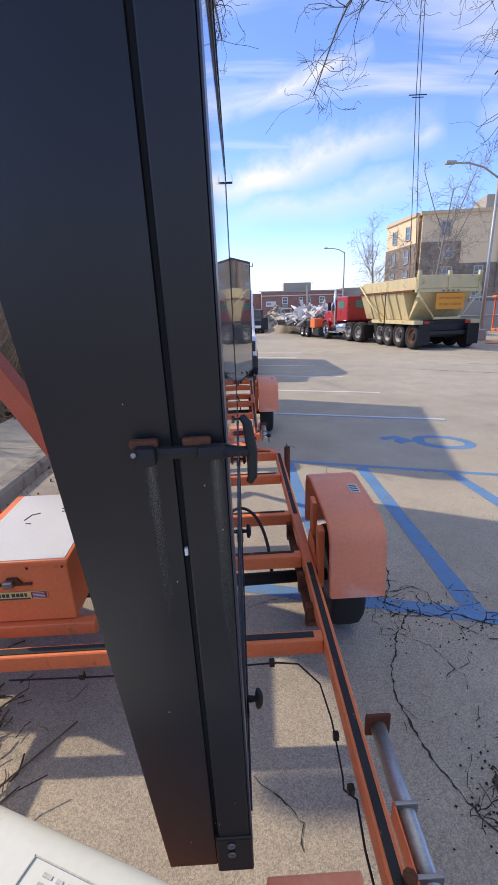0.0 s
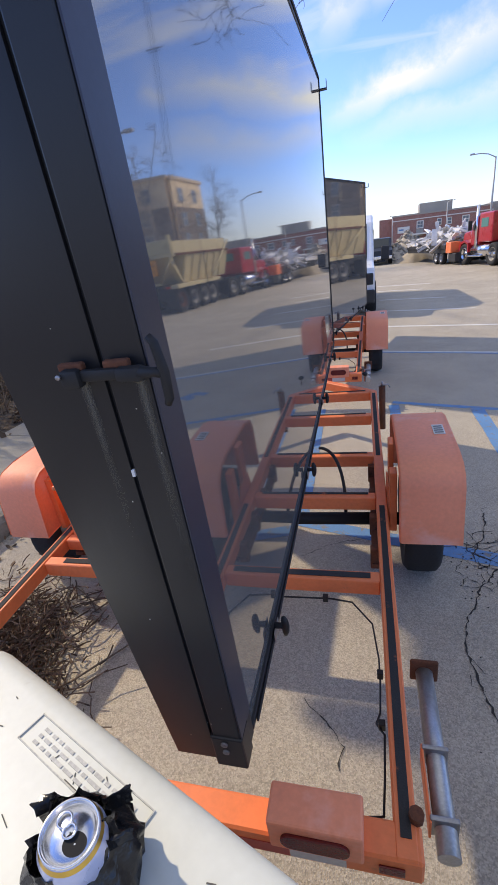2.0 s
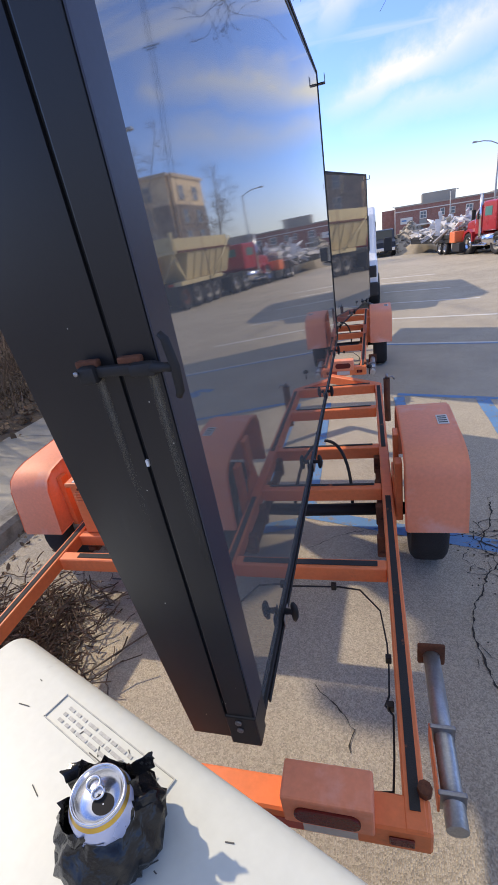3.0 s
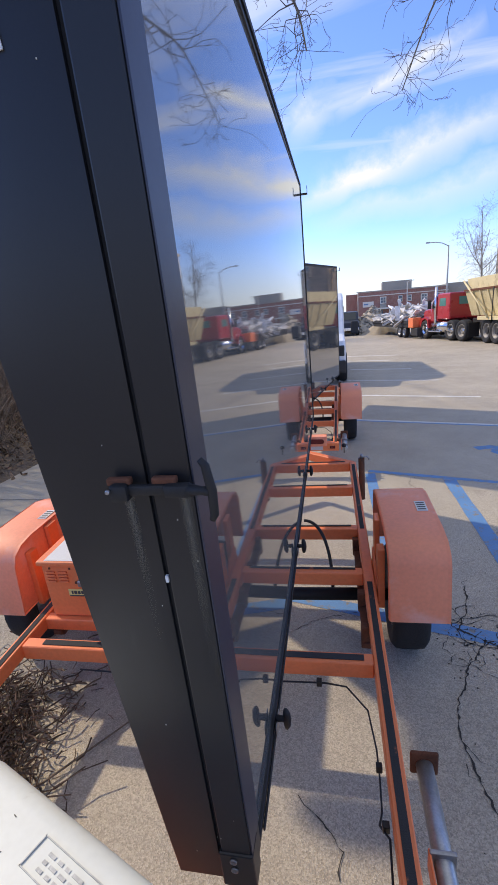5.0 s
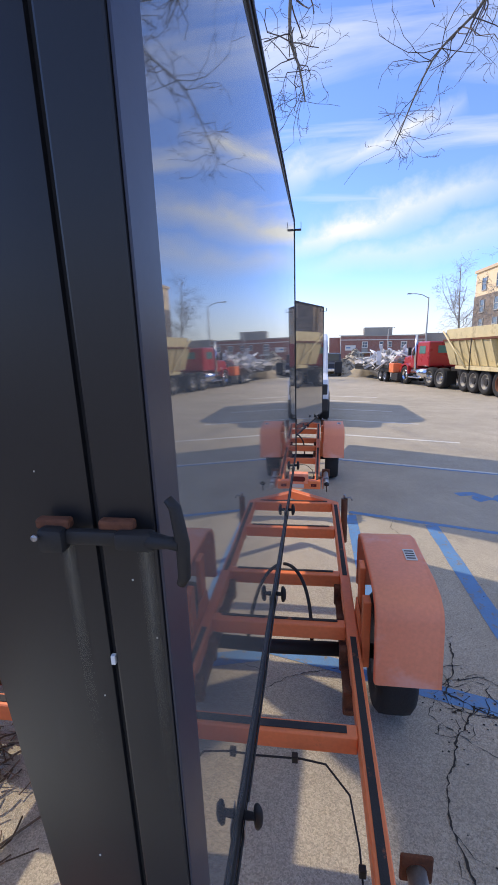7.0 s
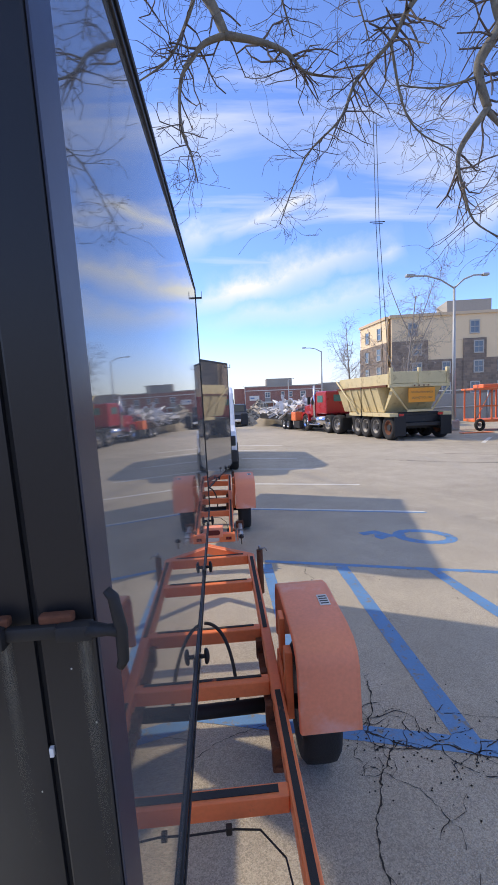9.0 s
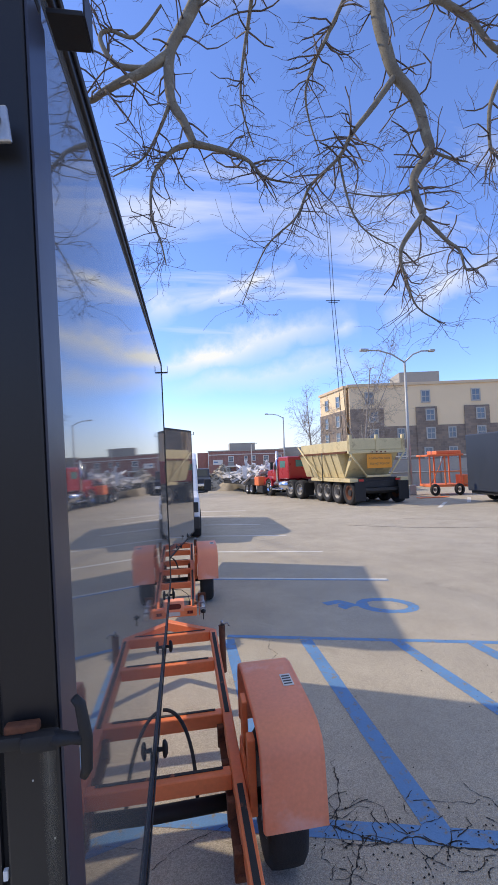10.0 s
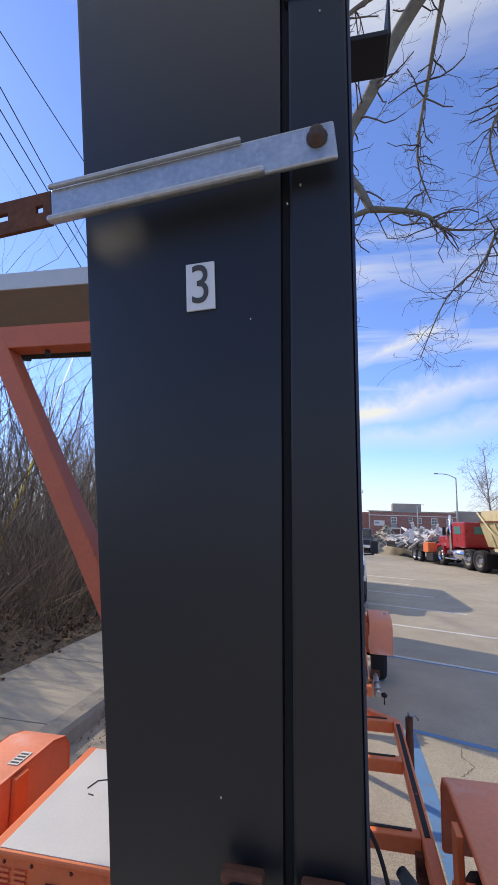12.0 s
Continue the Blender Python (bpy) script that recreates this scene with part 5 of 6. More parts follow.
        for poly in fl.data.polygons:
            poly.use_smooth = True


can_and_bag()


# ---- trucks ----
def dump_truck():
    m = pose(6.72, 16.50, 0, 0, 0, 8.5) @ Matrix.Diagonal((1, 1, 1.07, 1))
    m2 = pose(6.80, 16.88, 0, 0, 0, 16)
    t = thing("dump_trailer", m, "weathered pale yellow bottom-dump trailer with ribbed sides", "truck trailer")
    W0, W1, Y0, Y1 = -0.12, 2.52, -0.35, 4.75
    prof = [(W0 + 0.35, 1.0), (W0 + 0.02, 1.95), (W0 + 0.02, 2.02), (W1 - 0.02, 2.02), (W1 - 0.02, 1.95), (W1 - 0.35, 1.0)]
    hop = part("hopper", prism(B(), prof, Y0 + 0.9, Y1 - 0.3, "y"), YELLOW, t)
    part("top_board", bx(B(), W0 + 0.10, W0 + 0.16, Y0 + 0.25, Y1 - 0.3, 2.02, 2.42, 0.01), YELLOW, t)
    part("top_board", bx(B(), W1 - 0.16, W1 - 0.10, Y0 + 0.25, Y1 - 0.3, 2.02, 2.42, 0.01), YELLOW, t)
    part("tarp", prism(B(), [(W0 + 0.17, 2.30), ((W0 + W1) / 2, 2.50), (W1 - 0.17, 2.30), (W1 - 0.17, 2.26), ((W0 + W1) / 2, 2.44), (W0 + 0.17, 2.26)], Y0 + 0.3, Y1 - 0.4, "y"), YELLOW, t)
    part("top_rail", bx(B(), W0 - 0.03, W0 + 0.05, Y0 + 0.2, Y1 - 0.25, 1.94, 2.02, 0.01), RUST, t, "rust-orange top rail")
    part("lower_flange", bx(B(), W0 - 0.02, W0 + 0.34, Y0 - 0.05, Y1 - 1.6, 0.86, 0.99, 0.01), YELLOW, t)
    part("lower_flange", bx(B(), W1 - 0.34, W1 + 0.02, Y0 - 0.05, Y1 - 1.6, 0.86, 0.99, 0.01), YELLOW, t)
    for i in range(6):
        y = Y0 + 0.95 + i * 0.62
        part("rib", prism(B(), [(W0 + 0.30, 1.0), (W0 - 0.02, 1.94), (W0 + 0.05, 1.94), (W0 + 0.38, 1.0)], y - 0.035, y + 0.035, "y"), YELLOW, t)
    part("strut", tube(B(), [(W0 - 0.06, 2.2, 0.95), (W0 - 0.04, 4.5, 2.35)], 0.035, 8), YELLOW, t, "pale diagonal tarp arm")
    part("strut", tube(B(), [(W0 - 0.05, 1.9, 0.86), (W0 - 0.05, 1.9, 2.0)], 0.02, 6), BLACK_M, t)
    # rear: inverted trapezium gate leaning outwards at the top, with frame
    part("tail_gate", prism(B(), [(Y0 + 0.9, 1.02), (Y0 + 0.05, 2.02), (Y0 + 0.05, 2.40), (Y0 + 0.13, 2.40), (Y0 + 0.98, 1.02)], W0 + 0.30, W1 - 0.30, "x"), YELLOW, t)
    part("rear_rail", bx(B(), W0, W1, Y0, Y0 + 0.12, 1.92, 2.04, 0.01), YELLOW, t)
    part("rear_rail", bx(B(), W0 + 0.02, W1 - 0.02, Y0 + 0.02, Y0 + 0.1, 2.05, 2.48, 0.02), YELLOW, t)
    for x in (W0 + 0.10, W1 - 0.10, (W0 + W1) / 2 - 0.02):
        part("post", bx(B(), x - 0.06, x + 0.06, Y0 - 0.02, Y0 + 0.10, 2.02, 2.62, 0.01), YELLOW, t)
    for xa, xb in ((W0 + 0.05, 0.72), (W1 - 0.05, W1 - 0.74)):
        part("gate_brace", tube(B(), [(xa, Y0 + 0.02, 1.95), (xb, Y0 + 0.10, 1.06)], 0.035, 8), YELLOW, t)
    part("gate_brace", bx(B(), 0.70, W1 - 0.72, Y0 + 0.06, Y0 + 0.13, 1.02, 1.10, 0.01), YELLOW, t)
    sg = part("warning_sign", bx(B(), 0.66, 1.80, Y0 - 0.06, Y0 - 0.035, 1.36, 1.88, 0.005), SIGN_O, t, "orange warning sign")
    text("lettering", "CONSTRUCTION VEHICLE", 0.095, pose(1.24, Y0 - 0.0615, 1.72, 90, 0, 0) @ Matrix.Scale(0.85, 4, (1, 0, 0)), PRINT, sg)
    text("lettering", "DO NOT FOLLOW", 0.105, pose(1.24, Y0 - 0.0615, 1.52, 90, 0, 0), PRINT, sg)
    for x in (0.95, 1.15, 1.35, 1.55):
        part("marker_lamp", bx(B(), x - 0.03, x + 0.03, Y0 - 0.02, Y0 - 0.002, 1.95, 1.99), LENS, t)
    part("chassis", bx(B(), W0 + 0.45, W1 - 0.45, Y0 + 0.2, Y1 - 0.2, 0.62, 0.88, 0.02), BLACK_M, t)
    part("rear_frame", bx(B(), W0 + 0.25, W1 - 0.25, Y0 + 0.25, Y0 + 0.60, 0.45, 1.00, 0.03), BLACK_M, t)
    part("axle", tube(B(), [(0.1, 0.0, 0.46), (2.3, 0.0, 0.46)], 0.07, 10), BLACK_M, t)
    part("bumper", bx(B(), W0 + 0.35, W1 - 0.35, Y0 + 0.0, Y0 + 0.12, 0.50, 0.62, 0.01), BLACK_M, t)
    for x in (0.02, 2.02):
        part("mud_flap", bx(B(), x, x + 0.48, Y0 - 0.12, Y0 - 0.10, 0.16, 0.86, 0.004), RUBBER, t, "black mud flap")
    for x in (0.36, 2.04):
        part("tail_lamp", bx(B(), x - 0.10, x + 0.10, Y0 - 0.06, Y0 - 0.03, 0.88, 0.96), LENS_B, t)
    for k, y in enumerate((0.0, 0.98, 1.9, 2.65)):
        for x, s in ((0.14, -1), (2.30, 1)):
            w = part("wheel_hub", tube(B(), [(x - 0.1, y, 0.46), (x + 0.1, y, 0.46)], 0.12, 10), BLACK_M, t)
            wheel(w, x, y, 0.46, 0.46, 0.30, s, RUST if k == 0 else DULL, n=20)
    # tractor
    c = thing("tractor_truck", m2, "red long-nose tractor truck hitched to a dump trailer", "truck")
    part("sleeper_cab", bx(B(), 0.12, 2.20, 4.95, 6.05, 0.95, 2.12, 0.06, None, 3), RED, c)
    part("cab", prism(B(), [(6.05, 0.85), (6.05, 2.02), (6.35, 2.02), (6.70, 1.62), (6.75, 0.85)], 0.16, 2.16, "x", 0.03), RED, c)
    part("hood", prism(B(), [(6.75, 0.70), (6.75, 1.55), (8.0, 1.38), (8.12, 1.25), (8.12, 0.70)], 0.50, 1.82, "x", 0.05), RED, c)
    part("side_window", bx(B(), 0.112, 0.122, 5.30, 5.85, 1.55, 1.90), GLASS_G, c, "green tinted side window")
    part("rear_window", bx(B(), 0.55, 1.75, 4.935, 4.949, 1.58, 1.92), GLASS_G, c, "green tinted rear window")
    part("cab_window", prism(B(), [(6.15, 1.45), (6.15, 1.9), (6.36, 1.9), (6.62, 1.6), (6.62, 1.45)], 0.150, 0.158, "x"), GLASS_D, c)
    part("windscreen", prism(B(), [(6.37, 2.01), (6.74, 1.58), (6.755, 1.6), (6.39, 2.03)], 0.3, 2.0, "x"), GLASS_D, c)
    for x in (0.10, 2.22):
        part("front_fender", prism(B(), [(6.75, 0.55), (6.85, 0.95), (7.15, 1.08), (7.55, 1.0), (7.75, 0.6), (7.6, 0.6), (7.45, 0.9), (7.15, 0.98), (6.92, 0.88), (6.85, 0.55)], x - 0.02 if x < 1 else x - 0.42, x + 0.42 if x < 1 else x + 0.02, "x", 0.01), RED, c)
        part("exhaust_stack", tube(B(), [(x + (0.02 if x < 1 else -0.02), 6.2, 0.7), (x + (0.02 if x < 1 else -0.02), 6.2, 2.45)], 0.065, 12), CHROME, c)
        part("fuel_tank", tube(B(), [(x + (0.2 if x < 1 else -0.2), 5.0, 0.62), (x + (0.2 if x < 1 else -0.2), 6.5, 0.62)], 0.26, 16), CHROME, c)
        part("step", bx(B(), x - 0.06, x + 0.06, 5.6, 6.7, 0.36, 0.42, 0.01), CHROME, c)
        part("mirror", bx(B(), x - 0.18 if x < 1 else x + 0.02, x - 0.02 if x < 1 else x + 0.18, 6.55, 6.62, 1.45, 1.85, 0.01), BLACK_M, c)
        w = part("wheel_hub", tube(B(), [(x + (0.05 if x < 1 else -0.25), 7.2, 0.46), (x + (0.25 if x < 1 else -0.05), 7.2, 0.46)], 0.1, 10), CHROME, c)
        wheel(w, x + (0.13 if x < 1 else -0.13), 7.2, 0.46, 0.46, 0.28, -1 if x < 1 else 1, CHROME, n=20)
        for y in (3.95, 4.85):
            w = part("wheel_hub", tube(B(), [(x + (0.05 if x < 1 else -0.35), y, 0.46), (x + (0.35 if x < 1 else -0.05), y, 0.46)], 0.1, 10), CHROME, c)
            wheel(w, x + (0.20 if x < 1 else -0.20), y, 0.46, 0.46, 0.42, -1 if x < 1 else 1, DULL, n=20)
        part("mud_flap", bx(B(), x if x < 1 else x - 0.5, x + 0.5 if x < 1 else x, 3.38, 3.40, 0.20, 0.80, 0.004), RUBBER, c)
    part("frame", bx(B(), 0.70, 1.62, 3.4, 8.1, 0.55, 0.78, 0.02), BLACK_M, c)
    part("bumper", bx(B(), 0.10, 2.22, 8.12, 8.24, 0.40, 0.70, 0.02), CHROME, c)
    part("grille", bx(B(), 0.75, 1.57, 8.122, 8.16, 0.72, 1.22, 0.02), CHROME, c)
    part("air_filter", tube(B(), [(0.34, 6.78, 1.0), (0.34, 6.78, 1.5)], 0.13, 12), CHROME, c)


dump_truck()


def debris_trailer():
    m = pose(4.35, 25.4, 0, 0, 0, 14)
    t = thing("debris_trailer", m, "dark tilt trailer heaped with pale scrap pieces", "trailer")
    part("bed", bx(B(), -0.1, 2.2, -0.3, 5.2, 0.55, 0.75, 0.02), BLACK_M, t)
    for x in (-0.14, 2.2):
        part("side_board", bx(B(), x, x + 0.05, -0.3, 5.2, 0.75, 0.92, 0.01), BLACK_M, t)
    for y in (0.3, 0.95):
        for x, s in ((0.02, -1), (2.1, 1)):
            w = part("wheel_hub", tube(B(), [(x - 0.1, y, 0.33), (x + 0.1, y, 0.33)], 0.09, 10), STEEL, t)
            wheel(w, x, y, 0.33, 0.33, 0.22, s, STEEL, n=18)
    part("tool_box", bx(B(), -0.1, 1.0, -1.4, -0.6, 0.15, 0.55, 0.03), BLACK_M, t)
    part("orange_panel", bx(B(), -0.16, 0.3, -1.0, -0.4, 0.55, 1.05, 0.03), ORANGE, t, "orange panel")
    rnd = random.Random(9)
    bm = B()
    for i in range(170):
        p = Vector((rnd.uniform(-0.1, 2.1), rnd.uniform(-0.2, 5.0), 0.8 + rnd.uniform(0, 1.0)))
        p.z = 0.8 + (p.z - 0.8) * (1 - abs(p.x - 1.05) / 1.6)
        mm = Matrix.Translation(p) @ Euler((rnd.gauss(0, 0.5), rnd.gauss(0, 0.5), rnd.uniform(0, 6.3))).to_matrix().to_4x4()
        bx(bm, -rnd.uniform(0.15, 0.6), rnd.uniform(0.15, 0.6), -rnd.uniform(0.03, 0.2), rnd.uniform(0.03, 0.2), -0.025, 0.03, 0, mm)
    ob = part("scrap_load", bm, SCRAP, t, "tangled pale scrap"); tagged(ob, kind="stuff")


debris_trailer()


def heap(name, cx, cy, rx, ry, h, seed, material, label, chunks=0):
    bm = B()
    n, rings = 40, 12
    top = bm.verts.new((cx, cy, h * 0.98))
    prev = None
    for j in range(1, rings + 1):
        u = j / rings
        ring = []
        for i in range(n):
            a = 2 * math.pi * i / n
            k = 1 + 0.22 * noise.noise(Vector((math.cos(a) * 2, math.sin(a) * 2, seed)))
            x, y = cx + rx * u * k * math.cos(a), cy + ry * u * k * math.sin(a)
            z = h * (1 - u) ** 1.15 + 0.10 * h * noise.noise(Vector((x * 1.5, y * 1.5, seed))) * (1 - u) - (0.03 if j == rings else 0)
            ring.append(bm.verts.new((x, y, z)))
        for i in range(n):
            if prev:
                f = bm.faces.new((prev[i], ring[i], ring[(i + 1) % n], prev[(i + 1) % n]))
            else:
                f = bm.faces.new((top, ring[i], ring[(i + 1) % n]))
            f.smooth = True
        prev = ring
    rnd = random.Random(seed)
    for i in range(chunks):
        a, u = rnd.uniform(0, 6.3), rnd.uniform(0, 0.95)
        p = (cx + rx * u * math.cos(a), cy + ry * u * math.sin(a), h * (1 - u) ** 1.15 + 0.02)
        s = rnd.uniform(0.05, 0.17)
        bx(bm, -s, s, -s * 0.7, s * 0.7, -s * 0.4, s * 0.4, 0, Matrix.Translation(p) @ Euler((rnd.uniform(0, 6), rnd.uniform(0, 6), rnd.uniform(0, 6))).to_matrix().to_4x4())
    return solo(name, bm, material, label, "heap", kind="stuff")


heap("rubble_heap", 3.3, 34.0, 2.3, 2.0, 1.75, 3, RUBBLE, "heap of broken concrete slabs and rubble", 300)
heap("sand_heap", 3.6, 31.3, 1.5, 1.2, 0.95, 8, SAND, "smooth tan heap of sand")


def van():
    m = pose(-1.55, 10.0, 0, 0, 0, 0)
    t = thing("white_van", m, "white van parked nose-on with black side mirrors", "van")
    prof = [(0.0, 0.42), (-0.05, 0.75), (0.05, 1.02), (0.75, 1.14), (1.35, 1.95), (1.8, 2.12), (5.0, 2.12), (5.0, 0.42)]
    part("body", prism(B(), prof, 0, 2.08, "x", 0.05), VAN, t)
    part("windscreen", prism(B(), [(0.80, 1.17), (1.33, 1.90), (1.31, 1.92), (0.78, 1.19)], 0.15, 1.93, "x"), GLASS_D, t)
    part("side_window", bx(B(), 2.078, 2.086, 1.2, 1.95, 1.25, 1.78), GLASS_D, t)
    part("bumper", bx(B(), 0.0, 2.08, -0.12, 0.05, 0.30, 0.58, 0.03), BLACK_M, t)
    part("headlamp", bx(B(), 1.75, 2.05, -0.06, 0.1, 0.68, 0.92, 0.02), GLASS_D, t)
    part("headlamp", bx(B(), 0.03, 0.33, -0.06, 0.1, 0.68, 0.92, 0.02), GLASS_D, t)
    for s, x in ((1, 2.08), (-1, 0)):
        a = part("mirror_arm", tube(B(), [(x, 0.95, 1.08), (x + s * 0.25, 0.9, 1.10)], 0.02, 8), BLACK_M, t)
        part("mirror", bx(B(), min(x + s * 0.16, x + s * 0.34), max(x + s * 0.16, x + s * 0.34), 0.85, 0.95, 1.12, 1.42, 0.03), BLACK_M, a)
        for y in (0.75, 3.9):
            w = part("wheel_hub", tube(B(), [(x - 0.05 - 0.1, y, 0.36), (x - 0.05 + 0.1, y, 0.36)], 0.08, 10), STEEL, t)
            wheel(w, x - s * 0.08, y, 0.36, 0.36, 0.25, s, STEEL, n=22)


van()


def pickup_far():
    t = thing("dark_pickup", pose(0.30, 31.0, 0, 0, 0, 0), "dark blue pickup parked beyond the white van", "car")
    part("body", prism(B(), [(0, 0.4), (0, 0.85), (0.9, 1.0), (1.3, 1.55), (2.6, 1.6), (3.0, 1.0), (4.8, 1.0), (4.8, 0.4)], 0, 1.85, "x", 0.06), NAVY, t)
    part("windscreen", prism(B(), [(0.95, 1.03), (1.29, 1.5), (1.27, 1.52), (0.93, 1.05)], 0.15, 1.7, "x"), GLASS_D, t)
    part("bumper", bx(B(), 0.02, 1.83, -0.08, 0.05, 0.35, 0.55, 0.02), CHROME, t)
    for x, s in ((0.08, -1), (1.77, 1)):
        for y in (0.85, 3.7):
            w = part("wheel_hub", tube(B(), [(x - 0.08, y, 0.36), (x + 0.08, y, 0.36)], 0.08, 10), STEEL, t)
            wheel(w, x, y, 0.36, 0.36, 0.24, s, STEEL, n=18)


pickup_far()


# ---- parked equipment by the fence ----
def light_plant():
    t = thing("equipment_trailer", pose(11.75, 19.0, 0, 0, 0, -8) @ Matrix.Diagonal((0.8, 1, 1, 1)), "open orange steel frame trailer with roof panel", "trailer")
    part("deck", bx(B(), 0, 2.0, 0, 1.3, 0.40, 0.52, 0.02), ORANGE, t)
    part("roof", bx(B(), -0.12, 2.05, -0.05, 1.35, 1.86, 1.95, 0.02), ORANGE, t)
    part("roof_cap", bx(B(), 0.5, 2.0, 0.1, 1.2, 1.955, 2.12, 0.03), ORANGE, t)
    for x in (0.05, 0.95, 1.88):
        for y in (0.05, 1.25):
            part("post", bx(B(), x - 0.035, x + 0.035, y - 0.035, y + 0.035, 0.52, 1.86, 0.005), ORANGE, t)
    for x in (0.05, 1.0):
        part("rail", bx(B(), x, x + 0.86, 0.03, 0.06, 1.1, 1.16), ORANGE, t)
    part("rail", tube(B(), [(0.1, 0.05, 0.55), (0.9, 0.05, 1.8)], 0.02, 6), ORANGE, t)
    part("tongue", beam(B(), (2.0, 0.6, 0.5), (3.2, 0.4, 0.42), 0.10, 0.12), ORANGE, t)
    part("engine_box", bx(B(), 2.1, 2.6, 0.2, 1.0, 0.5, 0.95, 0.04), ORANGE, t)
    for x in (0.25, 1.7):
        w = part("wheel_hub", tube(B(), [(x, -0.12, 0.28), (x, 0.05, 0.28)], 0.08, 10), STEEL, t)
        part("tyre", lathe(B(), [(0.17, -0.09), (0.27, -0.08), (0.28, 0), (0.27, 0.08), (0.17, 0.09)], 20, pose(x, -0.05, 0.28, 90, 0, 0)), TYRE, w)
    solo("orange_mat", bx(B(), 10.6, 12.0, 17.9, 18.25, 0.004, 0.03, 0.005), ORANGE, "flat orange strip lying on the asphalt", "mat")
    d = thing("box_trailer", pose(11.6, 13.8, 0, 0, 0, 0), "dark blue-black enclosed box trailer", "trailer")
    part("body", bx(B(), 0, 4.2, 0, 2.2, 0.42, 2.68, 0.05, None, 3), NAVY, d)
    part("frame", bx(B(), 0.1, 4.1, 0.1, 2.1, 0.30, 0.415, 0.01), BLACK_M, d)
    part("trim", bx(B(), -0.006, 0.02, -0.006, 0.05, 0.6, 2.4), BLACK_M, d)
    for x in (1.1, 1.9):
        for y in (0.12, 2.08):
            w = part("wheel_hub", tube(B(), [(x, y - 0.08, 0.33), (x, y + 0.08, 0.33)], 0.08, 10), STEEL, d)
            part("tyre", lathe(B(), [(0.19, -0.11), (0.31, -0.10), (0.33, 0), (0.31, 0.10), (0.19, 0.11)], 20, pose(x, y, 0.33, 90, 0, 0)), TYRE, w)


light_plant()


def fence():
    t = thing("yard_fence", pose(8.6, 27.0, 0, 0, 0, -10), "grey screened yard fence with pale tubular posts", "fence")
    part("screen", bx(B(), 0, 24, -0.02, 0.0, 0.05, 1.75), GREYW, t, "grey-brown fence screen")
    for i in range(13):
        part("fence_post", tube(B(), [(i * 2.0, -0.06, 0.0), (i * 2.0, -0.06, 2.0)], 0.05, 8), POLE, t)
    for z in (0.95, 1.95):
        part("fence_rail", tube(B(), [(0, -0.06, z), (24, -0.06, z)], 0.04, 8), POLE, t)
    s = thing("white_canopy", pose(8.9, 24.0, 0, 0, 0, -10), "low white frame canopy behind the truck", "canopy")
    part("roof", prism(B(), [(0, 1.85), (0.5, 2.1), (2.2, 2.15), (2.8, 1.95), (2.8, 1.85), (2.2, 2.05), (0.5, 2.0)], 0, 2.4, "y"), WFRAME, s)
    for x in (0.3, 2.4):
        for y in (0.1, 2.3):
            part("post", tube(B(), [(x, y, 0), (x, y, 2.0)], 0.04, 8), WFRAME, s)


fence()


def drum():
    """A ribbed orange channelizing drum lying on its side."""
    d = thing("traffic_drum", pose(12.1, 22.9, 0.30, 0, 90, -12), "orange plastic traffic drum lying on its side", "traffic drum")
    part("drum_body", lathe(B(), [(0.002, -0.46), (0.29, -0.46), (0.30, -0.42), (0.27, -0.40), (0.27, -0.22), (0.285, -0.20), (0.255, -0.18), (0.255, 0.0), (0.27, 0.02), (0.24, 0.04), (0.24, 0.22), (0.255, 0.24), (0.22, 0.26), (0.20, 0.42), (0.002, 0.43)], 24), SIGN_R, d)
    part("drum_handle", tube(B(), [(-0.09, 0, 0.42), (-0.08, 0, 0.50), (0.08, 0, 0.50), (0.09, 0, 0.42)], 0.016, 8), SIGN_R, d)


drum()


# ---- lamps, mast, wires ----
def lamp_post(name, x, y, h, arms, label, r=0.09):
    t = thing("street_lamp", pose(x, y, 0), label, "street lamp", "street lamps")
    part("pole", tube(B(), [(0, 0, 0), (0, 0, h)], [r, r * 0.6], 12), POLE, t)
    part("base", bx(B(), -0.2, 0.2, -0.2, 0.2, 0, 0.5, 0.04), POLE, t)
    for dx, dz in arms:
        a = part("arm", tube(B(), [(0, 0, h - 0.08), (dx * 0.35, 0, h + dz * 0.65), (dx * 0.7, 0, h + dz), (dx, 0, h + dz * 1.02)], 0.04, 8), POLE, t)
        part("lamp_head", bx(B(), min(dx, dx * 1.22), max(dx, dx * 1.22), -0.12, 0.12, h + dz - 0.04, h + dz + 0.08, 0.03), POLE, a)


lamp_post("a", 11.3, 20.0, 6.7, ((-1.9, 0.5), (1.35, 0.5)), "tall grey twin-arm street lamp")
lamp_post("b", 10.85, 45.0, 6.65, ((-1.6, 0.33),), "grey single-arm street lamp", 0.10)
lamp_post("c", 13.4, 83.0, 5.6, ((0.9, 0.2),), "slim hooked lamp by the brick building", 0.10)
lamp_post("d", 5.2, 83.0, 4.5, ((-0.3, 0.1),), "small lamp by the brick building", 0.09)


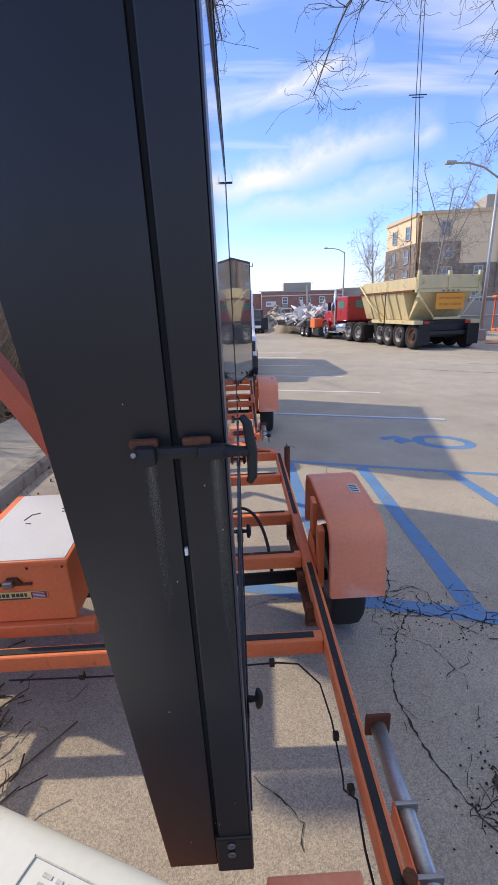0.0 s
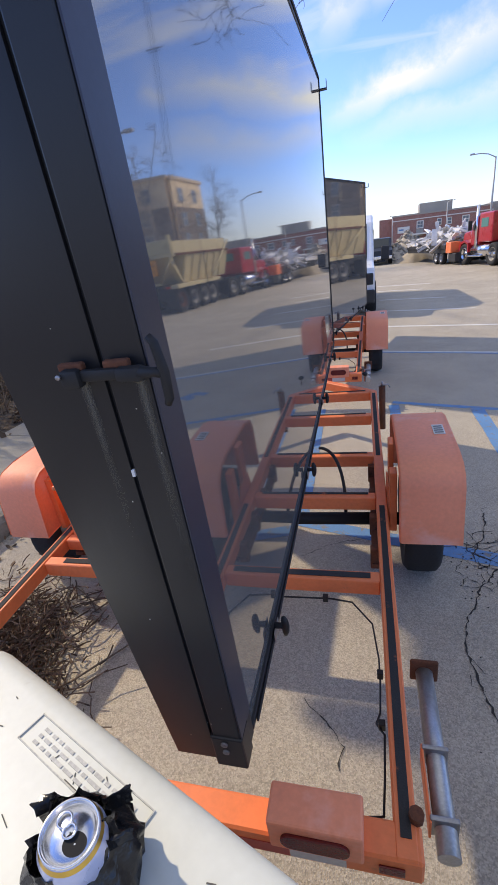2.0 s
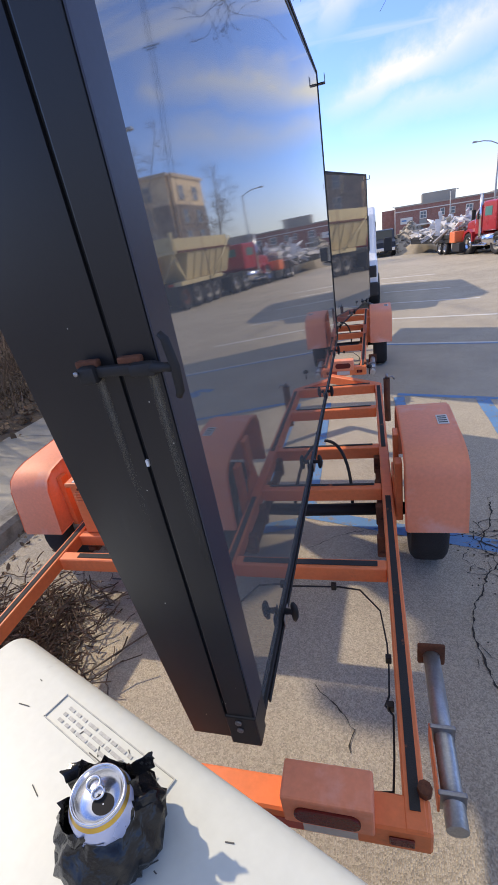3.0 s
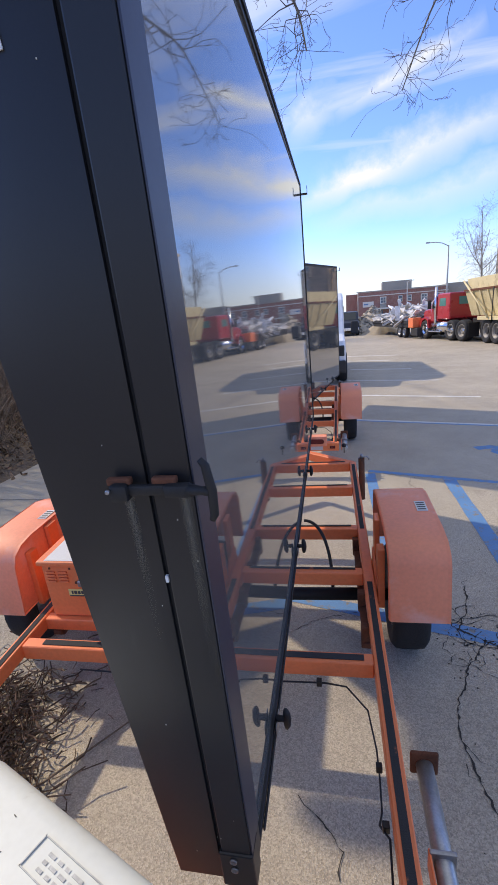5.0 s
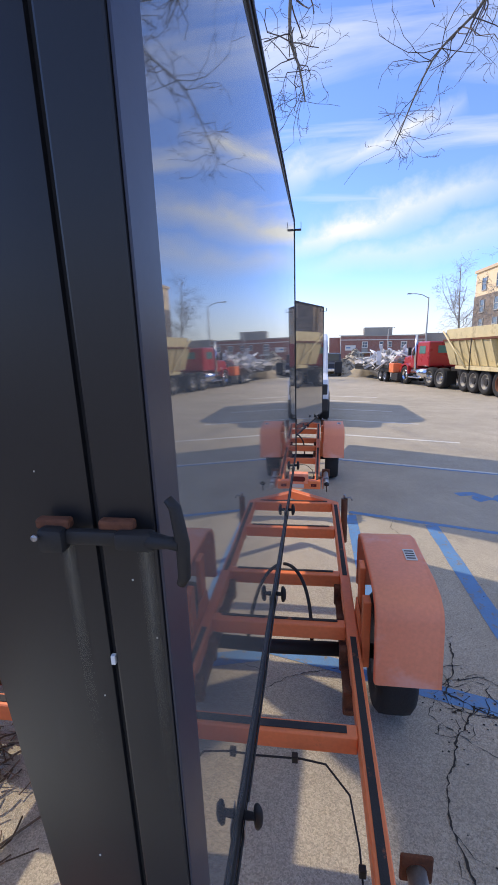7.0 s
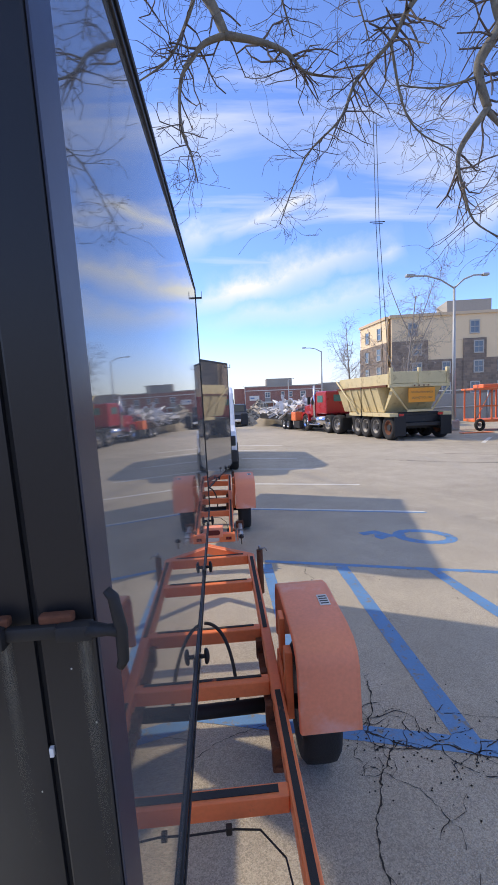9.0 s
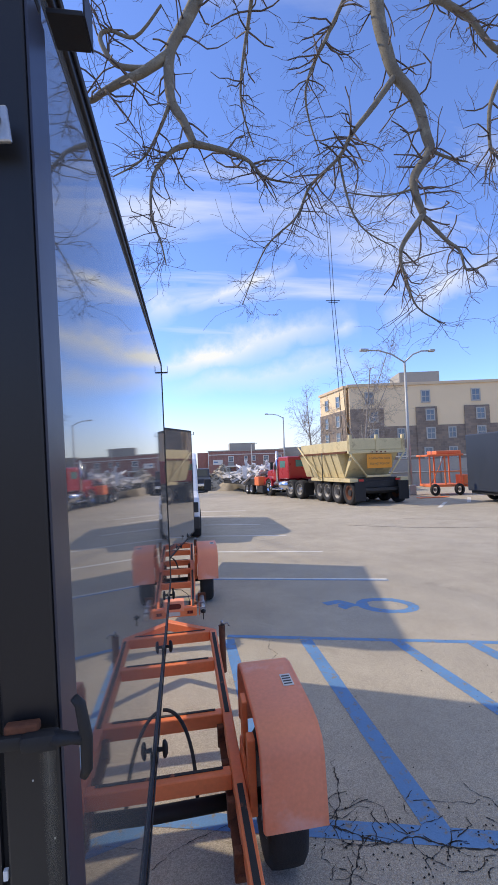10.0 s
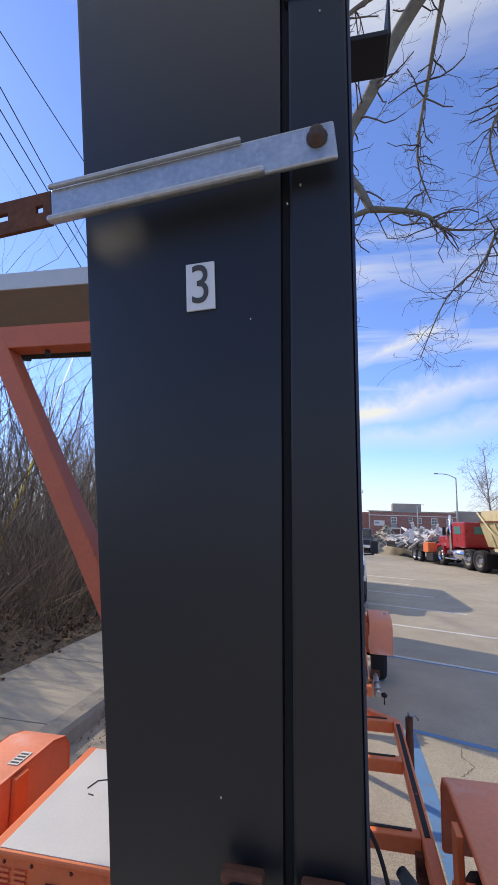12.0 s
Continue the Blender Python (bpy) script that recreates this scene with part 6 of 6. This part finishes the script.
def mast():
    t = thing("radio_mast", pose(19.6, 52.6, 0), "tall thin twin-line mast with a crossarm", "mast")
    part("mast_line", tube(B(), [(0.7, 0, 3), (-0.10, 0, 22.2), (-0.30, 0, 34)], 0.035, 6), WIRE, t)
    part("mast_line", tube(B(), [(1.4, 0, 3), (0.28, 0, 22.2), (0.05, 0, 34)], 0.035, 6), WIRE, t)
    part("mast_foot", bx(B(), 0.3, 1.8, -0.4, 0.4, 0, 3.0, 0.1), GREYW, t)
    part("crossarm", tube(B(), [(-0.85, 0, 22.2), (1.0, 0, 22.25)], 0.05, 6), WIRE, t)
    part("crossarm", tube(B(), [(-0.5, 0, 22.0), (0.7, 0, 22.02)], 0.04, 6), WIRE, t)


mast()


def wires():
    for i, (ya, za, yb, zb) in enumerate(((5.62, 10.92, 9.46, 9.55), (5.57, 11.9, 8.9, 11.7), (5.8, 10.4, 9.3, 9.3), (5.83, 9.95, 9.0, 8.9))):
        da, db = Vector((-7, ya, za)), Vector((-7, yb, zb))
        d = db - da
        pts = [da - d * 3.0, da, db, db + d * 6.0]
        pts = [pts[0].lerp(pts[3], k / 20) for k in range(21)]
        for k, p in enumerate(pts):
            p.z -= 0.25 * (1 - (k / 10 - 1) ** 2)
        solo("power_line", tube(B(), pts, 0.012, 5), WIRE, "dark overhead power line", "power line", group="power lines")
    g = thing("guy_wire", pose(0, 0, 0), "utility pole guy wire with a yellow plastic guard", "guy wire")
    part("wire", tube(B(), [(-7.0, 7.5, 0.13), (-7.0, 9.9, 6.63)], 0.01, 6), ZINC, g)
    part("guard", tube(B(), [(-7.0, 7.545, 0.25), (-7.0, 8.55, 2.97)], 0.035, 10), YGUARD, g, "yellow plastic guard tube")


wires()


# ---- buildings ----
def window_unit(parent, x, z, w, h, y, frame_m, depth=0.06, bars=(1, 1)):
    wd = part("window", bx(B(), x - w / 2, x + w / 2, y - depth, y - depth + 0.02, z, z + h), WIN, parent)
    t = w * 0.07
    part("window_frame", bx(B(), x - w / 2 - t, x - w / 2 + t, y - depth - 0.05, y - 0.002, z - t, z + h + t), frame_m, wd)
    part("window_frame", bx(B(), x + w / 2 - t, x + w / 2 + t, y - depth - 0.05, y - 0.002, z - t, z + h + t), frame_m, wd)
    part("window_frame", bx(B(), x - w / 2 + t, x + w / 2 - t, y - depth - 0.05, y - 0.002, z + h - t, z + h + t), frame_m, wd)
    part("window_sill", bx(B(), x - w / 2 + t, x + w / 2 - t, y - depth - 0.08, y - 0.002, z - t, z + t), frame_m, wd)
    if bars[0]:
        part("mullion", bx(B(), x - t * 0.4, x + t * 0.4, y - depth - 0.02, y - depth - 0.001, z + t, z + h - t), frame_m, wd)
    if bars[1]:
        part("mullion", bx(B(), x - w / 2 + t, x + w / 2 - t, y - depth - 0.025, y - depth - 0.003, z + h * 0.48, z + h * 0.54), frame_m, wd)


def brick_building():
    b = thing("brick_building", pose(6.3, 100, 0, 0, 0, -3), "low red brick building with pale stone bands", "building")
    part("wall", bx(B(), 0, 17.5, 0, 12, 0, 4.95), BRICK, b)
    part("wall", bx(B(), -2.6, -0.01, 4, 16, 0, 4.9), BRICK, b)
    for z in (4.15, 4.95):
        part("stone_band", bx(B(), -0.06, 17.56, -0.08, -0.002, z, z + 0.16), WFRAME if z < 4.5 else GREYW, b)
    part("roof", bx(B(), -0.1, 17.6, -0.05, 12.1, 5.115, 5.2), GREYW, b)
    r = part("roof_unit", bx(B(), 5.0, 11.0, 4, 9, 5.2, 7.0, 0.05), GREYW, b, "grey rooftop plant room")
    part("roof_unit", bx(B(), 17.7, 24, 3, 12, 0.0, 5.6), GREYW, b)
    s = part("sign", bx(B(), 0.9, 3.1, -0.12, -0.03, 2.0, 3.1, 0.02), WFRAME, b, "white sign board with a blue mark")
    part("sign_mark", bx(B(), 1.1, 2.0, -0.135, -0.121, 2.45, 2.72), BLUE, s)
    for x in (5.0, 13.0, 16.0):
        window_unit(b, x, 2.6, 1.1, 1.2, 0, WFRAME)
        part("panel", bx(B(), x - 0.65, x + 0.65, -0.05, -0.002, 1.2, 2.45), GREYW, b)
    for x in (8.4, 10.2):
        window_unit(b, x, 2.7, 0.7, 1.1, 0, WFRAME, bars=(0, 1))
    part("canopy", bx(B(), 2.6, 6.4, -1.6, -0.003, 1.45, 1.7), WFRAME, b)
    for x in (2.8, 4.4, 6.2):
        part("canopy_post", bx(B(), x - 0.08, x + 0.08, -1.5, -1.3, 0, 1.45), WFRAME, b)
    part("door", bx(B(), 4.0, 5.0, -0.04, -0.002, 0, 1.4), WIN, b)


brick_building()


def beige_building():
    ang = math.degrees(math.atan2(-4.1, 21.8))
    b = thing("apartment_building", pose(26.4, 65.5, 0, 0, 0, ang) @ Matrix.Diagonal((1, 1, 1.06, 1)), "four-storey beige stucco building with brown stone bays", "building")
    H, L = 13.0, 46
    part("wall", bx(B(), 0, L, 0.0, 10, 0, H - 0.4), BEIGE, b)
    part("cornice", bx(B(), -0.25, L, -0.25, 10, H - 0.395, H), BEIGE_D, b)
    part("penthouse", bx(B(), 9.0, 15.5, 3.5, 9, H + 0.005, H + 2.2, 0.05), GREYW, b)
    part("stone_base", bx(B(), -0.06, L, -0.08, -0.003, 0, 6.6), STONE, b)
    bays = ((0.0, 2.6, 9.3), (3.0, 5.2, 9.3), (10.2, 13.4, 9.3), (17.6, 21.4, 9.3), (25.6, 29.4, 9.3), (33.6, 37.4, 9.3))
    for x0, x1, z in bays:
        part("stone_bay", bx(B(), x0 - 0.02, x1, -0.22, -0.083, 0, z), STONE, b, "projecting brown stone bay")
    for x in (3.1, 11.8, 19.5, 27.5, 35.5):
        window_unit(b, x, 10.0, 1.25, 1.7, -0.005, WFRAME_D)
        window_unit(b, x + 0.5, 7.3, 1.25, 1.6, -0.225, WFRAME_D)
        window_unit(b, x + 0.5, 4.6, 1.25, 1.6, -0.225, WFRAME_D)
    for x in (7.8, 15.6, 23.5, 31.5):
        window_unit(b, x, 4.7, 1.1, 1.5, -0.085, WFRAME_D)
    for z in (1.8,):
        for x in (3.1, 7.8, 11.8, 15.6, 19.5, 23.5):
            window_unit(b, x, z, 1.2, 1.5, -0.225 if x in (3.1, 11.8, 19.5) else -0.085, WFRAME_D)
    # gable side running back from the corner
    s = thing("apartment_wing", pose(26.15, 65.9, 0, 0, 0, 95) @ Matrix.Diagonal((1, 1, 1.06, 1)), "sunlit beige end wing with brown stone lower storeys", "building")
    part("wall", bx(B(), 0.2, 10, 0.0, 0.28, 0, H - 0.45), BEIGE, s)
    part("cornice", bx(B(), 0.2, 10.2, -0.0, 0.5, H - 0.445, H - 0.05), BEIGE_D, s)
    for z, m in ((10.0, 0), (7.0, 1), (4.4, 1)):
        for x in (2.6, 7.0):
            bm = bx(B(), x - 0.6, x + 0.6, 0.30 + 0.1 * m, 0.34 + 0.1 * m, z, z + 1.6)
            w = part("window", bm, WIN, s)
            part("window_frame", bx(B(), x - 0.75, x - 0.6, 0.29, 0.40 + 0.1 * m, z - 0.1, z + 1.7), WFRAME_D, w)
            part("window_frame", bx(B(), x + 0.6, x + 0.75, 0.29, 0.40 + 0.1 * m, z - 0.1, z + 1.7), WFRAME_D, w)
            part("window_sill", bx(B(), x - 0.6, x + 0.6, 0.29, 0.42 + 0.1 * m, z - 0.12, z), WFRAME_D, w)
            part("mullion", bx(B(), x - 0.6, x + 0.6, 0.341 + 0.1 * m, 0.37 + 0.1 * m, z + 0.75, z + 0.85), WFRAME_D, w)
    part("stone_base", bx(B(), 0.2, 10.05, 0.282, 0.36, 0, 9.3), STONE, s)


beige_building()


# ---- trees ----
def tree_mesh(parent, limbs, seed, depth, rnd_len, spread, twig_r=0.006, bark=BARK, droop=0.0, density=1.0, twig=TWIG):
    """Limbs as given centre lines, with side shoots that fork down to fine twigs."""
    rnd = random.Random(seed)
    bm = B()
    vs, fs = [], []
    def seg(a, b, ra, rb, n=3):
        d = b - a
        if d.length < 1e-5:
            return
        d.normalize(); u = d.orthogonal().normalized(); s = d.cross(u); k = len(vs)
        for p, r in ((a, ra), (b, rb)):
            for t in range(n):
                vs.append(tuple(p + (u * math.cos(2 * math.pi * t / n) + s * math.sin(2 * math.pi * t / n)) * r))
        for t in range(n):
            fs.append((k + t, k + (t + 1) % n, k + n + (t + 1) % n, k + n + t))
    def grow(p, d, L, r, lev):
        n = max(3, int(L / 0.16)) if lev else 4
        n = min(n, 7)
        for i in range(n):
            q = p + d * (L / n)
            r2 = max(twig_r * 0.45, r * 0.86)
            seg(p, q, r, r2, 4 if r > twig_r * 2 else 3)
            p, r = q, r2
            d = (d + Vector((rnd.gauss(0, 0.30), rnd.gauss(0, 0.30), rnd.gauss(-droop, 0.30)))).normalized()
            if lev and rnd.random() < 0.85 * density:
                e = (d * 0.8 + Vector((rnd.gauss(0, spread), rnd.gauss(0, spread), rnd.gauss(-droop, spread)))).normalized()
                grow(p, e, L * rnd.uniform(0.38, 0.72), max(twig_r * 0.5, r * 0.55), lev - 1)
    for pts, r0, r1, shoots in limbs:
        pts = [Vector(p) for p in pts]
        fine = []
        for i in range(len(pts) - 1):
            p0, p1, p2, p3 = pts[max(0, i - 1)], pts[i], pts[i + 1], pts[min(len(pts) - 1, i + 2)]
            for k in range(5):
                t = k / 5
                fine.append(0.5 * ((2 * p1) + (p2 - p0) * t + (2 * p0 - 5 * p1 + 4 * p2 - p3) * t * t + (3 * p1 - p0 - 3 * p2 + p3) * t ** 3))
        fine.append(pts[-1])
        n = len(fine)
        tube(bm, fine, [r0 + (r1 - r0) * (i / (n - 1)) ** 0.75 for i in range(n)], 8)
        for j in range(shoots):
            i = rnd.randrange(int(n * 0.25), n)
            d = (fine[min(i + 1, n - 1)] - fine[max(i - 1, 0)]).normalized()
            e = (d * 0.5 + Vector((rnd.gauss(0, spread * 1.4), rnd.gauss(0, spread * 1.4), rnd.gauss(-droop, spread)))).normalized()
            rr = r0 + (r1 - r0) * i / (n - 1)
            grow(fine[i].copy(), e, rnd_len * rnd.uniform(0.5, 1.2), min(rr * 0.45, twig_r * 3.2), depth)
    part("trunk", smooth(bm, 80), bark, parent, "mottled bark trunk and limbs")
    tw = from_lists("crown", vs, fs, twig, parent, "bare forking twigs")
    return tw


def overhead_tree():
    t = thing("sycamore_tree", pose(0, 0, 0), "large bare sycamore reaching over the lot with drooping limbs", "tree")
    C = (6.2, -2.4, 11.2)
    limbs = [
        ([(6.0, -4.5, -0.1), (6.05, -4.3, 3.0), (6.1, -3.9, 6.5), (6.2, -3.0, 9.8), C], 0.42, 0.22, 0),
        ([C, (5.0, 2.0, 11.9), (3.2, 4.6, 11.6), (1.7, 5.6, 10.8), (0.95, 6.0, 10.0), (0.52, 6.0, 8.97), (0.31, 6.0, 8.53), (0.11, 6.0, 8.09), (0.11, 6.0, 7.37), (0.29, 6.0, 7.03), (0.44, 6.0, 6.68)], 0.16, 0.060, 22),
        ([(0.44, 6.0, 6.68), (0.93, 6.0, 6.60), (1.28, 6.0, 6.47), (1.54, 6.0, 6.22), (1.99, 6.0, 6.16)], 0.058, 0.010, 18),
        ([(0.09, 6.0, 8.06), (-0.32, 6.0, 7.73), (-0.62, 6.0, 7.56), (-0.91, 6.1, 7.45), (-1.15, 6.2, 7.38), (-1.7, 6.3, 7.5)], 0.085, 0.035, 14),
        ([(-0.22, 6.0, 7.81), (-0.69, 6.05, 7.87), (-0.93, 6.1, 8.29), (-0.80, 6.1, 8.46), (-0.4, 6.0, 8.30), (0.0, 5.9, 8.75)], 0.050, 0.020, 10),
        ([(0.44, 6.0, 6.68), (0.15, 6.0, 6.57), (-0.02, 6.0, 6.38), (-0.19, 6.0, 6.10), (-0.22, 6.0, 5.53), (-0.09, 6.0, 5.11), (-0.02, 6.0, 4.77)], 0.050, 0.008, 20),
        ([(0.10, 6.0, 7.32), (-0.09, 6.05, 6.86), (-0.35, 6.1, 6.44), (-0.77, 6.1, 6.15)], 0.036, 0.010, 16),
        ([C, (5.2, 2.5, 12.3), (4.2, 5.0, 11.8), (3.6, 5.9, 10.6), (3.54, 6.0, 9.32), (3.67, 6.0, 8.54), (3.80, 6.0, 8.16), (4.13, 6.0, 7.75), (4.30, 6.0, 7.13), (4.34, 6.0, 6.86), (4.06, 6.0, 6.44), (4.04, 6.0, 6.15), (4.17, 6.0, 5.77)], 0.16, 0.060, 24),
        ([(4.17, 6.0, 5.77), (3.80, 6.0, 5.28), (3.73, 6.0, 4.99), (3.81, 6.0, 4.67), (3.98, 6.0, 4.21), (4.47, 6.0, 3.93)], 0.052, 0.008, 18),
        ([(3.77, 6.0, 8.08), (3.38, 6.0, 7.54), (3.01, 6.0, 7.07), (2.75, 6.0, 6.63), (2.26, 6.0, 6.13), (2.01, 6.0, 5.61), (1.50, 6.0, 5.09), (1.11, 6.0, 4.19)], 0.058, 0.006, 44),
        ([(4.17, 6.0, 5.72), (4.55, 6.0, 5.36), (4.79, 6.0, 5.18), (4.93, 6.0, 4.85), (5.49, 6.0, 5.11)], 0.042, 0.012, 16),
        ([(4.34, 6.0, 6.89), (4.69, 6.0, 6.77), (5.03, 6.0, 6.73)], 0.036, 0.012, 10),
        ([(2.75, 6.0, 6.63), (2.95, 6.1, 5.9), (3.2, 6.1, 5.5), (3.7, 6.1, 5.25)], 0.024, 0.008, 18),
        ([(4.04, 6.0, 6.2), (3.5, 6.1, 6.1), (2.9, 6.2, 6.2)], 0.022, 0.008, 12),
        ([C, (6.6, 2.5, 12.4), (5.6, 5.0, 11.6), (4.62, 6.0, 9.96), (4.80, 6.0, 9.53), (5.21, 6.0, 9.33), (5.66, 6.0, 8.82), (6.14, 6.0, 8.62)], 0.12, 0.035, 24),
        ([(6.0, 6.0, 8.68), (5.54, 6.0, 7.84), (5.47, 6.0, 7.03), (5.60, 6.0, 6.84), (6.0, 6.0, 6.2)], 0.05, 0.012, 22),
        ([(1.7, 5.6, 10.8), (1.5, 6.6, 9.6), (1.35, 7.0, 8.4), (1.6, 7.2, 7.6)], 0.055, 0.010, 24),
        ([(3.6, 5.9, 10.6), (2.9, 6.4, 9.3), (2.5, 6.8, 8.4), (2.8, 7.0, 7.4)], 0.05, 0.010, 26),
        ([(1.7, 5.6, 10.8), (0.4, 5.6, 10.2), (-0.4, 5.6, 9.5), (-0.9, 5.7, 8.9)], 0.06, 0.012, 18),
    ]
    limbs = [limbs[0]] + [(p, a, b, int(k * 1.35)) for p, a, b, k in limbs[1:]]
    tree_mesh(t, limbs, 77, 3, 0.72, 0.6, twig_r=0.0050, droop=0.0, density=0.60)


overhead_tree()


def far_tree(x, y, h, seed, lean, label, r0=0.16):
    t = thing("bare_tree", pose(x, y, 0), label, "tree", "bare street trees")
    rnd = random.Random(seed)
    base, top = Vector((0, 0, -0.05)), Vector((lean, 0, h * 0.92))
    fork = base.lerp(top, 0.42)
    limbs = [([base, base.lerp(top, 0.2), fork, base.lerp(top, 0.7), top], r0, 0.03, 16)]
    for i in range(8):
        a = rnd.uniform(0, 6.3)
        s = fork.lerp(top, rnd.uniform(-0.25, 0.5))
        e = s + Vector((math.cos(a) * h * 0.19, math.sin(a) * h * 0.19, h * rnd.uniform(0.18, 0.42)))
        limbs.append(([s, s.lerp(e, 0.45) + Vector((0, 0, -0.25)), e], r0 * 0.32, 0.02, 8))
    tree_mesh(t, limbs, seed, 2, h * 0.16, 0.5, twig_r=0.013, bark=PALE_BARK, twig=PALE_BARK)


far_tree(17.0, 55.0, 11.8, 31, -0.6, "bare grey street tree beside the apartment building")
far_tree(13.0, 30.0, 9.3, 32, 1.0, "bare leaning street tree behind the dump truck", 0.14)
far_tree(-6.5, 30.0, 9.0, 33, 0.5, "bare tree at the edge of the woods")
